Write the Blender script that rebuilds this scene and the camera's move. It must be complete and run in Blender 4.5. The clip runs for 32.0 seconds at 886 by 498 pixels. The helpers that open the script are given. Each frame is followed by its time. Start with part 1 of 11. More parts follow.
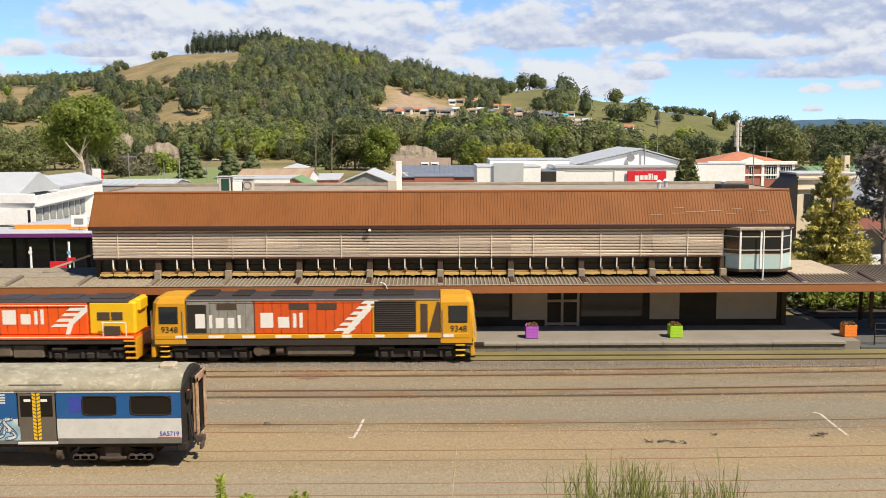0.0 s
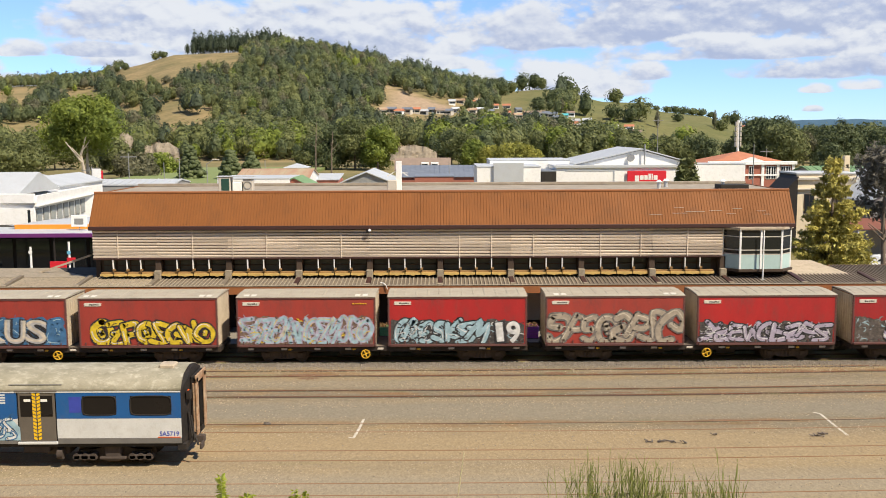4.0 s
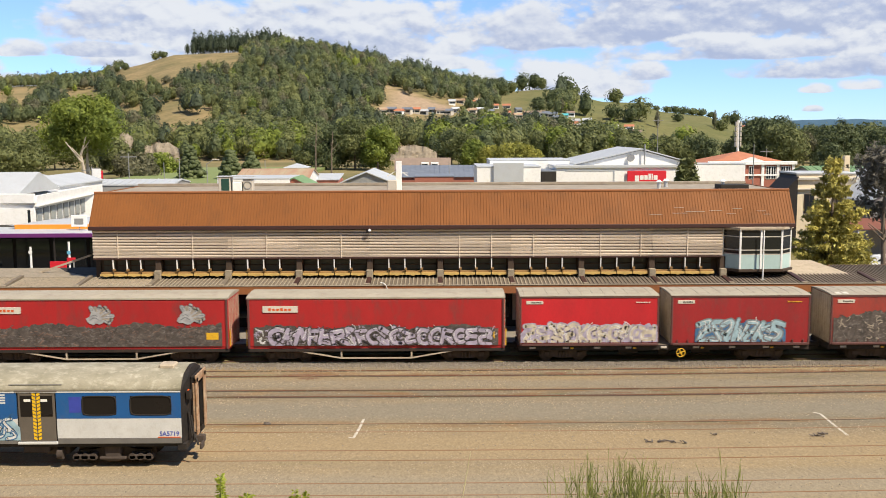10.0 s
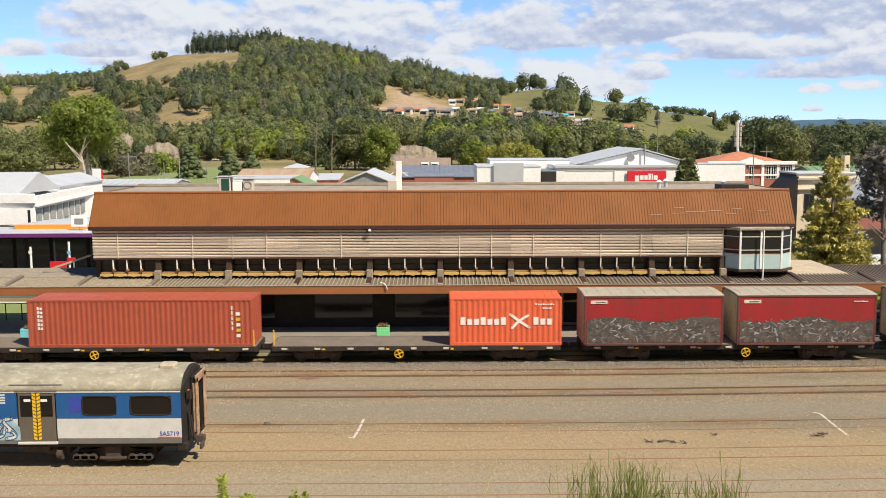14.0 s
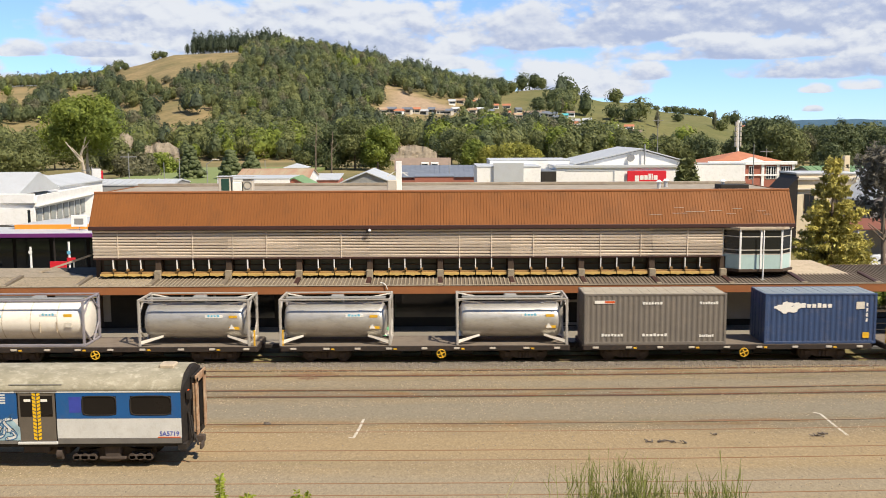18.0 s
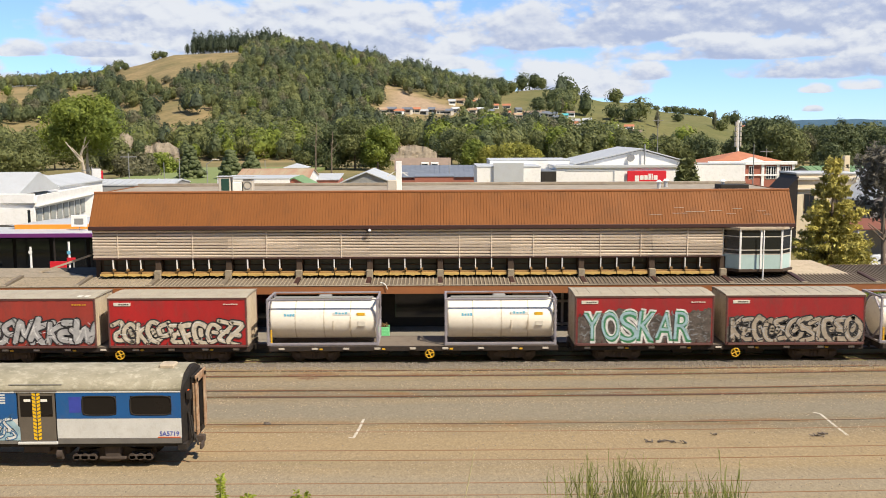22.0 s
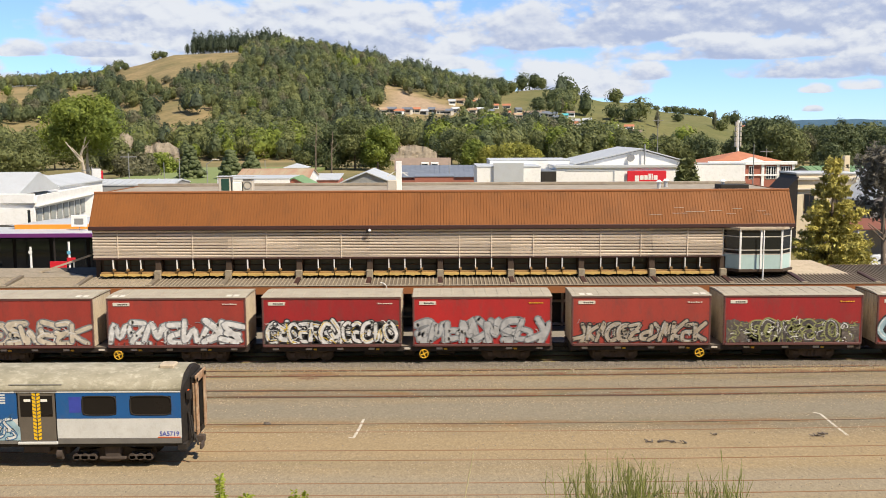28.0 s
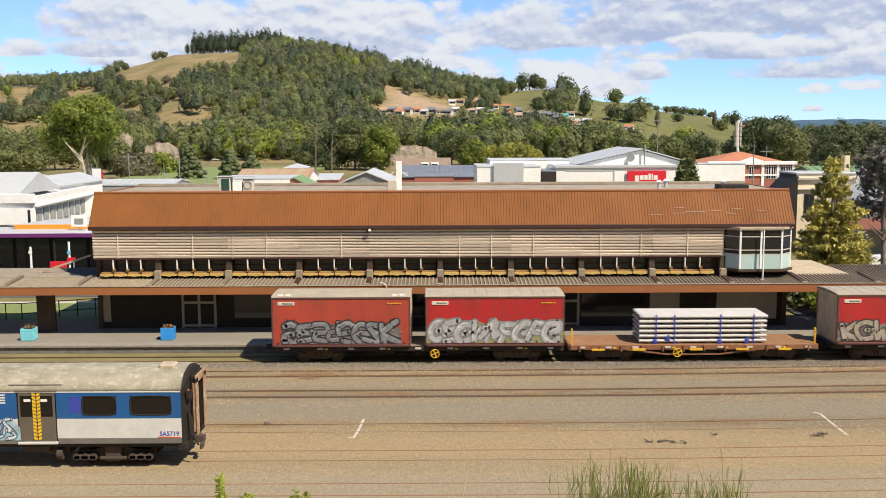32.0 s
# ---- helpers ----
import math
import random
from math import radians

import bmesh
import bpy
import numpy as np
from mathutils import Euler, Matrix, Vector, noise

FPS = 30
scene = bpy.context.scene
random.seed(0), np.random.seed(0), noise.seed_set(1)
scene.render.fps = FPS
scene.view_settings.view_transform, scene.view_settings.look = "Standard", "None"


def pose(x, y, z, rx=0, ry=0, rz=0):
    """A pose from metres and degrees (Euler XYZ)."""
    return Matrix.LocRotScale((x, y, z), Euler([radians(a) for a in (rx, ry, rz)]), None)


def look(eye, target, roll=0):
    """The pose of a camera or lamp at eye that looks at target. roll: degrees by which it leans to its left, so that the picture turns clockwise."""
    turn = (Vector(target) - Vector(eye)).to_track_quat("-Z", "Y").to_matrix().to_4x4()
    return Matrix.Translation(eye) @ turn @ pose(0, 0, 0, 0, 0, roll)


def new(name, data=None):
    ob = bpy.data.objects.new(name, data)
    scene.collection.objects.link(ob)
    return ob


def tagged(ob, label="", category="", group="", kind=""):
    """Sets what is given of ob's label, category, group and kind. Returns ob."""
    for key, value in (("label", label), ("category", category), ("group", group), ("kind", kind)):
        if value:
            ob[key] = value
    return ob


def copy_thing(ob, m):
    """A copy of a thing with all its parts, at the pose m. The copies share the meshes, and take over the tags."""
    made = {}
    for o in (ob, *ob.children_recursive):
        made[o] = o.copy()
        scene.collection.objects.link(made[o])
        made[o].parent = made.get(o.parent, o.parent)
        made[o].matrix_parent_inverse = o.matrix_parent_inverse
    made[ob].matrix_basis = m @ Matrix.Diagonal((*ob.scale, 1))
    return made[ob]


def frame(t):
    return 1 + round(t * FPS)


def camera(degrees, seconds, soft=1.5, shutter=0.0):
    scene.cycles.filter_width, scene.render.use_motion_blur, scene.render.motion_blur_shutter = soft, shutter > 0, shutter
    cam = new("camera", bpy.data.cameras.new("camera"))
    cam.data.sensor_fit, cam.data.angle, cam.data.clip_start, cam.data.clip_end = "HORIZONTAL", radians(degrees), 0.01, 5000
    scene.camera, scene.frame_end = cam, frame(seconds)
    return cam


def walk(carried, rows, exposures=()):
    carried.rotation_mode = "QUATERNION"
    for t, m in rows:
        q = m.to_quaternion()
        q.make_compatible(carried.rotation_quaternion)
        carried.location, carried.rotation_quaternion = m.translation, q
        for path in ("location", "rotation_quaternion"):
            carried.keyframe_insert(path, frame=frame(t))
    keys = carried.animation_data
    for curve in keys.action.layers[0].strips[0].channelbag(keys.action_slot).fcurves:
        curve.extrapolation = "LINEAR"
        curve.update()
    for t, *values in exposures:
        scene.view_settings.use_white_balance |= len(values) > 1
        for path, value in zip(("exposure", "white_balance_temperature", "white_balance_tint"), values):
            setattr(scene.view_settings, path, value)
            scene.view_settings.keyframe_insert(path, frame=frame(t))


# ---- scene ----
# ---- camera: stands still on the bank above the yard ----
EYE_Z = 12.45
cam = camera(50.0, 32.0, soft=0.95, shutter=0.12)
CAM_POSE = pose(0, 0, EYE_Z, 90 - 6.985, 0, 0) @ pose(0, 0, 0, 0, 0, -0.27)
walk(cam, [(0, CAM_POSE), (32.0, CAM_POSE)])
scene.view_settings.exposure = 0.36

# ---- sky with broken cloud, and the sun ----
SUN_WAY = Vector((0.60, -0.54, 1.0)).normalized()
SUN_ELEV = math.asin(SUN_WAY.z)
SUN_ROT = math.atan2(SUN_WAY.x, SUN_WAY.y)


def make_world():
    w = bpy.data.worlds.new("sky")
    scene.world = w
    w.use_nodes = True
    nt = w.node_tree
    nt.nodes.clear()
    N, L = nt.nodes.new, nt.links.new
    out = N("ShaderNodeOutputWorld")
    sky = N("ShaderNodeTexSky")
    sky.sky_type = "NISHITA"
    sky.sun_disc = False
    sky.sun_elevation, sky.sun_rotation = SUN_ELEV, SUN_ROT
    sky.altitude, sky.air_density, sky.dust_density, sky.ozone_density = 1500, 0.85, 0.0, 2.0
    bg_sky = N("ShaderNodeBackground")
    bg_sky.inputs[1].default_value = 0.125
    tc = N("ShaderNodeTexCoord")
    sep = N("ShaderNodeSeparateXYZ")
    L(tc.outputs["Generated"], sep.inputs[0])
    # clear rain-washed air keeps its blue down to the horizon
    low = N("ShaderNodeMapRange")
    low.inputs["From Min"].default_value, low.inputs["From Max"].default_value = 0.0, 0.22
    L(sep.outputs[2], low.inputs[0])
    clear = N("ShaderNodeMix")
    clear.data_type = "RGBA"
    clear.inputs[6].default_value = (0.57, 0.75, 1.07, 1)
    clear.inputs[7].default_value = (0.95, 1.0, 1.05, 1)
    L(low.outputs[0], clear.inputs[0])
    wash = N("ShaderNodeMix")
    wash.data_type, wash.blend_type = "RGBA", "MULTIPLY"
    wash.inputs[0].default_value = 1.0
    L(sky.outputs[0], wash.inputs[6])
    L(clear.outputs[2], wash.inputs[7])
    L(wash.outputs[2], bg_sky.inputs[0])

    def cloud_noise(lift, scale, stretch, detail):
        mp = N("ShaderNodeMapping")
        mp.inputs["Location"].default_value = (3.1, 1.7, 0.55 + lift)
        mp.inputs["Scale"].default_value = (1.0, 1.0, stretch)
        L(tc.outputs["Generated"], mp.inputs[0])
        n = N("ShaderNodeTexNoise")
        n.inputs["Scale"].default_value = scale
        n.inputs["Detail"].default_value = detail
        n.inputs["Roughness"].default_value = 0.55
        L(mp.outputs[0], n.inputs["Vector"])
        return n.outputs[0]

    def maths(op, x, y):
        n = N("ShaderNodeMath")
        n.operation = op
        for k, q in enumerate((x, y)):
            if isinstance(q, float):
                n.inputs[k].default_value = q
            else:
                L(q, n.inputs[k])
        return n.outputs[0]

    def ranged(v, lo, hi, a=0.0, z=1.0):
        r = N("ShaderNodeMapRange")
        r.interpolation_type = "SMOOTHSTEP"
        r.inputs["From Min"].default_value, r.inputs["From Max"].default_value = lo, hi
        r.inputs["To Min"].default_value, r.inputs["To Max"].default_value = a, z
        L(v, r.inputs[0])
        return r.outputs[0]

    def density(lift):
        big = cloud_noise(lift, 3.2, 4.6, 3.0)
        puff = cloud_noise(lift, 9.5, 2.4, 8.0)
        return maths("ADD", maths("MULTIPLY", big, 0.62), maths("MULTIPLY", puff, 0.38))
    here = density(0.0)
    bearing = maths("ARCTAN2", sep.outputs[0], sep.outputs[1])
    flat = maths("SQRT", maths("ADD", maths("MULTIPLY", sep.outputs[0], sep.outputs[0]), maths("MULTIPLY", sep.outputs[1], sep.outputs[1])), 0.0)
    rise = maths("DIVIDE", sep.outputs[2], maths("MAXIMUM", flat, 0.001))

    def billow(db, dr):
        """Heaped texture of cumulus: soft round cells broken up by fine noise."""
        at = N("ShaderNodeCombineXYZ")
        L(maths("ADD", bearing, db), at.inputs[0])
        L(maths("MULTIPLY", maths("ADD", rise, dr), 1.75), at.inputs[1])
        fine = N("ShaderNodeTexNoise")
        fine.inputs["Scale"].default_value, fine.inputs["Detail"].default_value, fine.inputs["Roughness"].default_value = 17.0, 9.0, 0.60
        L(at.outputs[0], fine.inputs["Vector"])
        bent = N("ShaderNodeVectorMath")
        bent.operation = "MULTIPLY_ADD"
        bent.inputs[1].default_value = (0.03, 0.03, 0.03)
        L(fine.outputs["Color"], bent.inputs[0])
        L(at.outputs[0], bent.inputs[2])
        heap = N("ShaderNodeTexVoronoi")
        heap.feature = "SMOOTH_F1"
        heap.inputs["Scale"].default_value, heap.inputs["Detail"].default_value = 26.0, 2.0
        heap.inputs["Smoothness"].default_value = 0.6
        L(bent.outputs[0], heap.inputs["Vector"])
        return maths("SUBTRACT", maths("MULTIPLY", fine.outputs[0], 1.0), maths("MULTIPLY", heap.outputs["Distance"], 0.30))
    heap_here = billow(0.0, 0.0)
    relief = maths("SUBTRACT", heap_here, billow(0.003, 0.006))
    ragged = maths("MULTIPLY", maths("SUBTRACT", heap_here, 0.30), 2.1)
    # broken cloud all over the sky, thinning towards the zenith
    thin = ranged(sep.outputs[2], 0.14, 0.50, 0.0, 0.20)
    cover_v = ranged(maths("SUBTRACT", here, thin), 0.40, 0.50)
    # over the hills the cloud lies in flat-based banks instead
    front = maths("MULTIPLY", ranged(maths("ABSOLUTE", bearing, 0.0), 0.60, 0.75, 1.0, 0.0), ranged(rise, 0.15, 0.22, 1.0, 0.0))
    cover_v = maths("MULTIPLY", cover_v, maths("SUBTRACT", 1.0, front))
    tone = maths("ADD", maths("MULTIPLY", ranged(here, 0.42, 0.58, 1.0, 0.1), 0.6), 0.3)
    # bearing, height of the base over the horizon, half width, height, brightness
    banks = ((-0.305, 0.0977, 0.111, 0.0630, -0.02), (-0.212, 0.0874, 0.134, 0.0688, 0.00), (0.196, 0.1000, 0.163, 0.0802, -0.10), (0.400, 0.1000, 0.163, 0.0802, -0.14),
             (-0.131, 0.0782, 0.251, 0.0860, -0.05), (0.097, 0.0931, 0.111, 0.0544, 0.00), (0.301, 0.1023, 0.245, 0.0688, -0.18), (-0.422, 0.0438, 0.099, 0.0172, 0.05), (-0.300, 0.0690, 0.076, 0.0287, 0.15),
             (-0.084, 0.0828, 0.099, 0.0315, -0.25), (-0.346, 0.0782, 0.058, 0.0195, -0.12), (-0.259, 0.1023, 0.058, 0.0344, 0.20), (-0.410, 0.0765, 0.038, 0.0172, 0.15), (-0.450, 0.0518, 0.027, 0.0264, 0.30),
             (-0.049, 0.1103, 0.070, 0.0298, 0.20), (-0.096, 0.0977, 0.035, 0.0195, 0.10), (0.001, 0.0679, 0.076, 0.0183, 0.25), (0.009, 0.0839, 0.031, 0.0241, 0.30), (0.044, 0.0495, 0.047, 0.0275, 0.25),
             (0.103, 0.0518, 0.052, 0.0332, 0.25), (0.149, 0.0427, 0.087, 0.0458, 0.22), (0.208, 0.0553, 0.029, 0.0206, 0.10), (0.318, 0.0748, 0.181, 0.0264, -0.02), (0.266, 0.0851, 0.070, 0.0149, 0.20),
             (0.406, 0.0541, 0.122, 0.0252, -0.08), (0.371, 0.0381, 0.020, 0.0103, 0.25), (0.412, 0.0410, 0.028, 0.0149, 0.30), (0.368, 0.0198, 0.012, 0.0057, 0.20), (0.173, 0.1126, 0.076, 0.0264, -0.15))
    for b0, base, bw, bh, bright in banks:
        p = maths("MULTIPLY", maths("SUBTRACT", bearing, b0), 1.0 / bw)
        up = maths("MULTIPLY", maths("SUBTRACT", rise, base), 1.0 / bh)
        q = maths("MAXIMUM", up, maths("MULTIPLY", up, -4.5))
        d = maths("SUBTRACT", 1.0, maths("ADD", maths("MULTIPLY", p, p), maths("MULTIPLY", q, q)))
        alpha = ranged(maths("ADD", d, ragged), 0.0, 0.55)
        lit = maths("ADD", maths("MULTIPLY", up, 0.55), maths("ADD", maths("MULTIPLY", relief, 2.3), 0.46 + bright))
        lit = ranged(lit, 0.0, 1.0)
        blend = N("ShaderNodeMix")
        L(alpha, blend.inputs[0])
        L(tone, blend.inputs[2])
        L(lit, blend.inputs[3])
        tone = blend.outputs[0]
        cover_v = maths("MAXIMUM", cover_v, alpha)
    col = N("ShaderNodeMix")
    col.data_type = "RGBA"
    col.inputs[6].default_value = (0.52, 0.61, 0.845, 1)
    col.inputs[7].default_value = (0.94, 0.98, 1.05, 1)
    L(tone, col.inputs[0])
    bg_cloud = N("ShaderNodeBackground")
    bg_cloud.inputs[1].default_value = 0.66
    L(col.outputs[2], bg_cloud.inputs[0])
    mix = N("ShaderNodeMixShader")
    L(cover_v, mix.inputs[0])
    L(bg_sky.outputs[0], mix.inputs[1])
    L(bg_cloud.outputs[0], mix.inputs[2])
    L(mix.outputs[0], out.inputs[0])


make_world()
sun_data = bpy.data.lights.new("sun", "SUN")
sun_data.energy, sun_data.angle, sun_data.color = 5.2, radians(0.53), (1.0, 0.885, 0.70)
sun = new("sun", sun_data)
sun.matrix_world = look(SUN_WAY * 100, (0, 0, 0))
# ---- mesh and material tools ----
class Form:
    """Collects faces for one mesh."""

    def __init__(self):
        self.v, self.f, self.s, self.m = [], [], [], []

    def add(self, verts, faces, smooth=False, mi=0):
        k = len(self.v)
        self.v += [tuple(p) for p in verts]
        for fc in faces:
            self.f.append([k + i for i in fc])
            self.s.append(smooth)
            self.m.append(mi)
        return self

    def box(self, x0, x1, y0, y1, z0, z1, mi=0):
        p = [(x, y, z) for z in (z0, z1) for y in (y0, y1) for x in (x0, x1)]
        return self.add(p, [(0, 2, 3, 1), (4, 5, 7, 6), (0, 1, 5, 4), (2, 6, 7, 3), (0, 4, 6, 2), (1, 3, 7, 5)], False, mi)

    def cbox(self, x0, x1, y0, y1, z0, z1, c=0.02, mi=0):
        """A box with all edges chamfered by c."""
        c = min(c, (x1 - x0) * 0.45, (y1 - y0) * 0.45, (z1 - z0) * 0.45)
        lo, hi = (x0, y0, z0), (x1, y1, z1)
        verts, idx = [], {}
        for sx in (0, 1):
            for sy in (0, 1):
                for sz in (0, 1):
                    s = (sx, sy, sz)
                    for ax in range(3):
                        p = []
                        for k in range(3):
                            e = hi[k] if s[k] else lo[k]
                            p.append(e if k == ax else (e - c if s[k] else e + c))
                        idx[s, ax] = len(verts)
                        verts.append(p)
        faces = []
        for ax in range(3):
            o = [k for k in range(3) if k != ax]
            for side in (0, 1):
                loop = []
                for a, b in ((0, 0), (1, 0), (1, 1), (0, 1)):
                    s = [0, 0, 0]
                    s[ax], s[o[0]], s[o[1]] = side, a, b
                    loop.append(idx[tuple(s), ax])
                faces.append(loop)
        for ax in range(3):
            o = [k for k in range(3) if k != ax]
            for a in (0, 1):
                for b in (0, 1):
                    s0, s1 = [0, 0, 0], [0, 0, 0]
                    s0[ax], s1[ax] = 0, 1
                    s0[o[0]] = s1[o[0]] = a
                    s0[o[1]] = s1[o[1]] = b
                    faces.append([idx[tuple(s0), o[0]], idx[tuple(s1), o[0]], idx[tuple(s1), o[1]], idx[tuple(s0), o[1]]])
        for sx in (0, 1):
            for sy in (0, 1):
                for sz in (0, 1):
                    faces.append([idx[(sx, sy, sz), k] for k in range(3)])
        return self.add(verts, faces, False, mi)

    def tube(self, p0, p1, r0, r1=None, seg=10, caps=True, mi=0, smooth=True):
        r1 = r0 if r1 is None else r1
        a, b = Vector(p0), Vector(p1)
        d = (b - a).normalized()
        u = d.orthogonal().normalized()
        w = d.cross(u)
        ring = lambda c, r: [c + (u * math.cos(2 * math.pi * k / seg) + w * math.sin(2 * math.pi * k / seg)) * r for k in range(seg)]
        self.add(ring(a, r0) + ring(b, r1), [(k, (k + 1) % seg, seg + (k + 1) % seg, seg + k) for k in range(seg)], smooth, mi)
        if caps:
            self.add(ring(a, r0), [list(range(seg))[::-1]], False, mi)
            self.add(ring(b, r1), [list(range(seg))], False, mi)
        return self

    def beam(self, p0, p1, w, h, mi=0):
        """A square bar from p0 to p1, w wide and h deep."""
        a, b = Vector(p0), Vector(p1)
        d = (b - a).normalized()
        up = Vector((0, 0, 1)) if abs(d.z) < 0.95 else Vector((0, 1, 0))
        u = d.cross(up).normalized()
        n = u.cross(d)
        o = [u * (i * w / 2) + n * (j * h / 2) for i, j in ((-1, -1), (1, -1), (1, 1), (-1, 1))]
        p = [a + q for q in o] + [b + q for q in o]
        return self.add(p, [(3, 2, 1, 0), (4, 5, 6, 7), (0, 1, 5, 4), (1, 2, 6, 5), (2, 3, 7, 6), (3, 0, 4, 7)], False, mi)

    def prism(self, outline, y0, y1, mi=0, smooth=False):
        """An outline in x, z pushed from y0 to y1."""
        n = len(outline)
        self.add([(x, y0, z) for x, z in outline] + [(x, y1, z) for x, z in outline],
                 [(k, (k + 1) % n, n + (k + 1) % n, n + k) for k in range(n)], smooth, mi)
        self.add([(x, y0, z) for x, z in outline], [list(range(n))[::-1]], False, mi)
        return self.add([(x, y1, z) for x, z in outline], [list(range(n))], False, mi)

    def prism_x(self, outline, x0, x1, mi=0, smooth=False):
        """An outline in y, z pushed from x0 to x1."""
        n = len(outline)
        self.add([(x0, y, z) for y, z in outline] + [(x1, y, z) for y, z in outline],
                 [(k, (k + 1) % n, n + (k + 1) % n, n + k) for k in range(n)], smooth, mi)
        self.add([(x0, y, z) for y, z in outline], [list(range(n))[::-1]], False, mi)
        return self.add([(x1, y, z) for y, z in outline], [list(range(n))], False, mi)

    def sheet(self, pa, pb, up, rise, mi=0):
        """Two rails of equally many points, joined by quads; up and rise are not used for flat sheets."""
        n = len(pa)
        return self.add(list(pa) + list(pb), [(k, k + 1, n + k + 1, n + k) for k in range(n - 1)], False, mi)

    def mesh(self, name, mats):
        me = bpy.data.meshes.new(name)
        me.from_pydata(self.v, [], self.f)
        for m in mats if isinstance(mats, (list, tuple)) else [mats]:
            me.materials.append(m)
        me.polygons.foreach_set("use_smooth", self.s)
        me.polygons.foreach_set("material_index", self.m)
        bm = bmesh.new()
        bm.from_mesh(me)
        bmesh.ops.recalc_face_normals(bm, faces=bm.faces)
        bm.to_mesh(me)
        bm.free()
        return me


def part(name, form, mats, parent=None, label="", at=None):
    me = form if isinstance(form, bpy.types.Mesh) else form.mesh(name, mats)
    ob = new(name, me)
    ob.parent = parent
    if at is not None:
        ob.matrix_basis = at
    if label:
        tagged(ob, label)
    return ob


def thing(name, label, category, group="", at=None):
    ob = new(name)
    ob.empty_display_size = 0.3
    if at is not None:
        ob.matrix_basis = at
    return tagged(ob, label, category, group)


def structure(name, form, mats, label, at=None):
    ob = part(name, form, mats, None, "", at)
    return tagged(ob, label, "", "", "structure")


def paint(name, c1, c2=None, rough=0.6, metal=0.0, scale=2.0, fine=25.0, bump=0.15, stretch=(1, 1, 1), amount=0.6, vary=0.0, spec=0.5, grime=None, grime_amount=0.35):
    """A worn surface: two tones in large blotches, fine grain, small relief, and streaks of grime."""
    m = bpy.data.materials.new(name)
    m.use_nodes = True
    nt = m.node_tree
    N, L = nt.nodes.new, nt.links.new
    b = nt.nodes["Principled BSDF"]
    b.inputs["Metallic"].default_value = metal
    b.inputs["Specular IOR Level"].default_value = spec
    c2 = c2 or tuple(k * 0.7 for k in c1)
    tc = N("ShaderNodeTexCoord")
    mp = N("ShaderNodeMapping")
    mp.inputs["Scale"].default_value = stretch
    L(tc.outputs["Object"], mp.inputs[0])
    n1 = N("ShaderNodeTexNoise")
    n1.inputs["Scale"].default_value, n1.inputs["Detail"].default_value, n1.inputs["Roughness"].default_value = scale, 6, 0.6
    n2 = N("ShaderNodeTexNoise")
    n2.inputs["Scale"].default_value, n2.inputs["Detail"].default_value = fine, 3
    for n in (n1, n2):
        L(mp.outputs[0], n.inputs["Vector"])
    r1 = N("ShaderNodeMapRange")
    r1.inputs["From Min"].default_value, r1.inputs["From Max"].default_value = 0.35, 0.68
    r1.inputs["To Max"].default_value = amount
    L(n1.outputs[0], r1.inputs[0])
    mix = N("ShaderNodeMix")
    mix.data_type = "RGBA"
    mix.inputs[6].default_value, mix.inputs[7].default_value = (*c1, 1), (*c2, 1)
    L(r1.outputs[0], mix.inputs[0])
    last = mix.outputs[2]
    if grime:
        n3 = N("ShaderNodeTexNoise")
        n3.inputs["Scale"].default_value, n3.inputs["Detail"].default_value, n3.inputs["Roughness"].default_value = scale * 2.7, 8, 0.7
        L(mp.outputs[0], n3.inputs["Vector"])
        r3 = N("ShaderNodeMapRange")
        r3.inputs["From Min"].default_value, r3.inputs["From Max"].default_value = 0.5, 0.72
        r3.inputs["To Max"].default_value = grime_amount * 2
        L(n3.outputs[0], r3.inputs[0])
        g = N("ShaderNodeMix")
        g.data_type = "RGBA"
        g.inputs[7].default_value = (*grime, 1)
        L(r3.outputs[0], g.inputs[0])
        L(last, g.inputs[6])
        last = g.outputs[2]
    hsv = N("ShaderNodeHueSaturation")
    rr = N("ShaderNodeMapRange")
    rr.inputs["To Min"].default_value, rr.inputs["To Max"].default_value = 0.86, 1.14
    L(n2.outputs[0], rr.inputs[0])
    if vary:
        oi = N("ShaderNodeObjectInfo")
        rv = N("ShaderNodeMapRange")
        rv.inputs["To Min"].default_value, rv.inputs["To Max"].default_value = 1 - vary, 1 + vary
        L(oi.outputs["Random"], rv.inputs[0])
        mul = N("ShaderNodeMath")
        mul.operation = "MULTIPLY"
        L(rr.outputs[0], mul.inputs[0])
        L(rv.outputs[0], mul.inputs[1])
        L(mul.outputs[0], hsv.inputs["Value"])
    else:
        L(rr.outputs[0], hsv.inputs["Value"])
    L(last, hsv.inputs["Color"])
    L(hsv.outputs[0], b.inputs["Base Color"])
    ro = N("ShaderNodeMapRange")
    ro.inputs["To Min"].default_value, ro.inputs["To Max"].default_value = max(0.02, rough - 0.12), min(1, rough + 0.12)
    L(n1.outputs[0], ro.inputs[0])
    L(ro.outputs[0], b.inputs["Roughness"])
    if bump:
        bp = N("ShaderNodeBump")
        bp.inputs["Strength"].default_value, bp.inputs["Distance"].default_value = bump, 0.02
        L(n2.outputs[0], bp.inputs["Height"])
        L(bp.outputs[0], b.inputs["Normal"])
    return m


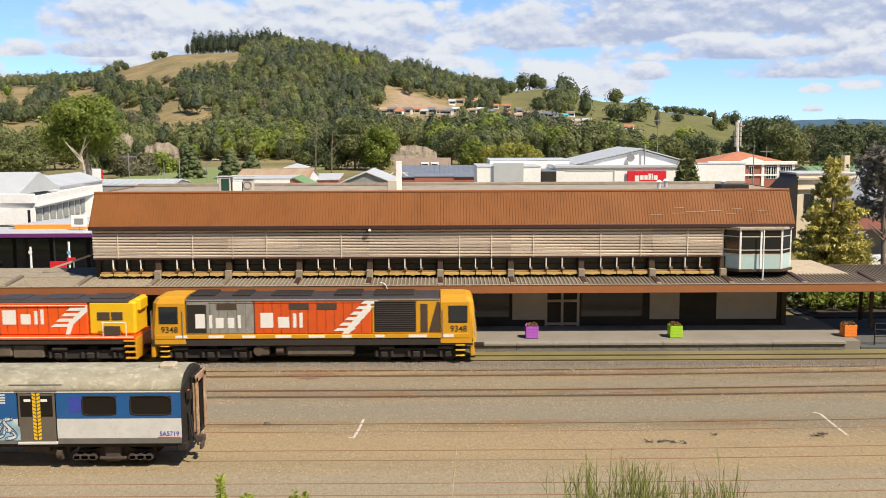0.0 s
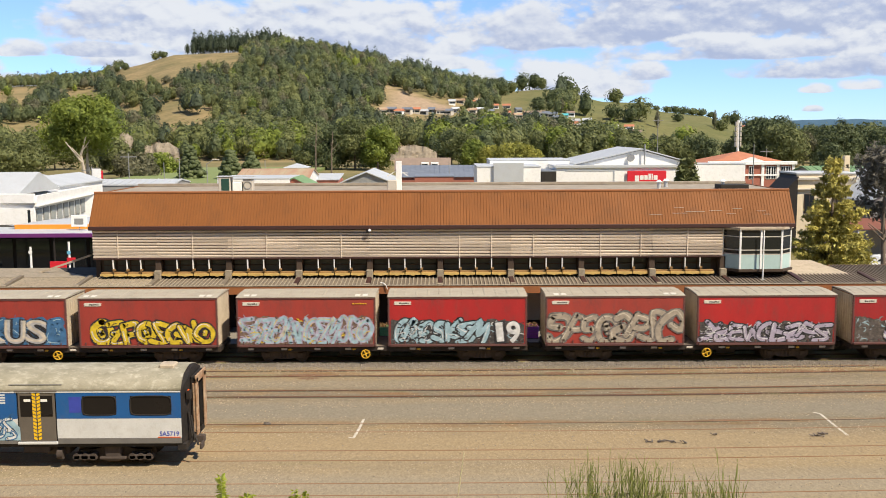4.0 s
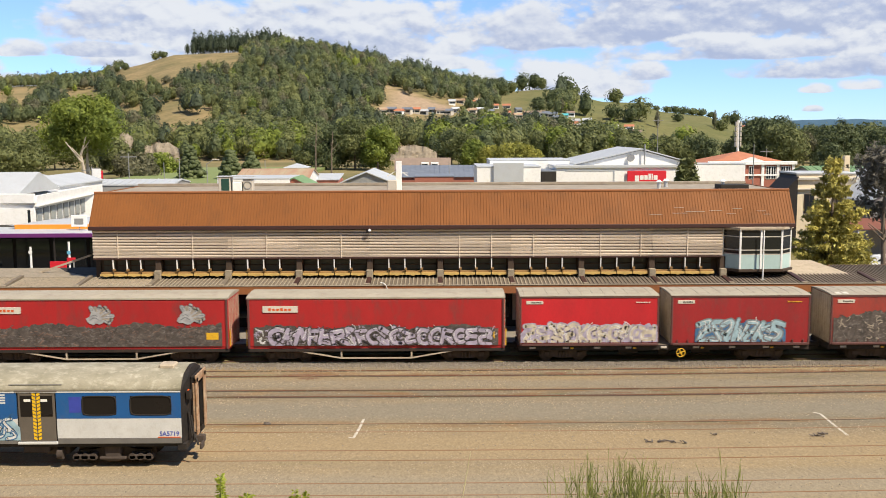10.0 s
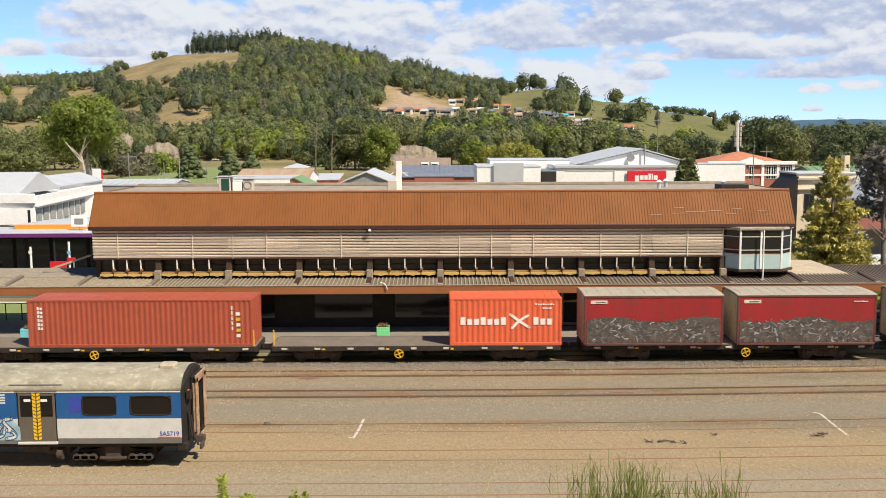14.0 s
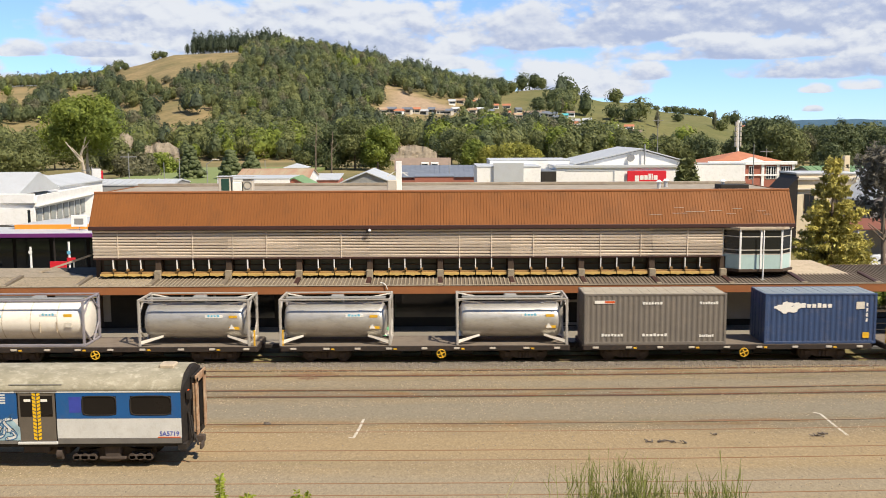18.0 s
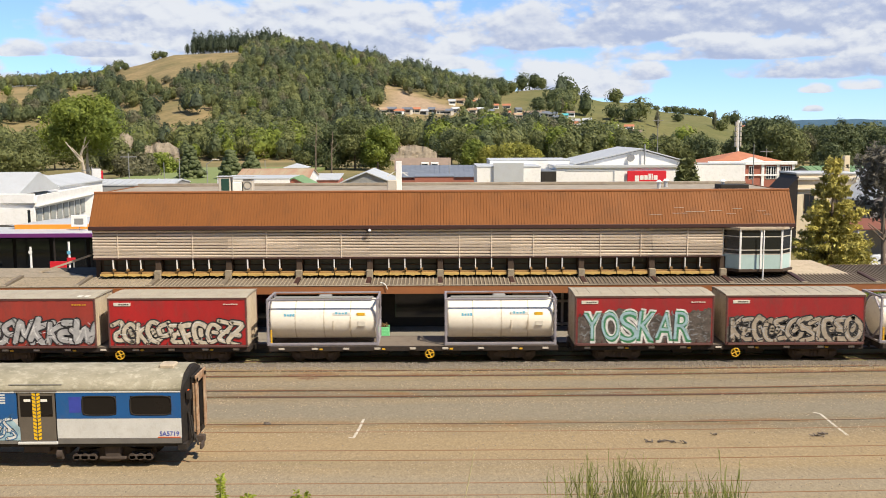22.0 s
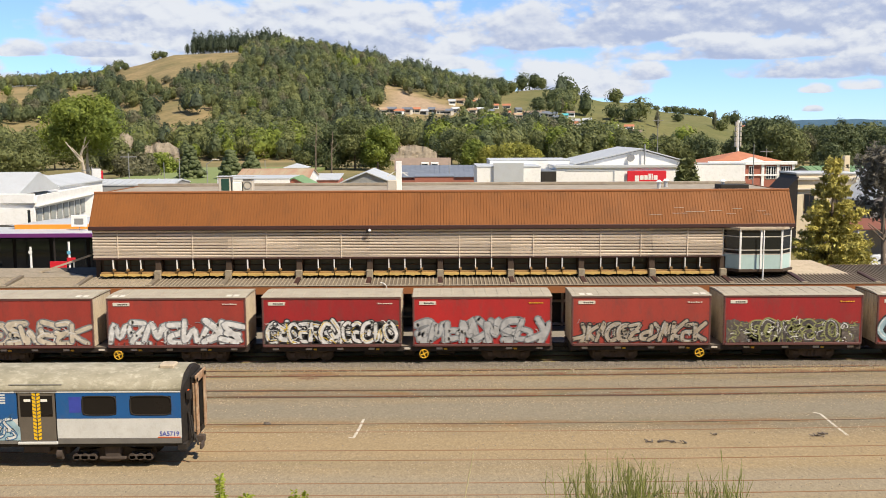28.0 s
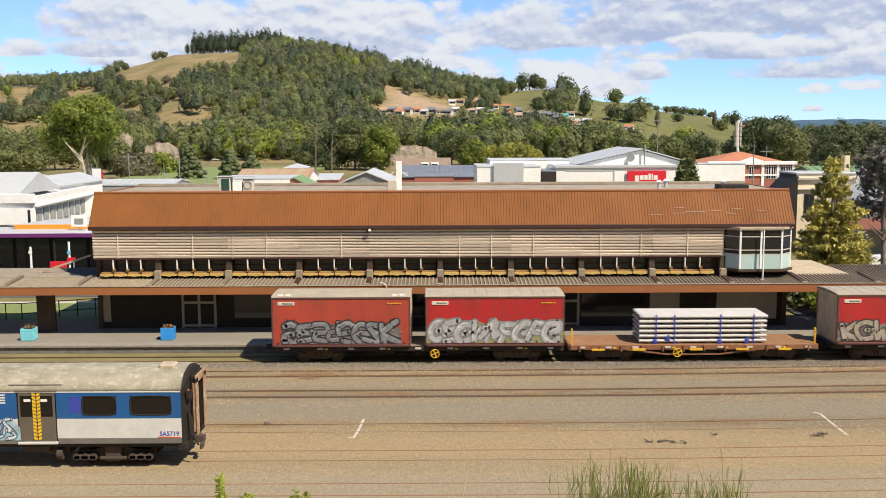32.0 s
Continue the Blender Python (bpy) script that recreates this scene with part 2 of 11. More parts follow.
def leafage(name, dark, light, vary=0.35, rough=0.6):
    """Foliage: each clump its own shade, some light through the leaves."""
    m = bpy.data.materials.new(name)
    m.use_nodes = True
    nt = m.node_tree
    N, L = nt.nodes.new, nt.links.new
    b = nt.nodes["Principled BSDF"]
    b.inputs["Roughness"].default_value = rough
    b.inputs["Specular IOR Level"].default_value = 0.25
    geo = N("ShaderNodeNewGeometry")
    tc = N("ShaderNodeTexCoord")
    n = N("ShaderNodeTexNoise")
    n.inputs["Scale"].default_value, n.inputs["Detail"].default_value = 0.5, 5
    L(tc.outputs["Object"], n.inputs["Vector"])
    wide = N("ShaderNodeTexNoise")
    wide.inputs["Scale"].default_value, wide.inputs["Detail"].default_value = 0.09, 3
    L(tc.outputs["Object"], wide.inputs["Vector"])
    isl = N("ShaderNodeMapRange")
    isl.inputs["To Min"].default_value, isl.inputs["To Max"].default_value = -0.16, 0.16
    L(geo.outputs["Random Per Island"], isl.inputs[0])
    tree = N("ShaderNodeMath")
    tree.operation = "MULTIPLY_ADD"
    tree.inputs[1].default_value = 1.3
    L(wide.outputs[0], tree.inputs[0])
    L(isl.outputs[0], tree.inputs[2])
    add = N("ShaderNodeMath")
    add.operation = "ADD"
    L(tree.outputs[0], add.inputs[0])
    L(n.outputs[0], add.inputs[1])
    mr = N("ShaderNodeMapRange")
    mr.inputs["From Min"].default_value, mr.inputs["From Max"].default_value = 0.80, 1.45
    L(add.outputs[0], mr.inputs[0])
    mix = N("ShaderNodeMix")
    mix.data_type = "RGBA"
    mix.inputs[6].default_value, mix.inputs[7].default_value = (*dark, 1), (*light, 1)
    L(mr.outputs[0], mix.inputs[0])
    L(mix.outputs[2], b.inputs["Base Color"])
    tr = N("ShaderNodeBsdfTranslucent")
    L(mix.outputs[2], tr.inputs[0])
    ms = N("ShaderNodeMixShader")
    ms.inputs[0].default_value = 0.26
    L(b.outputs[0], ms.inputs[1])
    L(tr.outputs[0], ms.inputs[2])
    L(ms.outputs[0], nt.nodes["Material Output"].inputs[0])
    return m


def pane_glass(name, tint=(0.02, 0.025, 0.03), rough=0.06):
    """Dark window glass seen by day: a smooth reflecting face."""
    m = bpy.data.materials.new(name)
    m.use_nodes = True
    b = m.node_tree.nodes["Principled BSDF"]
    b.inputs["Base Color"].default_value = (*tint, 1)
    b.inputs["Roughness"].default_value = rough
    b.inputs["Specular IOR Level"].default_value = 0.6
    return m
# ---- materials ----
M_RUSTRAIL = paint("rusty_rail_steel", (0.22, 0.085, 0.04), (0.13, 0.06, 0.032), 0.7, 0.3, 3, 40)
M_RAILTOP = paint("worn_rail_steel", (0.17, 0.10, 0.075), (0.11, 0.065, 0.05), 0.5, 0.5, 4, 30)
M_SLEEPER = paint("weathered_sleeper", (0.17, 0.14, 0.12), (0.10, 0.085, 0.07), 0.9, 0, 3, 30, vary=0.25)
M_BALLAST = paint("ballast_stone", (0.150, 0.122, 0.095), (0.085, 0.068, 0.053), 0.95, 0, 1.2, 14, 0.9)
M_STONE = paint("ballast_chips", (0.26, 0.222, 0.175), (0.12, 0.10, 0.08), 0.9, 0, 6, 50, 0.4)
M_CONC = paint("weathered_concrete", (0.42, 0.40, 0.36), (0.30, 0.28, 0.25), 0.9, 0, 1.5, 30, 0.3, grime=(0.12, 0.11, 0.1))
M_CONCDARK = paint("stained_concrete", (0.20, 0.185, 0.165), (0.11, 0.10, 0.09), 0.9, 0, 1.2, 20, 0.4, (1, 1, 2.5), grime=(0.05, 0.05, 0.045))
M_COPING = paint("pale_coping_concrete", (0.29, 0.258, 0.212), (0.20, 0.178, 0.148), 0.85, 0, 2.2, 30, 0.3, grime=(0.2, 0.18, 0.16))
M_PLATFORM = paint("platform_asphalt", (0.245, 0.218, 0.180), (0.185, 0.165, 0.138), 0.95, 0, 0.5, 30, 0.35)
M_ROOF = paint("brown_roof_sheet", (0.240, 0.092, 0.028), (0.180, 0.068, 0.021), 0.6, 0.0, 0.35, 20, 0.08, (1, 1, 0.3), grime=(0.10, 0.05, 0.025), grime_amount=0.2, spec=0.15)
M_TRIM = paint("brown_fascia_paint", (0.33, 0.125, 0.045), (0.26, 0.10, 0.04), 0.5, 0, 0.8, 20, 0.08)
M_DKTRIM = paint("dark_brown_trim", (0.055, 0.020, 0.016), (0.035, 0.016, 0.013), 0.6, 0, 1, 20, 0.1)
M_SLAT = paint("weathered_louvre_slat", (0.74, 0.63, 0.51), (0.57, 0.46, 0.36), 0.8, 0, 1.3, 30, 0.2, (0.3, 1, 4), vary=0.18)
# near-black for voids and seams, and for shade painted on some parts
M_DARK = paint("dark_fill_and_shade", (0.03, 0.025, 0.02), (0.02, 0.018, 0.015), 0.9, 0, 2, 20, 0.1)
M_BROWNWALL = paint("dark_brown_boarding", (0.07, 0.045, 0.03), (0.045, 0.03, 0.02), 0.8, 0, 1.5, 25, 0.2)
M_OCHRE = paint("yellow_ochre_panel", (0.60, 0.41, 0.13), (0.42, 0.28, 0.09), 0.7, 0, 3, 30, 0.15)
M_WHITE = paint("white_paint", (0.87, 0.86, 0.84), (0.80, 0.79, 0.76), 0.55, 0, 1.0, 25, 0.08, grime=(0.45, 0.43, 0.4), grime_amount=0.15)
M_CREAM = paint("cream_wall_paint", (0.55, 0.50, 0.43), (0.44, 0.40, 0.34), 0.75, 0, 0.8, 25, 0.1)
M_PALEBLUE = paint("pale_blue_panel", (0.46, 0.60, 0.58), (0.38, 0.51, 0.50), 0.5, 0, 1.5, 25, 0.05)
M_GREY = paint("grey_painted_steel", (0.30, 0.30, 0.29), (0.22, 0.22, 0.21), 0.6, 0.2, 2, 30, 0.1)
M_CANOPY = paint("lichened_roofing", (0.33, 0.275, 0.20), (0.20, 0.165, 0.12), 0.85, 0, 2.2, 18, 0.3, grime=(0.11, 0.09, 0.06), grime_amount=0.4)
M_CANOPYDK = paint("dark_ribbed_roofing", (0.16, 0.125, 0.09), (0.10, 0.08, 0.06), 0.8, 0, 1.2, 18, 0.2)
M_FLATROOF = paint("chip_covered_flat_roof", (0.36, 0.31, 0.245), (0.22, 0.18, 0.14), 0.9, 0, 0.9, 22, 0.3, grime=(0.2, 0.15, 0.12))
M_GLASS = pane_glass("window_glass")
M_SHADEGLASS = pane_glass("shopfront_glass", (0.015, 0.017, 0.018), 0.1)
M_ASPHALT = paint("road_asphalt", (0.10, 0.10, 0.10), (0.075, 0.075, 0.075), 0.9, 0, 0.6, 30, 0.3)
M_KERB = paint("kerb_concrete", (0.5, 0.48, 0.44), (0.4, 0.38, 0.35), 0.9, 0, 1, 30, 0.2)
M_BLACK = paint("grimy_black_steel", (0.022, 0.019, 0.017), (0.035, 0.027, 0.022), 0.7, 0.3, 3, 30, 0.2, grime=(0.05, 0.032, 0.024))
M_BOGIE = paint("dusty_bogie_steel", (0.12, 0.085, 0.062), (0.06, 0.045, 0.036), 0.8, 0.2, 5, 30, 0.3)
M_DECK = paint("worn_wagon_deck", (0.20, 0.165, 0.13), (0.13, 0.105, 0.085), 0.85, 0.1, 0.8, 20, 0.2, grime=(0.12, 0.085, 0.06))
M_SILL = paint("dark_wagon_sill", (0.035, 0.026, 0.022), (0.02, 0.017, 0.015), 0.75, 0.2, 2, 20, 0.2, grime=(0.09, 0.05, 0.03))
M_YELLOW = paint("yellow_marking_paint", (0.75, 0.44, 0.02), (0.6, 0.33, 0.02), 0.55, 0, 3, 25, 0.1, grime=(0.25, 0.15, 0.05))
M_LOCOYEL = paint("yellow_locomotive_paint", (0.64, 0.315, 0.014), (0.55, 0.265, 0.014), 0.42, 0, 1, 30, 0.04, grime=(0.35, 0.2, 0.05), grime_amount=0.15)
M_LOCOYEL2 = paint("bright_yellow_locomotive_paint", (0.80, 0.49, 0.014), (0.70, 0.41, 0.012), 0.38, 0, 1, 30, 0.04)
M_LOCORED = paint("orange_red_locomotive_paint", (0.66, 0.095, 0.014), (0.56, 0.078, 0.014), 0.4, 0, 1, 30, 0.04, grime=(0.25, 0.08, 0.04), grime_amount=0.2)
M_LOCORED2 = paint("bright_orange_red_paint", (0.78, 0.105, 0.012), (0.68, 0.09, 0.012), 0.35, 0, 1, 30, 0.04)
M_LOCOGREY = paint("grey_locomotive_paint", (0.30, 0.29, 0.26), (0.2, 0.2, 0.175), 0.5, 0, 2, 30, 0.06, (1, 1, 0.3), grime=(0.12, 0.11, 0.09))
M_LOCOROOF = paint("sooty_locomotive_roof", (0.045, 0.036, 0.036), (0.028, 0.024, 0.024), 0.7, 0.0, 2, 30, 0.1)
M_TANKDUST = paint("dusty_fuel_tank", (0.15, 0.12, 0.09), (0.08, 0.065, 0.052), 0.8, 0.1, 1.5, 20, 0.2)
M_LOCOFRAME = paint("oily_underframe", (0.032, 0.026, 0.023), (0.055, 0.045, 0.038), 0.7, 0.2, 4, 30, 0.2)
M_LETTER = paint("off_white_lettering", (0.80, 0.78, 0.74), (0.72, 0.70, 0.66), 0.5, 0, 3, 30, 0.02)
M_BOXROOF = paint("dusty_pale_box_roof", (0.42, 0.375, 0.295), (0.31, 0.275, 0.215), 0.75, 0.1, 0.7, 20, 0.12, grime=(0.28, 0.22, 0.18), grime_amount=0.3)
M_BOXEND = paint("dusty_beige_box_end", (0.52, 0.44, 0.33), (0.38, 0.31, 0.23), 0.75, 0.1, 1.0, 20, 0.12, (1, 1, 0.5), grime=(0.2, 0.14, 0.11), grime_amount=0.3)
M_TANKSTEEL = paint("dusty_stainless_tank", (0.54, 0.52, 0.485), (0.41, 0.395, 0.365), 0.42, 0.6, 1.0, 25, 0.05, (0.4, 1, 1), grime=(0.22, 0.18, 0.15), grime_amount=0.25)
M_TANKWHITE = paint("white_tank_paint", (0.84, 0.79, 0.70), (0.76, 0.70, 0.60), 0.62, 0, 0.9, 25, 0.03, grime=(0.5, 0.42, 0.34), grime_amount=0.15)
M_TANKFRAME = paint("grey_tank_frame", (0.47, 0.44, 0.40), (0.34, 0.31, 0.28), 0.6, 0.2, 2, 25, 0.05)
M_PURPLEFRAME = paint("violet_grey_tank_frame", (0.33, 0.31, 0.34), (0.23, 0.21, 0.25), 0.6, 0.2, 2, 25, 0.05)


def box_red(name, c, grime=(0.10, 0.05, 0.045), g=0.3):
    return paint(name, c, tuple(k * 0.75 for k in c), 0.6, 0, 0.55, 18, 0.06, (1, 1, 0.35), 0.8, grime=grime, grime_amount=g)


M_BOXREDS = {"bright": box_red("bright_red_curtain", (0.54, 0.014, 0.022), g=0.08),
             "red": box_red("faded_red_box_paint", (0.42, 0.017, 0.018)),
             "dull": box_red("dull_red_box_paint", (0.345, 0.044, 0.031)),
             "dark": box_red("dark_red_box_paint", (0.32, 0.016, 0.019)),
             "orange": box_red("sun_bleached_red_paint", (0.41, 0.058, 0.033))}
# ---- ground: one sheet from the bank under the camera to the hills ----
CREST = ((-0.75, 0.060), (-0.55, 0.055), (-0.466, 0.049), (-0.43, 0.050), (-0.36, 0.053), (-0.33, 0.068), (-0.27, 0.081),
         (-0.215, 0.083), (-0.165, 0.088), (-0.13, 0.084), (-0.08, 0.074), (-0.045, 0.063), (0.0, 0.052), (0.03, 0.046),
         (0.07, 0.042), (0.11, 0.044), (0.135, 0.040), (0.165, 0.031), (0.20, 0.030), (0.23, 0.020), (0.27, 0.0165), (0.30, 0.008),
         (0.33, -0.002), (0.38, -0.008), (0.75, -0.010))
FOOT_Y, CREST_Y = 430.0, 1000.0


def smooth01(t):
    t = min(1.0, max(0.0, t))
    return t * t * (3 - 2 * t)


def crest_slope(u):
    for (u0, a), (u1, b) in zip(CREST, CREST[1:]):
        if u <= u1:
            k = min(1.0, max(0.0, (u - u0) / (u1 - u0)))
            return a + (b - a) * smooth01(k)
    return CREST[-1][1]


def hill_height(x, y):
    if y < FOOT_Y:
        return 0.0
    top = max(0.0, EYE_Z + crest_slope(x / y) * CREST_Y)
    t = (y - FOOT_Y) / (CREST_Y - FOOT_Y)
    rough = noise.fractal(Vector((x * 0.006, y * 0.006, 2.2)), 1.0, 2.0, 4) * 7.0 * smooth01(t * 3) * max(0.0, 1 - abs(t - 0.5) * 2)
    if t <= 1:
        return top * (0.35 * t + 0.65 * smooth01(t)) + rough * min(1, top / 30)
    return top * max(0.0, 1 - 0.8 * (t - 1))


def bank_height(x, y):
    # unseen rise behind the camera, added to block low sky light
    if y < -4:
        return 10.0 + min(42.0, (-4 - y) * 0.72)
    return 10.0 * (1 - smooth01((y - 3.0) / 24.0))


def cover_at(x, y, z):
    """Share of bare earth and of dry grass on the hill."""
    u, w = x / max(y, 1), (z - EYE_Z) / max(y, 1)
    earth = 1.0 if -0.060 < u < 0.011 and 0.022 < w < 0.048 - (u + 0.06) * 0.30 else 0.0
    if -0.315 < u < -0.270 and -0.026 < w < 0.000 or -0.056 < u < -0.006 and -0.034 < w < -0.008 or -0.342 < u < -0.322 and -0.012 < w < 0.006:
        earth = 1.0
    dry = 1.0 - smooth01((u + 0.02) / 0.14)
    return earth, dry


def make_ground():
    xs = sorted(set([-4600, -3000, -2000, -1500] + list(range(-1200, 1201, 15)) + [1500, 2000, 3000, 4600]))
    ys = sorted(set([-400, -150, -64, -40, -20, -8, -4] + list(range(-2, 31, 2)) + [34, 45, 60, 100, 160, 250, 340, 400] + list(range(420, 1300, 12)) + [1400, 1600, 2000, 2800, 3600, 4600]))
    fm = Form()
    verts, cov = [], []
    for y in ys:
        for x in xs:
            z = bank_height(x, y) if y < 40 else hill_height(x, y) if y < 2000 else 0.0
            verts.append((x, y, z - 0.06))
            cov.append(cover_at(x, y, z) if y > 400 else (0.0, 0.6))
    n = len(xs)
    fm.add(verts, [(j * n + i, j * n + i + 1, (j + 1) * n + i + 1, (j + 1) * n + i) for j in range(len(ys) - 1) for i in range(n - 1)], True)
    m = bpy.data.materials.new("pasture_and_earth")
    m.use_nodes = True
    nt = m.node_tree
    N, L = nt.nodes.new, nt.links.new
    b = nt.nodes["Principled BSDF"]
    b.inputs["Roughness"].default_value = 0.95
    b.inputs["Specular IOR Level"].default_value = 0.15
    at = N("ShaderNodeAttribute")
    at.attribute_name = "cover"
    sep = N("ShaderNodeSeparateColor")
    L(at.outputs["Color"], sep.inputs[0])
    tc = N("ShaderNodeTexCoord")
    n1, n2 = N("ShaderNodeTexNoise"), N("ShaderNodeTexNoise")
    n1.inputs["Scale"].default_value, n1.inputs["Detail"].default_value, n1.inputs["Roughness"].default_value = 0.025, 10, 0.7
    n2.inputs["Scale"].default_value, n2.inputs["Detail"].default_value = 0.35, 6
    L(tc.outputs["Object"], n1.inputs["Vector"])
    L(tc.outputs["Object"], n2.inputs["Vector"])

    def mixed(fac, c1, c2):
        x = N("ShaderNodeMix")
        x.data_type = "RGBA"
        for k, c in ((6, c1), (7, c2)):
            if isinstance(c, tuple):
                x.inputs[k].default_value = (*c, 1)
            else:
                L(c, x.inputs[k])
        L(fac, x.inputs[0])
        return x.outputs[2]
    st = N("ShaderNodeMapRange")
    st.inputs["From Min"].default_value, st.inputs["From Max"].default_value = 0.38, 0.64
    L(n1.outputs[0], st.inputs[0])
    dry = mixed(st.outputs[0], (0.30, 0.225, 0.115), (0.16, 0.14, 0.065))
    green = mixed(st.outputs[0], (0.17, 0.162, 0.066), (0.115, 0.122, 0.045))
    grass = mixed(sep.outputs[1], green, dry)
    earth = mixed(n2.outputs[0], (0.25, 0.175, 0.11), (0.43, 0.325, 0.225))
    full = mixed(sep.outputs[0], grass, earth)
    hs = N("ShaderNodeHueSaturation")
    mr = N("ShaderNodeMapRange")
    mr.inputs["To Min"].default_value, mr.inputs["To Max"].default_value = 0.7, 1.3
    L(n2.outputs[0], mr.inputs[0])
    L(mr.outputs[0], hs.inputs["Value"])
    L(full, hs.inputs["Color"])
    L(hs.outputs[0], b.inputs["Base Color"])
    g = structure("ground", fm, m, "hilly pasture and flat town ground with dry and green grass")
    ca = g.data.color_attributes.new("cover", "FLOAT_COLOR", "POINT")
    ca.data.foreach_set("color", [k for e, d in cov for k in (e, d, 0, 1)])
    return g


make_ground()


def yard_material():
    """Worn seal and gravel in long streaks beside the tracks."""
    m = bpy.data.materials.new("yard_gravel_and_seal")
    m.use_nodes = True
    nt = m.node_tree
    N, L = nt.nodes.new, nt.links.new
    b = nt.nodes["Principled BSDF"]
    b.inputs["Roughness"].default_value = 0.95
    b.inputs["Specular IOR Level"].default_value = 0.2
    tc = N("ShaderNodeTexCoord")

    def nz(scale, stretch, detail=6, rough=0.6):
        mp = N("ShaderNodeMapping")
        mp.inputs["Scale"].default_value = stretch
        L(tc.outputs["Object"], mp.inputs[0])
        n = N("ShaderNodeTexNoise")
        n.inputs["Scale"].default_value, n.inputs["Detail"].default_value, n.inputs["Roughness"].default_value = scale, detail, rough
        L(mp.outputs[0], n.inputs["Vector"])
        return n.outputs[0]

    def ranged(v, lo, hi, a=0.0, z=1.0):
        r = N("ShaderNodeMapRange")
        r.inputs["From Min"].default_value, r.inputs["From Max"].default_value = lo, hi
        r.inputs["To Min"].default_value, r.inputs["To Max"].default_value = a, z
        L(v, r.inputs[0])
        return r.outputs[0]

    def mixed(fac, c1, c2):
        x = N("ShaderNodeMix")
        x.data_type = "RGBA"
        for k, c in ((6, c1), (7, c2)):
            if isinstance(c, tuple):
                x.inputs[k].default_value = (*c, 1)
            else:
                L(c, x.inputs[k])
        L(fac, x.inputs[0])
        return x.outputs[2]
    streak = ranged(nz(0.35, (0.12, 1.0, 1)), 0.40, 0.60)
    c = mixed(streak, (0.268, 0.201, 0.113), (0.193, 0.160, 0.109))
    c = mixed(ranged(nz(0.8, (0.35, 1, 1)), 0.52, 0.72, 0, 0.7), c, (0.296, 0.209, 0.106))
    c = mixed(ranged(nz(1.6, (0.25, 1, 1), 8, 0.7), 0.56, 0.72, 0, 0.7), c, (0.099, 0.083, 0.059))
    c = mixed(ranged(nz(5.5, (0.6, 1, 1), 7, 0.75), 0.56, 0.70, 0, 0.75), c, (0.338, 0.273, 0.178))
    c = mixed(ranged(nz(4.2, (0.5, 1, 1), 7, 0.75), 0.58, 0.72, 0, 0.7), c, (0.094, 0.077, 0.054))
    c = mixed(ranged(nz(11, (1, 0.7, 1), 4), 0.63, 0.69, 0, 0.75), c, (0.526, 0.470, 0.357))
    weeds = ranged(nz(0.9, (0.15, 1, 1), 5), 0.60, 0.72, 0, 0.45)
    c = mixed(weeds, c, (0.160, 0.155, 0.052))
    sx = N("ShaderNodeSeparateXYZ")
    L(tc.outputs["Object"], sx.inputs[0])
    # paler fine gravel nearest the bank
    c = mixed(ranged(sx.outputs[1], 39.0, 33.5, 0.0, 0.5), c, (0.324, 0.252, 0.155))
    # strips of bare grey seal between the gravelled tracks
    wob = N("ShaderNodeMath")
    wob.operation = "MULTIPLY_ADD"
    wob.inputs[1].default_value = 2.2
    L(nz(0.30, (0.14, 1, 1), 5, 0.65), wob.inputs[0])
    L(sx.outputs[1], wob.inputs[2])
    for mid, half, most, tint in ((38.0, 2.6, 0.62, (0.324, 0.239, 0.135)), (42.9, 2.2, 0.85, (0.221, 0.193, 0.144)), (33.6, 1.8, 0.62, (0.268, 0.230, 0.170)), (47.5, 1.1, 0.75, (0.235, 0.199, 0.141))):
        dist = N("ShaderNodeMath")
        dist.operation = "SUBTRACT"
        dist.inputs[1].default_value = mid
        L(wob.outputs[0], dist.inputs[0])
        size = N("ShaderNodeMath")
        size.operation = "ABSOLUTE"
        L(dist.outputs[0], size.inputs[0])
        c = mixed(ranged(size.outputs[0], half, half * 0.35, 0.0, most), c, tint)
    # rust and low weeds beside the sidings, which swing away to the east
    def calc(op, p, q):
        n = N("ShaderNodeMath")
        n.operation = op
        for k, v in enumerate((p, q)):
            if isinstance(v, float):
                n.inputs[k].default_value = v
            else:
                L(v, n.inputs[k])
        return n.outputs[0]
    east = calc("MAXIMUM", sx.outputs[0], 0.0)
    along = calc("SUBTRACT", sx.outputs[1], calc("MULTIPLY", calc("MULTIPLY", east, east), 0.0011))
    rusty, weedy = nz(0.9, (0.22, 1.2, 1), 6, 0.7), nz(1.3, (0.2, 1.5, 1), 6, 0.7)
    for mid, half in ((48.53, 1.0), (44.66, 0.95), (39.75, 0.55)):
        near = ranged(calc("ABSOLUTE", calc("SUBTRACT", along, mid), 0.0), half, half * 0.45, 0.0, 0.8)
        c = mixed(calc("MULTIPLY", near, ranged(rusty, 0.48, 0.62)), c, (0.215, 0.118, 0.052))
        c = mixed(calc("MULTIPLY", near, ranged(weedy, 0.56, 0.68)), c, (0.135, 0.135, 0.048))
    hs = N("ShaderNodeHueSaturation")
    fine = N("ShaderNodeMath")
    fine.operation = "MULTIPLY"
    L(ranged(nz(9, (1, 0.45, 1), 5, 0.8), 0.30, 0.70, 0.80, 1.22), fine.inputs[0])
    L(ranged(nz(22, (1, 0.5, 1), 3, 0.8), 0.30, 0.70, 0.84, 1.16), fine.inputs[1])
    L(fine.outputs[0], hs.inputs["Value"])
    L(c, hs.inputs["Color"])
    L(hs.outputs[0], b.inputs["Base Color"])
    bp = N("ShaderNodeBump")
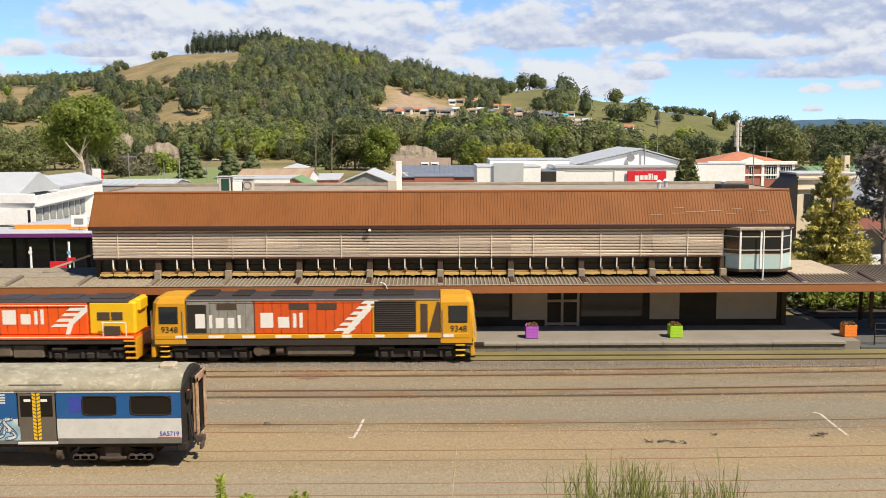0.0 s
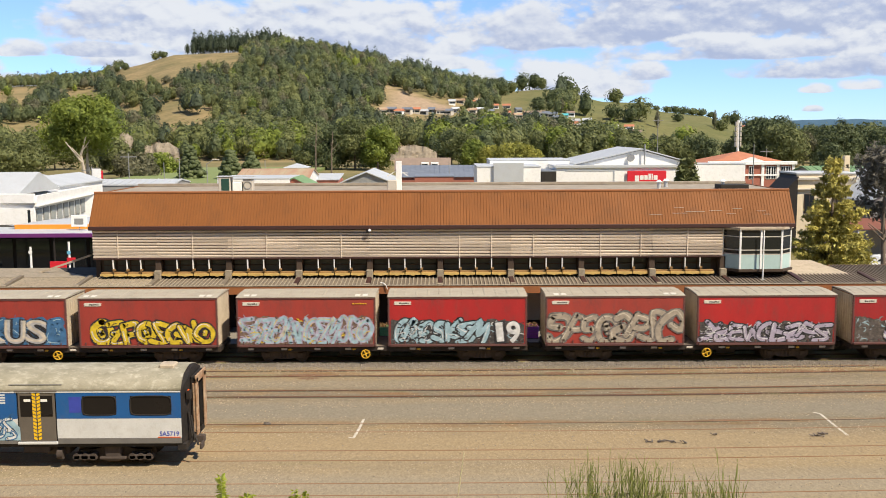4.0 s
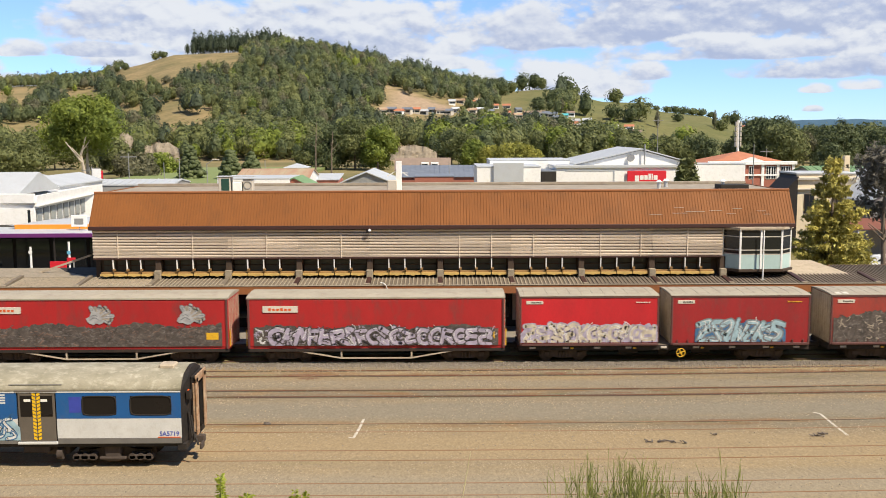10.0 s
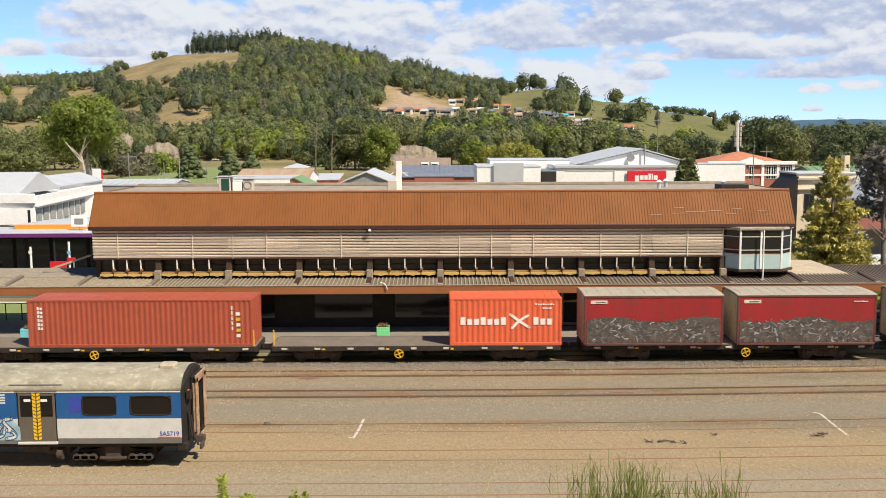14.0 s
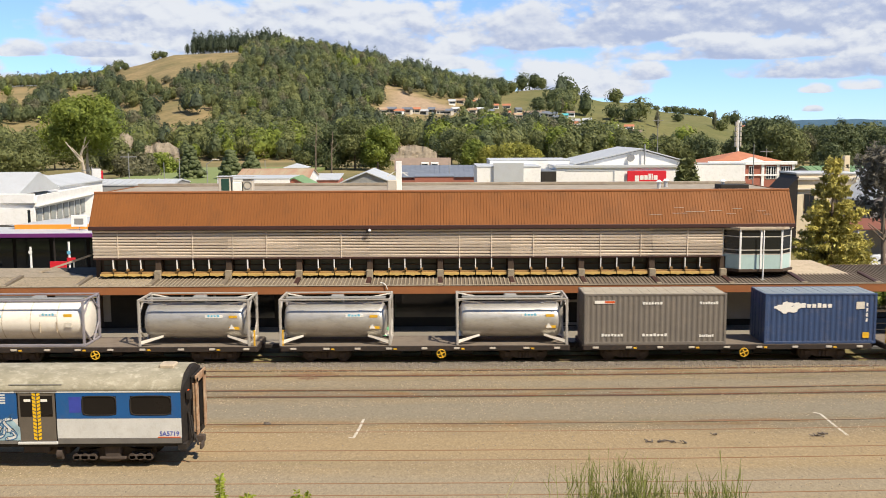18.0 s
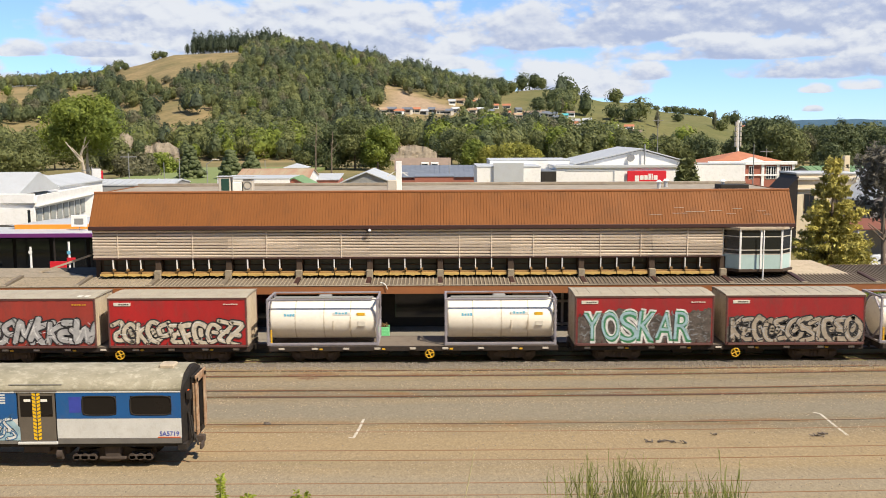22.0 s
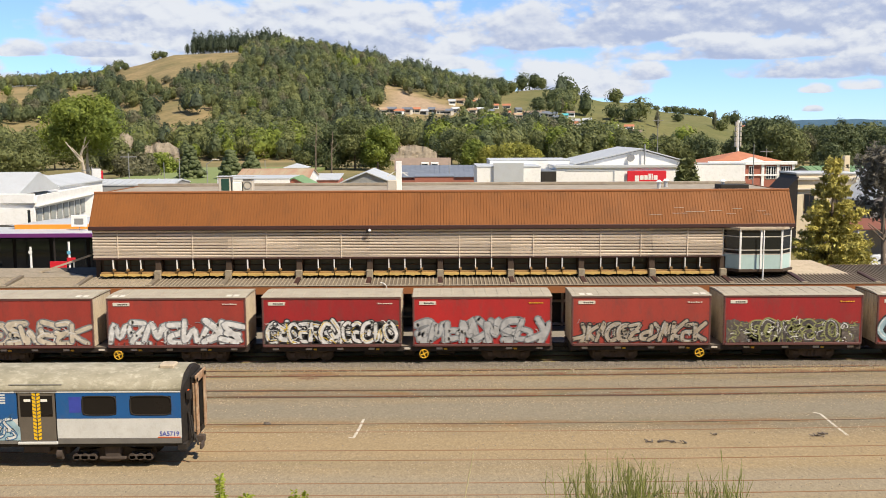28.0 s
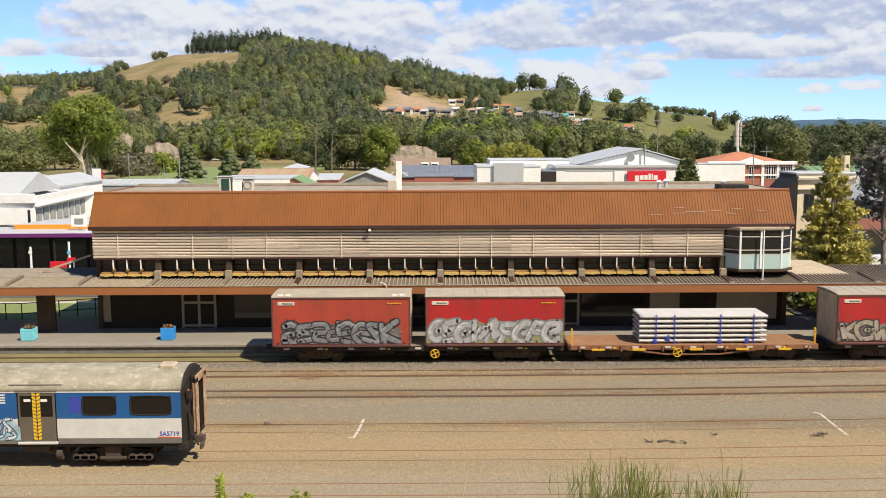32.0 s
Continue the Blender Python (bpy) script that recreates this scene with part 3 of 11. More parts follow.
    bp.inputs["Strength"].default_value, bp.inputs["Distance"].default_value = 0.55, 0.04
    L(nz(12, (1, 1, 1), 5), bp.inputs["Height"])
    L(bp.outputs[0], b.inputs["Normal"])
    return m


M_YARD = yard_material()
M_MARK = paint("worn_white_road_paint", (0.62, 0.58, 0.50), (0.34, 0.28, 0.2), 0.8, 0, 3.5, 20, 0.1, amount=0.9)
structure("yard", Form().box(-620, 620, 25.5, 49.92, -0.30, -0.025), M_YARD, "worn gravel and sealed railway yard with long streaks")

# ---- tracks ----
MAIN_Y = 51.80
TRACKS = (("track_main", MAIN_Y, 620, True), ("track_loop", 48.53, 620, False), ("track_second", 44.66, 620, False),
          ("track_third", 39.27, 300, False), ("track_carriage", 35.76, 300, False), ("track_near", 32.21, 300, False))


def bend(x):
    """The sidings swing gently away beyond the middle of the yard."""
    return 0.0011 * min(x, 40.0) ** 2 + (0.088 * (x - 40.0) if x > 40 else 0.0) if x > 0 else 0.0


def sweep(f, outline, xs, yc, bent):
    n = len(outline)
    vv = [(x, yc + dy + (bend(x) if bent else 0.0), z) for x in xs for dy, z in outline]
    f.add(vv, [(j * n + k, j * n + (k + 1) % n, (j + 1) * n + (k + 1) % n, (j + 1) * n + k) for j in range(len(xs) - 1) for k in range(n)])
    return f


def make_track(name, yc, reach, main):
    t = thing(name, "straight narrow-gauge railway track with rusty steel rails" if not main else "main line track with steel rails on sleepers and ballast", "railway track")
    h = 0.0 if main else -0.008
    low = name in ("track_third", "track_carriage", "track_near")
    k = 0.7 if low else 1.0
    xs = [-reach, 0.0, reach] if main else [-reach, 0.0] + [2.0 * k for k in range(1, 31)]
    for side in (-0.57, 0.57):
        prof = [(-0.035 * k, h), (0.035 * k, h), (0.035 * k, h - 0.035), (0.01, h - 0.05), (0.01, h - 0.11), (0.06, h - 0.13), (-0.06, h - 0.13), (-0.01, h - 0.11), (-0.01, h - 0.05), (-0.035 * k, h - 0.035)]
        part("rail", sweep(Form(), prof, xs, yc + side, not main), M_RAILTOP if main else M_LOWRAIL if low else M_RUSTRAIL, t)
        # dark strip along the rail, its shade put into the colour
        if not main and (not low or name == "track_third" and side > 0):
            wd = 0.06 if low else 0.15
            part("rail_shadow_gap", sweep(Form(), [(-0.037 * k - wd, -0.021), (-0.037 * k - 0.002, -0.021), (-0.037 * k - 0.002, -0.1), (-0.037 * k - wd, -0.1)], xs, yc + side, True), M_GROOVE_SHADE, t, "dark strip for rail shade with green weed blotches")
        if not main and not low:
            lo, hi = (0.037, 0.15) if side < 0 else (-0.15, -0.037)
            part("flange_groove", sweep(Form(), [(lo, -0.02), (hi, -0.02), (hi, -0.1), (lo, -0.1)], xs, yc + side, True), M_GROOVE_SHADE, t, "earth-filled groove along the rail")
    return t


M_LOWRAIL = paint("sunken_rusty_rail", (0.27, 0.135, 0.07), (0.32, 0.21, 0.125), 0.8, 0.2, 0.4, 20, 0.2, (0.3, 1, 1), 0.9)
M_GROOVE_SHADE = paint("earth_groove_and_rail_shade", (0.075, 0.05, 0.032), (0.045, 0.034, 0.024), 0.95, 0, 0.6, 12, 0.3, (0.3, 1, 1), grime=(0.13, 0.14, 0.05))
for row in TRACKS:
    make_track(*row)
fm = Form()
for k in range(-130, 131):
    x = k * 0.62 + 0.05 * math.sin(k * 12.9)
    fm.cbox(x - 0.11, x + 0.11, MAIN_Y - 1.05, MAIN_Y + 1.05, -0.25, -0.105, 0.02)
structure("sleepers", fm, M_SLEEPER, "row of weathered sleepers under the main line")
structure("ballast_bed", Form().prism_x([(49.9, -0.03), (50.7, -0.008), (50.9, -0.10), (52.9, -0.10), (53.3, -0.06), (53.3, -0.28), (49.9, -0.28)], -620, 620), M_BALLAST, "grey-brown ballast bed under the main line")
fm = Form()
rg = random.Random(5)
for k in range(22000):
    x, y = rg.uniform(-28, 28), rg.choice((rg.uniform(49.3, 50.9), rg.uniform(49.6, 50.9), rg.uniform(50.7, 53.2), rg.uniform(28.5, 49.5), rg.uniform(45.5, 49.0)))
    z = -0.022 if y < 50.9 else -0.10
    s = rg.uniform(0.025, 0.06) * (1.1 if y > 49 else 0.7)
    a = rg.uniform(0, 6.28)
    p = [(x + s * math.cos(a + j * 2.1), y + s * math.sin(a + j * 2.1), z) for j in range(3)] + [(x + rg.uniform(-s, s) * 0.5, y + rg.uniform(-s, s) * 0.5, z + s * rg.uniform(0.5, 1.0))]
    fm.add(p, [(0, 1, 3), (1, 2, 3), (2, 0, 3)])
ob = part("ballast_stones", fm, M_STONE)
tagged(ob, "loose grey ballast stones beside the rails", "ballast", "", "stuff")
# pale gravel chips strewn in bands between the tracks
fm = Form()
rg = random.Random(15)
for k in range(15000):
    band = rg.choice(((43.2, 0.45), (38.75, 0.4), (46.2, 0.35), (33.6, 0.9), (36.6, 2.5), (48.9, 0.3), (42.2, 1.4)))
    x, y = rg.uniform(-27, 27), rg.gauss(*band)
    if noise.noise(Vector((x * 0.22, y * 0.9, 4.0))) < -0.05 or not 29 < y < 49.6:
        continue
    sz = rg.uniform(0.018, 0.046)
    a = rg.uniform(0, 6.28)
    p = [(x + sz * math.cos(a + j * 2.1), y + sz * math.sin(a + j * 2.1), -0.022) for j in range(3)] + [(x, y, -0.022 + sz * rg.uniform(0.5, 1.0))]
    fm.add(p, [(0, 1, 3), (1, 2, 3), (2, 0, 3)])
M_CHIP = paint("pale_gravel_chips", (0.46, 0.37, 0.25), (0.24, 0.175, 0.11), 0.9, 0, 8, 50, 0.3)
tagged(part("gravel_chips", fm, M_CHIP), "pale loose gravel chips scattered over the yard", "gravel", "", "stuff")
# rust stains and scraps on the yard
M_RUSTSTAIN = paint("rust_stained_earth", (0.155, 0.065, 0.03), (0.19, 0.13, 0.075), 0.95, 0, 5.5, 20, 0.4, amount=1.0)
for k, (x, y, rx, ry) in enumerate(((-7.1, 48.15, 1.7, 0.30), (-6.9, 47.5, 0.7, 0.30), (18.6, 48.5, 1.3, 0.25), (0.5, 48.2, 0.5, 0.16), (8.6, 44.6, 0.7, 0.14), (5.8, 48.4, 0.9, 0.30), (10.5, 44.9, 0.6, 0.12), (12.0, 40.1, 1.2, 0.14))):
    r2 = random.Random(k)
    ring = [(x + rx * (0.75 + r2.uniform(-0.25, 0.3)) * math.cos(a * 0.3307), y + ry * (0.75 + r2.uniform(-0.25, 0.3)) * math.sin(a * 0.3307), -0.019 + 0.0006 * k) for a in range(19)]
    structure("rust_stain", Form().add(ring, [list(range(19))]), M_RUSTSTAIN, "rusty stain on the yard gravel")
for k, (x, y, w) in enumerate(((15.6, 38.1, 0.3), (15.3, 37.8, 0.4), (8.3, 37.2, 0.25), (8.75, 37.15, 0.3), (9.2, 37.1, 0.35), (9.7, 37.0, 0.25), (-7.6, 39.8, 0.3), (11.2, 38.0, 0.2))):
    r2 = random.Random(k + 50)
    f = Form()
    for j in range(4):
        f.beam((x + r2.uniform(-w, w) / 2, y + r2.uniform(-0.1, 0.1), 0.01), (x + r2.uniform(-w, w), y + r2.uniform(-0.15, 0.15), 0.03 + r2.uniform(0, 0.06)), 0.05, 0.035)
    tagged(part("scrap_wood", f, M_SLEEPER), "dark scrap of rotten wood on the yard", "scrap", "yard scraps")
# painted marks on the yard
for pts in (((-3.52, 40.5), (-3.60, 39.1), (-3.72, 37.95), (-3.93, 37.97)), ((16.50, 41.2), (16.72, 41.0), (16.67, 39.4), (16.66, 37.95))):
    f = Form()
    for (xa, ya), (xb, yb) in zip(pts, pts[1:]):
        f.beam((xa, ya, -0.021), (xb, yb, -0.021), 0.11, 0.006)
    structure("painted_mark", f, M_MARK, "worn white painted mark on the yard seal")

# ---- platform ----
PZ = 0.44
structure("platform", Form().box(-60, 24.0, 53.62, 61.0, -0.25, PZ), M_PLATFORM, "long low asphalt station platform")
plat_edge = thing("platform_edge", "weathered concrete platform edge wall with pale coping", "platform edge")
tagged(plat_edge, kind="structure")
for k in range(-28, 12):
    x0, x1 = k * 2.1, k * 2.1 + 2.088
    if x1 > 24.0:
        break
    part("face_panel", Form().cbox(x0, x1, 53.45, 53.62, -0.25, PZ - 0.13, 0.008), M_CONCDARK, plat_edge)
    part("coping_slab", Form().cbox(x0, x1, 53.34, 54.05, PZ - 0.128, PZ + 0.006, 0.015), M_COPING, plat_edge)
# ---- station building ----
SX0, SX1 = -21.45, 21.32
WALL_Y = 58.14
BAY = 4.315
BAY_X = [-21.75 + BAY * k for k in range(11)]
EAVE_Y, EAVE_Z, TOP_Y, TOP_Z, BACK_Y = 57.34, 6.86, 58.59, 8.83, 67.1
station = thing("station_building", "long two-storey brown railway station with ribbed mansard roof", "station")


def ribbed(fm, a0, a1, b0, b1, pitch, rise, normal, mi=0, rib_mi=None):
    """A ribbed sheet between the lines a0-a1 and b0-b1: square ribs run from a to b."""
    a0, a1, b0, b1, nrm = map(Vector, (a0, a1, b0, b1, normal))
    n = max(1, int((a1 - a0).length / pitch))
    pa, pb = [], []
    for k in range(n):
        for s, h in ((0.0, 0), (0.55, 0), (0.62, 1), (0.93, 1)):
            t = (k + s) / n
            off = nrm * (rise * h)
            pa.append(a0.lerp(a1, t) + off)
            pb.append(b0.lerp(b1, t) + off)
    pa.append(a1)
    pb.append(b1)
    m = len(pa)
    fm.add(pa + pb, [(k, k + 1, m + k + 1, m + k) for k in range(m - 1)], False, mi)
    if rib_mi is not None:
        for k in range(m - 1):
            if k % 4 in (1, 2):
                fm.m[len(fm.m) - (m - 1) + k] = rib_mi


f = Form()
nrm = Vector((0, -(TOP_Z - EAVE_Z), TOP_Y - EAVE_Y)).normalized()
ribbed(f, (SX0, EAVE_Y, EAVE_Z), (SX1, EAVE_Y, EAVE_Z), (SX0, TOP_Y, TOP_Z), (SX1, TOP_Y, TOP_Z), 0.175, 0.022, nrm)
ribbed(f, (SX0, BACK_Y + 1.25, EAVE_Z), (SX1, BACK_Y + 1.25, EAVE_Z), (SX0, BACK_Y, TOP_Z), (SX1, BACK_Y, TOP_Z), 0.305, 0.03, (0, -nrm.y, nrm.z))
part("mansard_roof", f, M_ROOF, station, "rust-brown ribbed steel mansard slope")
for x in (SX0, SX1):
    f = Form().prism_x([(EAVE_Y + 0.05, EAVE_Z), (TOP_Y + 0.04, TOP_Z - 0.02), (BACK_Y, TOP_Z - 0.02), (BACK_Y + 1.2, EAVE_Z)], x - 0.06, x + 0.06)
    part("gable_end", f, M_ROOF, station)
part("flat_roof", Form().box(SX0, SX1, TOP_Y, BACK_Y, TOP_Z - 0.25, TOP_Z - 0.06), M_FLATROOF, station, "pale chip-covered flat roof")
f = Form()
f.cbox(SX0 - 0.05, SX1 + 0.05, TOP_Y - 0.06, TOP_Y + 0.12, TOP_Z - 0.03, TOP_Z + 0.10, 0.02)
part("ridge_flashing", f, M_TRIM, station, "red-brown ridge flashing")
f = Form()
f.cbox(SX0, SX1, BACK_Y - 0.2, BACK_Y + 0.05, TOP_Z - 0.05, TOP_Z + 0.14, 0.02)
part("rear_parapet", f, M_FLATROOF, station)
# gutter made darker and taller so it carries the eave shadow band
part("gutter", Form().cbox(SX0 - 0.05, SX1 + 0.05, EAVE_Y - 0.12, EAVE_Y + 0.05, EAVE_Z - 0.20, EAVE_Z + 0.03, 0.02), M_DKTRIM, station, "dark brown eave gutter, deepened for the eave shadow")
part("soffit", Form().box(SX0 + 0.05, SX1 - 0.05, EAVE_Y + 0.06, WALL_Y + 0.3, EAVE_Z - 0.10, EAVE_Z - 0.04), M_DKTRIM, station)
part("upper_wall", Form().box(SX0 + 0.3, SX1 - 0.3, WALL_Y + 0.12, WALL_Y + 0.3, 3.6, EAVE_Z - 0.11), M_BROWNWALL, station)
for x in (SX0 + 0.15, SX1 - 0.15):
    part("end_wall", Form().box(x - 0.14, x + 0.14, WALL_Y + 0.02, BACK_Y + 0.6, PZ - 0.3, EAVE_Z + 0.05), M_BROWNWALL, station)
part("rear_wall", Form().box(SX0 + 0.3, SX1 - 0.3, BACK_Y + 0.3, BACK_Y + 0.5, PZ - 0.3, EAVE_Z - 0.1), M_BROWNWALL, station)

rgs = random.Random(31)
for k in range(9):
    x, t = rgs.uniform(12.5, 19.5), rgs.uniform(0.25, 0.55)
    y, z = EAVE_Y + (TOP_Y - EAVE_Y) * t, EAVE_Z + (TOP_Z - EAVE_Z) * t
    part("roof_streak", Form().beam((x, y - 0.03, z + 0.03), (x + rgs.uniform(0.5, 1.2), y - 0.03, z + 0.03), 0.012, 0.02), M_CREAM, station, "pale scuffed streak on the roof")

M_SCREEN = paint("weathered_screen_boards", (0.36, 0.28, 0.21), (0.26, 0.20, 0.15), 0.9, 0, 1.2, 25, 0.2)
# louvre screen in bays of slats
LX0, LX1 = SX0 + 0.1, 17.05
slat_mesh = {}
louvre_edges = [LX0] + [x for x in BAY_X[1:9]] + [LX1]
for x0, x1 in zip(louvre_edges, louvre_edges[1:]):
    w = round(x1 - x0 - 0.008, 3)
    if w not in slat_mesh:
        slat_mesh[w] = Form().add([(0, 0, 0.098), (w, 0, 0.098), (w, 0.11, 0.125), (0, 0.11, 0.125), (0, 0.03, -0.020), (w, 0.03, -0.020), (w, 0.12, 0.09), (0, 0.12, 0.09)],
                                  [(0, 1, 2, 3), (4, 7, 6, 5), (0, 4, 5, 1), (3, 2, 6, 7), (0, 3, 7, 4), (1, 5, 6, 2)]).mesh("slat", M_SLAT)
    for k in range(9):
        part("slat", slat_mesh[w], None, station, "", Matrix.Translation((x0 + 0.004, 57.46 + 0.004 * (k % 3), 4.97 + k * 0.192)))
part("louvre_backing", Form().box(LX0, LX1, 57.62, 57.66, 4.92, 6.70), M_SCREEN, station)
for x in (LX0 + 1.55, LX0 + 6.1, LX0 + 8.55, LX0 + 10.6, LX0 + 15.15, 1.0, 2.95, 5.5, 9.6, 12.05, 14.9):
    part("louvre_post", Form().cbox(x - 0.028, x + 0.028, 57.425, 57.455, 4.9, 6.66, 0.006), M_SLAT, station)
part("louvre_rail", Form().cbox(LX0, LX1, 57.43, 57.60, 4.84, 4.92, 0.01), M_DKTRIM, station)

M_DIMPANE = paint("dusty_dark_window", (0.055, 0.060, 0.048), (0.035, 0.038, 0.032), 0.35, 0, 1.5, 20, 0.02)
# clerestory band under the louvres
M_BROWNOCHRE = paint("brown_ochre_sill", (0.30, 0.17, 0.06), (0.22, 0.12, 0.045), 0.7, 0, 3, 30, 0.15)
for x in BAY_X[1:10]:
    if x < 18:
        part("pier", Form().cbox(x - 0.17, x + 0.17, 57.55, WALL_Y + 0.1, 3.55, 4.86, 0.02), M_BROWNWALL, station)
        part("pier_foot", Form().cbox(x - 0.2, x + 0.2, 57.30, 57.60, 3.60, 4.16, 0.03), M_CANOPY, station)
for j in range(9):
    x0 = BAY_X[j] + (0.75 if j == 0 else 0.2)
    x1 = BAY_X[j + 1] - 0.2
    if j == 8:
        x1 = 16.6
    part("window_frame", Form().cbox(x0, x1, WALL_Y - 0.02, WALL_Y + 0.1, 4.70, 4.80, 0.01).cbox(x0, x1, WALL_Y - 0.02, WALL_Y + 0.1, 4.36, 4.42, 0.01), M_BROWNWALL, station)
    for k in range(4):
        a = x0 + (x1 - x0) * k / 4
        b = x0 + (x1 - x0) * (k + 1) / 4
        part("pane", Form().box(a + 0.05, b - 0.05, WALL_Y + 0.05, WALL_Y + 0.08, 3.96, 4.75), M_DIMPANE, station)
        part("ochre_panel", Form().prism([(a + 0.03, 3.96), (a + 0.03, 3.83), ((a + b) / 2 - 0.16, 3.82), ((a + b) / 2, 3.77), ((a + b) / 2 + 0.16, 3.82), (b - 0.03, 3.83), (b - 0.03, 3.96)], 57.44, 57.56), M_OCHRE, station)
        part("sill_board", Form().cbox(a + 0.03, b - 0.03, 57.57, WALL_Y - 0.03, 3.86, 4.04, 0.02), M_BROWNOCHRE, station)
        if k:
            part("bracket", Form().beam((a, 57.50, 4.86), (a, 57.56, 4.16), 0.065, 0.09), M_WHITE, station, "white painted steel bracket")
            part("bracket_foot", Form().cbox(a - 0.02, a + 0.13, 57.40, 57.60, 4.14, 4.26, 0.01), M_BROWNOCHRE, station)

# signal-box oriel at the end
ORX = (17.15, 17.95, 20.45, 21.25)
ORY = (57.75, 56.95, 56.95, 57.75)
f = Form()
f.add([(17.0, 58.2, 4.02), (17.0, 57.65, 4.02), (17.85, 56.8, 4.02), (20.55, 56.8, 4.02), (21.4, 57.65, 4.02), (21.4, 58.2, 4.02),
       (17.0, 58.2, 4.16), (17.0, 57.65, 4.16), (17.85, 56.8, 4.16), (20.55, 56.8, 4.16), (21.4, 57.65, 4.16), (21.4, 58.2, 4.16)],
      [(5, 4, 3, 2, 1, 0), (6, 7, 8, 9, 10, 11), (0, 1, 7, 6), (1, 2, 8, 7), (2, 3, 9, 8), (3, 4, 10, 9), (4, 5, 11, 10), (5, 0, 6, 11)])
# base coloured dark to carry the shadow band under the oriel
part("oriel_base", f, M_BROWNWALL, station, "oriel base darkened for the shadow band below it")
part("oriel_roof", Form().add([(p[0], p[1], p[2] + 2.56) for p in f.v[:6]] + [(p[0], p[1], p[2] + 2.54) for p in f.v[6:12]],
     [(5, 4, 3, 2, 1, 0), (6, 7, 8, 9, 10, 11), (0, 1, 7, 6), (1, 2, 8, 7), (2, 3, 9, 8), (3, 4, 10, 9), (4, 5, 11, 10), (5, 0, 6, 11)]), M_BOXEND, station)
edges = [((ORX[k], ORY[k]), (ORX[k + 1], ORY[k + 1])) for k in range(3)]
edges = [edges[0], ((17.95, 56.95), (19.2, 56.95)), ((19.2, 56.95), (20.45, 56.95)), edges[2]]
for (xa, ya), (xb, yb) in edges:
    d = Vector((xb - xa, yb - ya, 0))
    n = Vector((d.y, -d.x, 0)).normalized() * 0.03
    for name, z0, z1, mt in (("oriel_panel", 4.17, 5.02, M_PALEBLUE), ("pane", 5.10, 5.28, M_SHADEGLASS), ("pane", 5.36, 6.1, M_SHADEGLASS), ("pane", 6.16, 6.5, M_SHADEGLASS)):
        q = Form()
        a, b = Vector((xa, ya, 0)) + d * 0.05, Vector((xb, yb, 0)) - d * 0.05
        q.add([a + n + Vector((0, 0, z0)), b + n + Vector((0, 0, z0)), b + n + Vector((0, 0, z1)), a + n + Vector((0, 0, z1)),
               a - n + Vector((0, 0, z0)), b - n + Vector((0, 0, z0)), b - n + Vector((0, 0, z1)), a - n + Vector((0, 0, z1))],
              [(0, 1, 2, 3), (7, 6, 5, 4), (0, 4, 5, 1), (1, 5, 6, 2), (2, 6, 7, 3), (3, 7, 4, 0)])
        part(name, q, mt, station)
    for z in (5.06, 5.32, 6.13, 6.54):
        part("oriel_rail", Form().beam((xa, ya, z), (xb, yb, z), 0.08, 0.06), M_CREAM, station)
for x, y in list(zip(ORX, ORY)) + [(19.2, 56.95)]:
    part("oriel_mullion", Form().cbox(x - 0.06, x + 0.06, y - 0.06, y + 0.06, 4.16, 6.6, 0.01), M_WHITE, station)
part("oriel_back", Form().box(17.2, 21.2, 57.9, 58.0, 4.16, 6.6), M_DARK, station)

# canopy over the platform
canopy = thing("platform_canopy", "long brown platform canopy with ribbed weathered roof bays", "canopy")
CF_Y, CF_Z, CB_Z = 55.42, 3.46, 3.66
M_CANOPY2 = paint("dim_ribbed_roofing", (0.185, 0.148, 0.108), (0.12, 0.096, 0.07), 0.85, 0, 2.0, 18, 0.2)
for k in range(-5, 14):
    x0, x1 = -21.75 + BAY * k, -21.75 + BAY * (k + 1)
    f = Form()
    dark = k >= 5
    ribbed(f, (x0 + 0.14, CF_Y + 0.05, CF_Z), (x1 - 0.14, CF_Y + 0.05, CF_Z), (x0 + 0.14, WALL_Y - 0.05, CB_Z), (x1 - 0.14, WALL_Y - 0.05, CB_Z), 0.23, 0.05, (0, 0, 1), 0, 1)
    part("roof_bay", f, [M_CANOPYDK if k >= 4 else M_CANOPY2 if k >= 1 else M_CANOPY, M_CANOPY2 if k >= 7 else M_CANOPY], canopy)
    part("roof_beam", Form().prism_x([(CF_Y, CF_Z - 0.2), (CF_Y, CF_Z + 0.09), (WALL_Y, CB_Z + 0.16), (WALL_Y, CB_Z - 0.2)], x0 - 0.12, x0 + 0.12), M_DKTRIM if k >= 3 else M_CANOPY2, canopy)
    part("beam_cap", Form().cbox(x0 - 0.15, x0 + 0.15, CF_Y - 0.02, CF_Y + 0.28, CF_Z + 0.06, CF_Z + 0.15, 0.015), M_CANOPY, canopy)
part("fascia", Form().cbox(-60, 46, CF_Y - 0.08, CF_Y + 0.04, 3.01, CF_Z + 0.03, 0.012), M_TRIM, canopy, "orange-brown painted fascia board")
part("fascia_cap", Form().cbox(-60, 46, CF_Y - 0.11, CF_Y + 0.06, CF_Z + 0.03, CF_Z + 0.075, 0.01), M_CANOPY, canopy)
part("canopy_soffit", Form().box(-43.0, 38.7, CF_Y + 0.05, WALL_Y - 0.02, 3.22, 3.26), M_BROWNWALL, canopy)
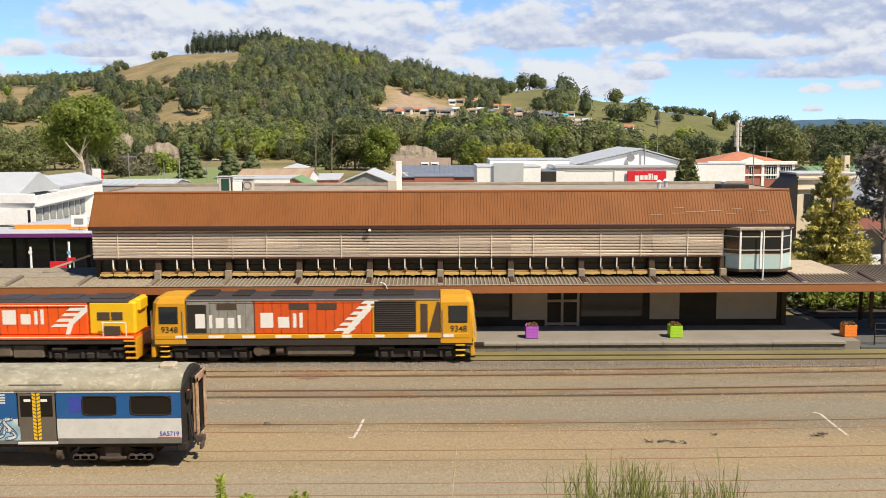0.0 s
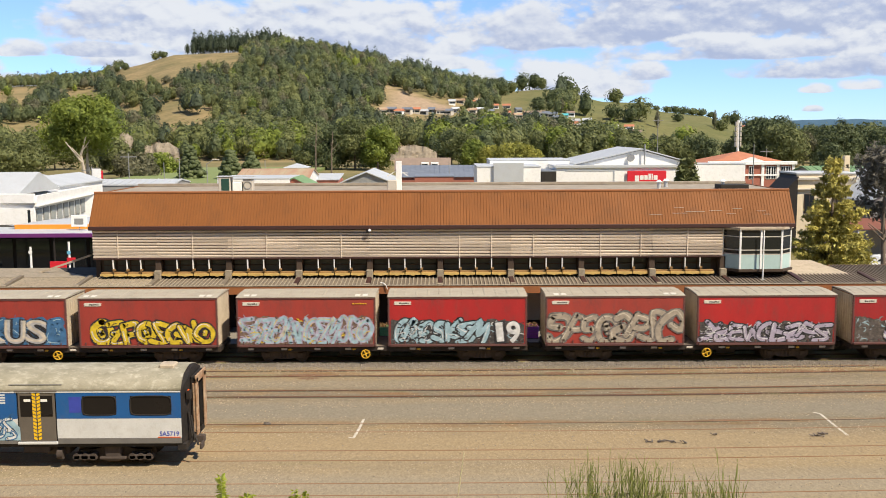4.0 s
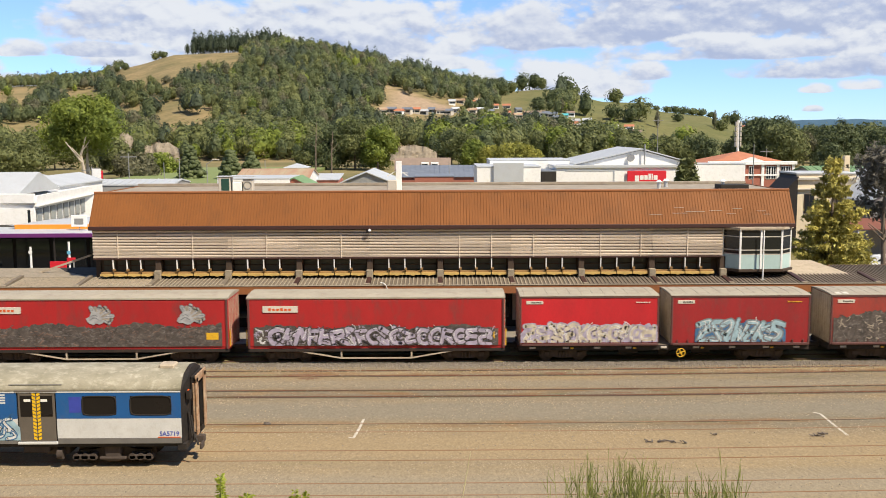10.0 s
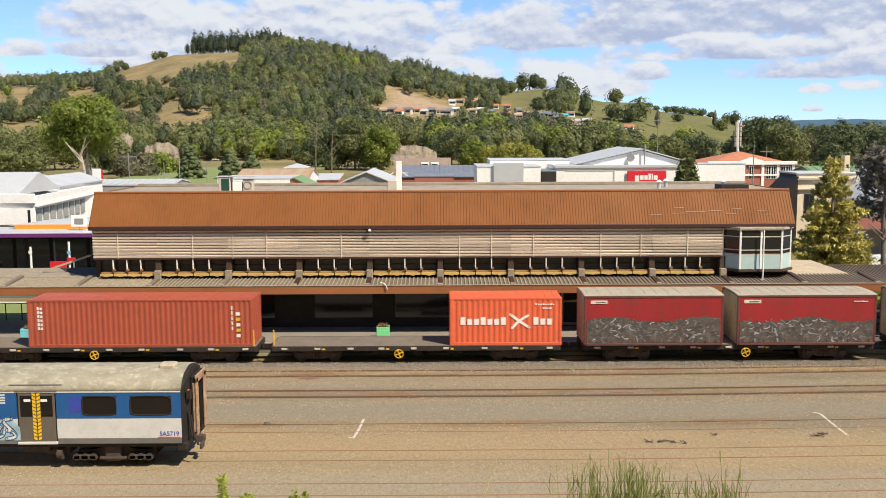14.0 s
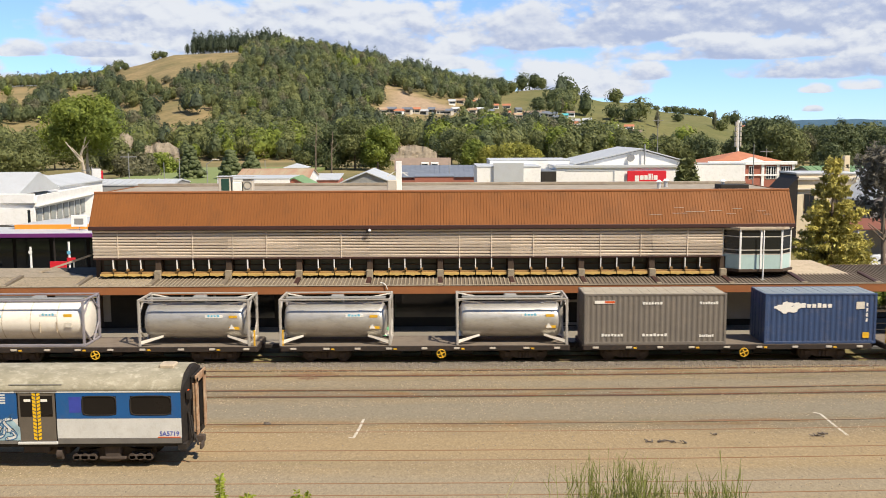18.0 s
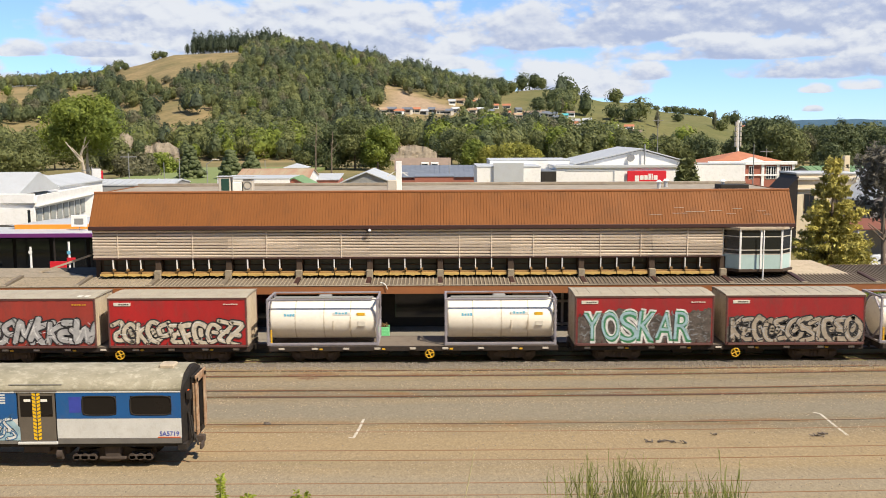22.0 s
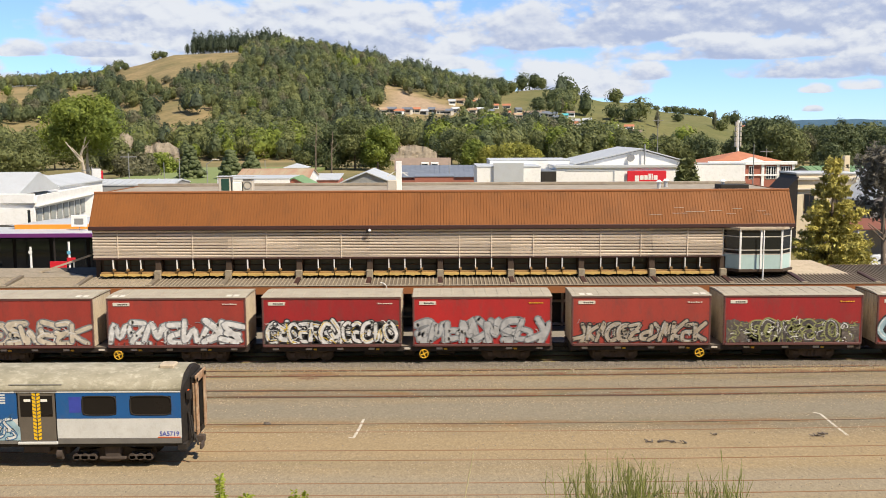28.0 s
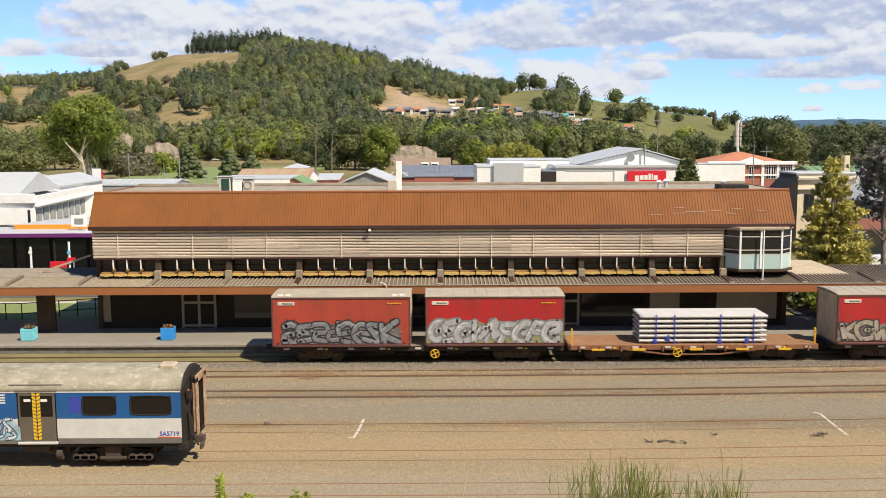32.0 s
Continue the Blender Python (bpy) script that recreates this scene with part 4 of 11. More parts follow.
for x in (-24.3, 26.2, 30.5, 34.8):
    part("canopy_post", Form().cbox(x - 0.55 if x < 0 else x - 0.09, x + 0.55 if x < 0 else x + 0.09, 57.2, 57.4, PZ, 3.22, 0.01), M_BROWNWALL, canopy)

# ground-floor front under the canopy, its shade also painted into wall and panels
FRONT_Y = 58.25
M_PANEL = paint("shade_toned_panel", (0.36, 0.33, 0.29), (0.28, 0.255, 0.225), 0.8, 0, 1.0, 25, 0.1)
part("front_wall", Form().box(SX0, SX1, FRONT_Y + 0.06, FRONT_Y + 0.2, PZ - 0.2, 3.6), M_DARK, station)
for x0, x1 in ((4.3, 6.35), (12.85, 14.7), (17.0, 20.75), (-21.3, -20.7)):
    part("wall_panel", Form().cbox(x0, x1, FRONT_Y, FRONT_Y + 0.055, PZ + 0.4, 3.3, 0.01), M_PANEL, station)
for x0, x1 in ((1.9, 4.1), (-3, 1.2), (-8, -4.4), (-13, -10.5), (8.6, 12.4)):
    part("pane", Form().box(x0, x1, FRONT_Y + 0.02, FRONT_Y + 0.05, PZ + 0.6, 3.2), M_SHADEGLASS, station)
for xc in (7.4, -15.2):
    for dx in (-1.0, 0.0, 1.0):
        part("door_stile", Form().cbox(xc + dx - 0.08, xc + dx + 0.08, FRONT_Y - 0.02, FRONT_Y + 0.055, PZ, 3.2, 0.01), M_PANEL, station)
    for z in (0.5, 1.95, 3.1):
        part("door_rail", Form().cbox(xc - 1.08, xc + 1.08, FRONT_Y - 0.015, FRONT_Y + 0.05, z, z + 0.16, 0.01), M_PANEL, station)
# ---- the goods train ----
def run(t):
    """How far the train has gone after t seconds, in metres."""
    k = t / 32.0
    return ((((-32.092 * k + 74.598) * k - 57.525) * k - 2.307) * k + 549.31) * k


MOVERS = []
WHEELS = []


def moving(ob, p, z=0.0):
    MOVERS.append((ob, p, z))
    ob.matrix_basis = pose(p, MAIN_Y, z)
    return ob


def lettering(name, text, size, mat, parent, at, bold=0.0):
    """Flat letters in the built-in font, turned into a mesh."""
    cu = bpy.data.curves.new(name, "FONT")
    cu.body, cu.size, cu.extrude, cu.offset = text, size, 0.003, bold
    cu.align_x, cu.align_y = "CENTER", "BOTTOM_BASELINE"
    tmp = new(name + "_tmp", cu)
    me = bpy.data.meshes.new_from_object(tmp.evaluated_get(bpy.context.evaluated_depsgraph_get()))
    bpy.data.objects.remove(tmp)
    bpy.data.curves.remove(cu)
    me.materials.clear()
    me.materials.append(mat)
    return part(name, me, None, parent, "", at)


def facing(x, y, z):
    """Pose for flat things on a face that looks back towards -y."""
    return pose(x, y, z, 90, 0, 0)


def wheelset(parent, x, z, r=0.41, mat=None):
    f = Form()
    for s in (-1, 1):
        f.tube((0, s * 0.50, 0), (0, s * 0.53, 0), r + 0.03, seg=20)
        f.tube((0, s * 0.53, 0), (0, s * 0.64, 0), r, seg=20)
        f.tube((0, s * 0.64, 0), (0, s * 0.66, 0), r * 0.8, r * 0.78, seg=20)
        f.tube((0, s * 0.64, 0), (0, s * 0.72, 0), 0.12, seg=10)
        for k in range(3):
            a = k * 2.094
            f.cbox(r * 0.45 * math.cos(a) - 0.04, r * 0.45 * math.cos(a) + 0.04, s * 0.66 - 0.01, s * 0.66 + 0.01, r * 0.45 * math.sin(a) - 0.04, r * 0.45 * math.sin(a) + 0.04, 0.01)
    f.tube((0, -0.5, 0), (0, 0.5, 0), 0.07, seg=8)
    return part("wheelset", f.mesh("wheelset", mat or M_BOGIE), None, parent, "", Matrix.Translation((x, 0, z)))


def bogie_frame_form(w=0.9, z=0.41):
    f = Form()
    for s in (-1, 1):
        y0, y1 = (s * 0.80 - 0.07, s * 0.80 + 0.07)
        f.prism([(-w - 0.3, z - 0.12), (-w - 0.3, z + 0.16), (-w + 0.25, z + 0.2), (-0.35, z + 0.30), (0.35, z + 0.30), (w - 0.25, z + 0.2), (w + 0.3, z + 0.16), (w + 0.3, z - 0.12), (w - 0.2, z - 0.10), (0.38, z - 0.22), (-0.38, z - 0.22), (-w + 0.2, z - 0.10)], y0, y1)
        for x in (-w, w):
            f.cbox(x - 0.15, x + 0.15, s * 0.86 - 0.10, s * 0.86 + 0.10, z - 0.14, z + 0.14, 0.03)
        for x in (-0.2, 0.0, 0.2):
            f.tube((x, s * 0.88, z - 0.18), (x, s * 0.88, z + 0.12), 0.075, seg=8)
    f.cbox(-0.22, 0.22, -0.85, 0.85, z + 0.05, z + 0.28, 0.03)
    return f


def wagon_base(length, mat_deck, label, handwheel=1, centre=5.5, sill=None):
    """A bogie flat wagon, its origin over its middle at rail level."""
    w = thing("flat_wagon", label, "wagon", "goods train")
    h = length / 2
    part("deck", Form().cbox(-h, h, -1.22, 1.22, 0.90, 0.975, 0.01), mat_deck, w)
    for s in (-1, 1):
        part("side_sill", Form().cbox(-h, h, s * 1.275 - 0.05, s * 1.275 + 0.05, 0.70, 0.972, 0.015), sill or M_SILL, w)
    part("centre_sill", Form().cbox(-h + 0.3, h - 0.3, -0.35, 0.35, 0.52, 0.9, 0.02), M_BLACK, w)
    for s in (-1, 1):
        part("headstock", Form().cbox(s * h - 0.08, s * h + 0.08, -1.25, 1.25, 0.66, 0.96, 0.02), sill or M_SILL, w)
    for s in (-1, 1):
        q = Form()
        q.cbox(s * (h + 0.32) - 0.32, s * (h + 0.32) + 0.32, -0.11, 0.11, 0.60, 0.84, 0.03)
        q.cbox(s * (h + 0.2) - 0.05, s * (h + 0.2) + 0.05, -0.2, 0.2, 0.55, 0.9, 0.02)
        part("coupler", q, M_BLACK, w)
    for s in (-1, 1):
        b = part("bogie", bogie_frame_form(), M_BOGIE, w, "dusty cast bogie frame", Matrix.Translation((s * centre, 0, 0)))
        for x in (-0.9, 0.9):
            WHEELS.append(wheelset(b, x, 0.41))
    # handbrake wheel on the near side
    q = Form()
    x = 0.9 * handwheel
    for k in range(16):
        a0, a1 = k * math.pi / 8, (k + 1) * math.pi / 8
        q.tube((x + 0.23 * math.cos(a0), -1.40, 0.56 + 0.23 * math.sin(a0)), (x + 0.23 * math.cos(a1), -1.40, 0.56 + 0.23 * math.sin(a1)), 0.028, seg=6)
    for k in range(4):
        a = k * math.pi / 2 + 0.4
        q.tube((x, -1.40, 0.56), (x + 0.23 * math.cos(a), -1.40, 0.56 + 0.23 * math.sin(a)), 0.035, seg=6)
    q.tube((x, -1.42, 0.56), (x, -1.25, 0.56), 0.06, seg=8)
    part("handbrake_wheel", q, M_YELLOW, w, "yellow handbrake wheel")
    # twistlock brackets and reflector plates along the sill
    rg = random.Random(int(length * 100) + handwheel)
    for k in range(9):
        xx = -h + 0.6 + (length - 1.2) * k / 8 + rg.uniform(-0.15, 0.15)
        part("sill_bracket", Form().cbox(xx - 0.16, xx + 0.16, -1.37, -1.33, 0.79, 0.90, 0.01), M_CREAM, w)
        if k % 2:
            part("reflector", Form().cbox(xx + 0.25, xx + 0.42, -1.352, -1.33, 0.77, 0.86, 0.006), M_YELLOW, w)
    part("brake_cylinder", Form().tube((1.6, -0.7, 0.55), (2.6, -0.7, 0.55), 0.17, seg=12).cbox(-2.4, -1.3, -0.9, -0.35, 0.42, 0.72, 0.04).cbox(-0.2, 0.4, -0.8, -0.4, 0.36, 0.66, 0.04), M_BLACK, w)
    for s in (-1, 1):
        part("end_post", Form().cbox(s * (h - 0.1) - 0.04, s * (h - 0.1) + 0.04, -1.18, -1.08, 0.97, 1.85, 0.01), M_YELLOW, w)
    return w


GRAF = {}


def spray(name, c):
    if name not in GRAF:
        if "haze" in name or name.startswith("dim"):
            GRAF[name] = paint("spray_" + name, c, tuple(k * 0.5 for k in c), 0.7, 0, 3.0, 9, 0.05, (0.8, 1, 1), 1.0, grime=tuple(min(0.4, k * 2.1 + 0.03) for k in c), grime_amount=0.4)
        else:
            GRAF[name] = paint("spray_" + name, c, tuple(k * 0.6 for k in c), 0.6, 0, 3.5, 14, 0.03, amount=0.95)
    return GRAF[name]


C_BLACK, C_WHITE, C_SILVER = (0.03, 0.03, 0.035), (0.72, 0.72, 0.72), (0.44, 0.44, 0.45)


def spline(pts, n=7):
    out = []
    p = [pts[0]] + list(pts) + [pts[-1]]
    for i in range(1, len(p) - 2):
        for k in range(n):
            t = k / n
            a, b, c, d = p[i - 1], p[i], p[i + 1], p[i + 2]
            out.append(tuple(0.5 * (2 * b[j] + (c[j] - a[j]) * t + (2 * a[j] - 5 * b[j] + 4 * c[j] - d[j]) * t * t + (3 * b[j] - a[j] - 3 * c[j] + d[j]) * t ** 3) for j in (0, 1)))
    out.append(pts[-1])
    return out


def ribbon(f, pts, w, y, mi, box=None):
    """A flat stroke of width w along pts (x, z), at depth y."""
    n = len(pts)
    L, R = [], []
    for k in range(n):
        a, b = pts[max(0, k - 1)], pts[min(n - 1, k + 1)]
        dx, dz = b[0] - a[0], b[1] - a[1]
        q = math.hypot(dx, dz) or 1
        nx, nz = -dz / q * w / 2, dx / q * w / 2
        for side, s in ((L, 1), (R, -1)):
            x, z = pts[k][0] + s * nx, pts[k][1] + s * nz
            if box:
                x, z = min(box[1], max(box[0], x)), min(box[3], max(box[2], z))
            side.append((x, y, z))
    f.add(L + R, [(k, k + 1, n + k + 1, n + k) for k in range(n - 1)], False, mi)
    for e, s in ((0, -1), (n - 1, 1)):
        cx, cz = pts[e]
        ring = []
        for k in range(8):
            x, z = cx + w / 2 * math.cos(k * math.pi / 4), cz + w / 2 * math.sin(k * math.pi / 4)
            if box:
                x, z = min(box[1], max(box[0], x)), min(box[3], max(box[2], z))
            ring.append((x, y, z))
        f.add(ring, [list(range(8))], False, mi)


def blob(f, cx, cz, rx, rz, y, mi, rg, box):
    n = 18
    ph = [rg.uniform(0, 6.28) for _ in range(3)]
    ring = []
    for k in range(n):
        a = 2 * math.pi * k / n
        q = 1 + 0.16 * math.sin(3 * a + ph[0]) + 0.1 * math.sin(5 * a + ph[1]) + 0.07 * math.sin(9 * a + ph[2])
        x, z = cx + rx * q * math.cos(a), cz + rz * q * math.sin(a)
        ring.append((min(box[1], max(box[0], x)), y, min(box[3], max(box[2], z))))
    f.add(ring, [list(range(n))], False, mi)


def graffiti(parent, seed, x0, x1, z0, z1, y, colours, glyphs=6, weight=0.2, haze=True, strokes=2):
    """Sprayed lettering-like shapes that spell nothing: a ragged ground coat, dark outlines, light fills and highlights."""
    rg = random.Random(seed)
    glyphs = int(glyphs * 1.35 + 0.5)
    back, line, fill, high = colours
    f = Form()
    H, W = z1 - z0, (x1 - x0) / glyphs
    box = (x0 - 0.25, x1 + 0.25, z0 - 0.05, z1 + 0.28)
    if haze:
        n = int((x1 - x0 + 0.5) / 0.09)
        ph = [rg.uniform(0, 6.28) for _ in range(4)]
        tops, bots = [], []
        for k in range(n + 1):
            x = x0 - 0.25 + (x1 - x0 + 0.5) * k / n
            edge = min(1.0, min(k, n - k) / 4.0)
            bump = 0.12 * abs(math.sin(x * 2.1 + ph[0])) + 0.08 * abs(math.sin(x * 5.3 + ph[1])) + 0.05 * math.sin(x * 11 + ph[2]) + rg.uniform(-0.02, 0.03)
            tops.append((x, y - 0.002, z0 + (H * 0.86 + bump) * (0.55 + 0.45 * edge)))
            bots.append((x, y - 0.002, z0 - 0.05))
        f.add(bots + tops, [(k, k + 1, n + 2 + k, n + 1 + k) for k in range(n)], False, 0)
    slant = rg.uniform(-0.12, 0.25)
    inner = []
    for g in range(glyphs):
        gw, gh = W * rg.uniform(1.15, 1.6), H * rg.uniform(0.84, 1.08)
        gx, gz, turn = x0 + (g + 0.5) * W, z0 + H * 0.5 + rg.uniform(-0.05, 0.05) * H, rg.uniform(-0.38, 0.38)
        flip, over = rg.choice((-1, 1)), rg.choice((-1, 1))

        def at(p):
            a, b = (p[0] - 0.5) * flip * gw, (p[1] - 0.5) * over * gh
            return (gx + a * math.cos(turn) - b * math.sin(turn) + slant * b, gz + a * math.sin(turn) + b * math.cos(turn))
        shape = rg.choice(STROKES)
        fat = min(gw, gh) * (0.26 if weight > 0.18 else 0.20) * rg.uniform(0.85, 1.15)
        runs = [spline([at((a + rg.uniform(-0.05, 0.05), b + rg.uniform(-0.05, 0.05))) for a, b in q], 5) for q in shape[:max(1, strokes)]]
        dy = y - 0.005 - 0.0009 * g
        for q in runs:
            ribbon(f, q, fat * 1.42 + 0.05, dy, 1, box)
        for k, q in enumerate(runs):
            ribbon(f, q, fat, dy - 0.0002 - 0.0001 * k, 2, box)
        for k, q in enumerate(runs):
            m = len(q)
            i0 = rg.randrange(0, max(1, m - 4))
            ribbon(f, [(a - fat * 0.22, b + fat * 0.24) for a, b in q[i0:i0 + max(3, m // 2)]], fat * 0.16, dy - 0.0006 - 0.00005 * k, 3, box)
            inner.append(q)
    # loose flicks and arrows round the piece
    for k in range(glyphs * 5):
        x, z = rg.uniform(x0, x1), z0 + H * rg.uniform(0.0, 1.05)
        a, ln = rg.uniform(0, 6.28), rg.uniform(0.1, 0.4)
        q = [(x, z), (x + 0.5 * ln * math.cos(a), z + 0.5 * ln * math.sin(a) + 0.04), (x + ln * math.cos(a), z + ln * math.sin(a))]
        ribbon(f, spline(q, 4), rg.uniform(0.02, 0.05), y - 0.006 - 0.0009 * glyphs - 0.00003 * k, rg.choice((1, 1, 3, 2)), box)
    me = f.mesh("graffiti", [spray(*back), spray(*line), spray(*fill), spray(*high)])
    return part("graffiti", me, None, parent, "sprayed graffiti in several colours")


# fat strokes of shapes that are no letters, in a unit square
STROKES = (
    (((0.15, 0.05), (0.2, 0.95)), ((0.2, 0.9), (0.8, 0.85), (0.75, 0.5), (0.25, 0.45)), ((0.4, 0.45), (0.9, 0.05))),
    (((0.85, 0.85), (0.45, 1.0), (0.1, 0.6), (0.35, 0.05), (0.9, 0.15)), ((0.5, 0.5), (0.9, 0.45), (0.85, 0.1))),
    (((0.85, 0.9), (0.25, 0.95), (0.3, 0.6), (0.8, 0.42), (0.7, 0.08), (0.1, 0.1)), ((0.1, 0.5), (0.35, 0.62))),
    (((0.5, 0.02), (0.08, 0.3), (0.15, 0.8), (0.55, 0.98), (0.92, 0.7), (0.85, 0.2), (0.5, 0.02)), ((0.45, 0.4), (0.55, 0.62))),
    (((0.1, 0.0), (0.3, 1.0), (0.55, 0.3), (0.8, 1.0), (0.95, 0.0)), ((0.0, 0.5), (0.2, 0.6))),
    (((0.15, 0.95), (0.2, 0.0)), ((0.85, 1.0), (0.25, 0.5), (0.9, 0.0)), ((0.5, 0.95), (0.95, 0.6))),
    (((0.1, 0.95), (0.9, 0.9), (0.2, 0.1), (0.95, 0.05)), ((0.3, 0.5), (0.75, 0.55))),
)


def word_piece(parent, word, x0, x1, z0, z1, y, colours, seed=1, tilt=8):
    """A sprayed word: fat letters, each turned a little, with a dark outline and a pale upper edge."""
    rg = random.Random(seed)
    f = Form()
    W, H = (x1 - x0) / len(word), z1 - z0
    for g, ch in enumerate(word):
        turn, grow = math.radians(rg.uniform(-tilt, tilt)), rg.uniform(0.92, 1.08)
        for mi, fat, dx, dz in ((0, 0.085, 0.03, -0.03), (1, 0.03, 0.0, 0.0), (2, -0.012, -0.02, 0.03)):
            cu = bpy.data.curves.new("letter", "FONT")
            cu.body, cu.size, cu.offset, cu.resolution_u = ch, 1.0, fat, 4
            tmp = new("letter", cu)
            me = bpy.data.meshes.new_from_object(tmp.evaluated_get(bpy.context.evaluated_depsgraph_get()))
            bpy.data.objects.remove(tmp)
            bpy.data.curves.remove(cu)
            pts = [v.co for v in me.vertices]
            lo, hi = min(p.x for p in pts), max(p.x for p in pts)
            sx, sz = W * 0.98 / max(0.3, hi - lo), H / 0.74 * grow
            cx, cz = x0 + (g + 0.5) * W + dx, z0 + H * 0.5 + dz
            vv = []
            for p in pts:
                a, b = (p.x - (lo + hi) / 2) * sx, (p.y - 0.36) * sz
                vv.append((cx + a * math.cos(turn) - b * math.sin(turn), y - 0.004 - 0.0012 * g - 0.0003 * mi, cz + a * math.sin(turn) + b * math.cos(turn)))
            f.add(vv, [list(q.vertices) for q in me.polygons], False, mi)
            bpy.data.meshes.remove(me)
    return part("graffiti", f.mesh("graffiti", [spray(*c) for c in colours]), None, parent, "sprayed word in fat outlined letters")


def murk(parent, seed, x0, x1, z0, z1, y, colours, n=150):
    """Old, overlapping, weathered graffiti: a ragged dim coat with many short faded strokes."""
    rg = random.Random(seed)
    f = Form()
    H = z1 - z0
    ph = [rg.uniform(0, 6.28) for _ in range(4)]
    m = int((x1 - x0) / 0.09)
    tops, bots = [], []
    for k in range(m + 1):
        x = x0 + (x1 - x0) * k / m
        tops.append((x, y - 0.002, z0 + H * (0.80 + 0.10 * math.sin(x * 1.3 + ph[0]) + 0.06 * abs(math.sin(x * 4.7 + ph[1])) + rg.uniform(-0.03, 0.04))))
        bots.append((x, y - 0.002, z0))
    f.add(bots + tops, [(k, k + 1, m + 2 + k, m + 1 + k) for k in range(m)], False, 0)
    for k in range(n):
        x, z = rg.uniform(x0 + 0.1, x1 - 0.1), z0 + H * rg.uniform(0.06, 0.82)
        a, ln, turn = rg.uniform(0, 6.28), rg.uniform(0.12, 0.45), rg.uniform(-1.6, 1.6)
        q = [(x + ln * t * math.cos(a + turn * t), min(z1, max(z0, z + 0.7 * ln * t * math.sin(a + turn * t)))) for t in (-0.5, -0.2, 0.2, 0.5)]
        ribbon(f, spline(q, 4), rg.uniform(0.02, 0.07), y - 0.004 - 0.00003 * k, 1 + min(2, int(rg.random() ** 1.4 * 3)), (x0, x1, z0, z1 + 0.1))
    me = f.mesh("graffiti", [spray(*c) for c in colours])
    return part("graffiti", me, None, parent, "faded overlapping graffiti over a dim ground coat")


def word_bars(parent, x, z, width, height, n, mat, y, name="lettering"):
    """Writing too small to read, as a row of plain bars."""
    f = Form()
    step = width / n
    for k in range(n):
        f.box(x + k * step, x + k * step + step * 0.72, y - 0.004, y, z, z + height * (1.0 if k % 3 == 0 else 0.8))
    return part(name, f, mat, parent)


M_LABEL = paint("pale_label_plate", (0.66, 0.62, 0.54), (0.5, 0.46, 0.4), 0.6, 0, 4, 30, 0.03)
M_EDGE = paint("dark_red_edge_frame", (0.13, 0.05, 0.045), (0.085, 0.045, 0.04), 0.65, 0.1, 2, 20, 0.05)
BOX_FORMS = {}


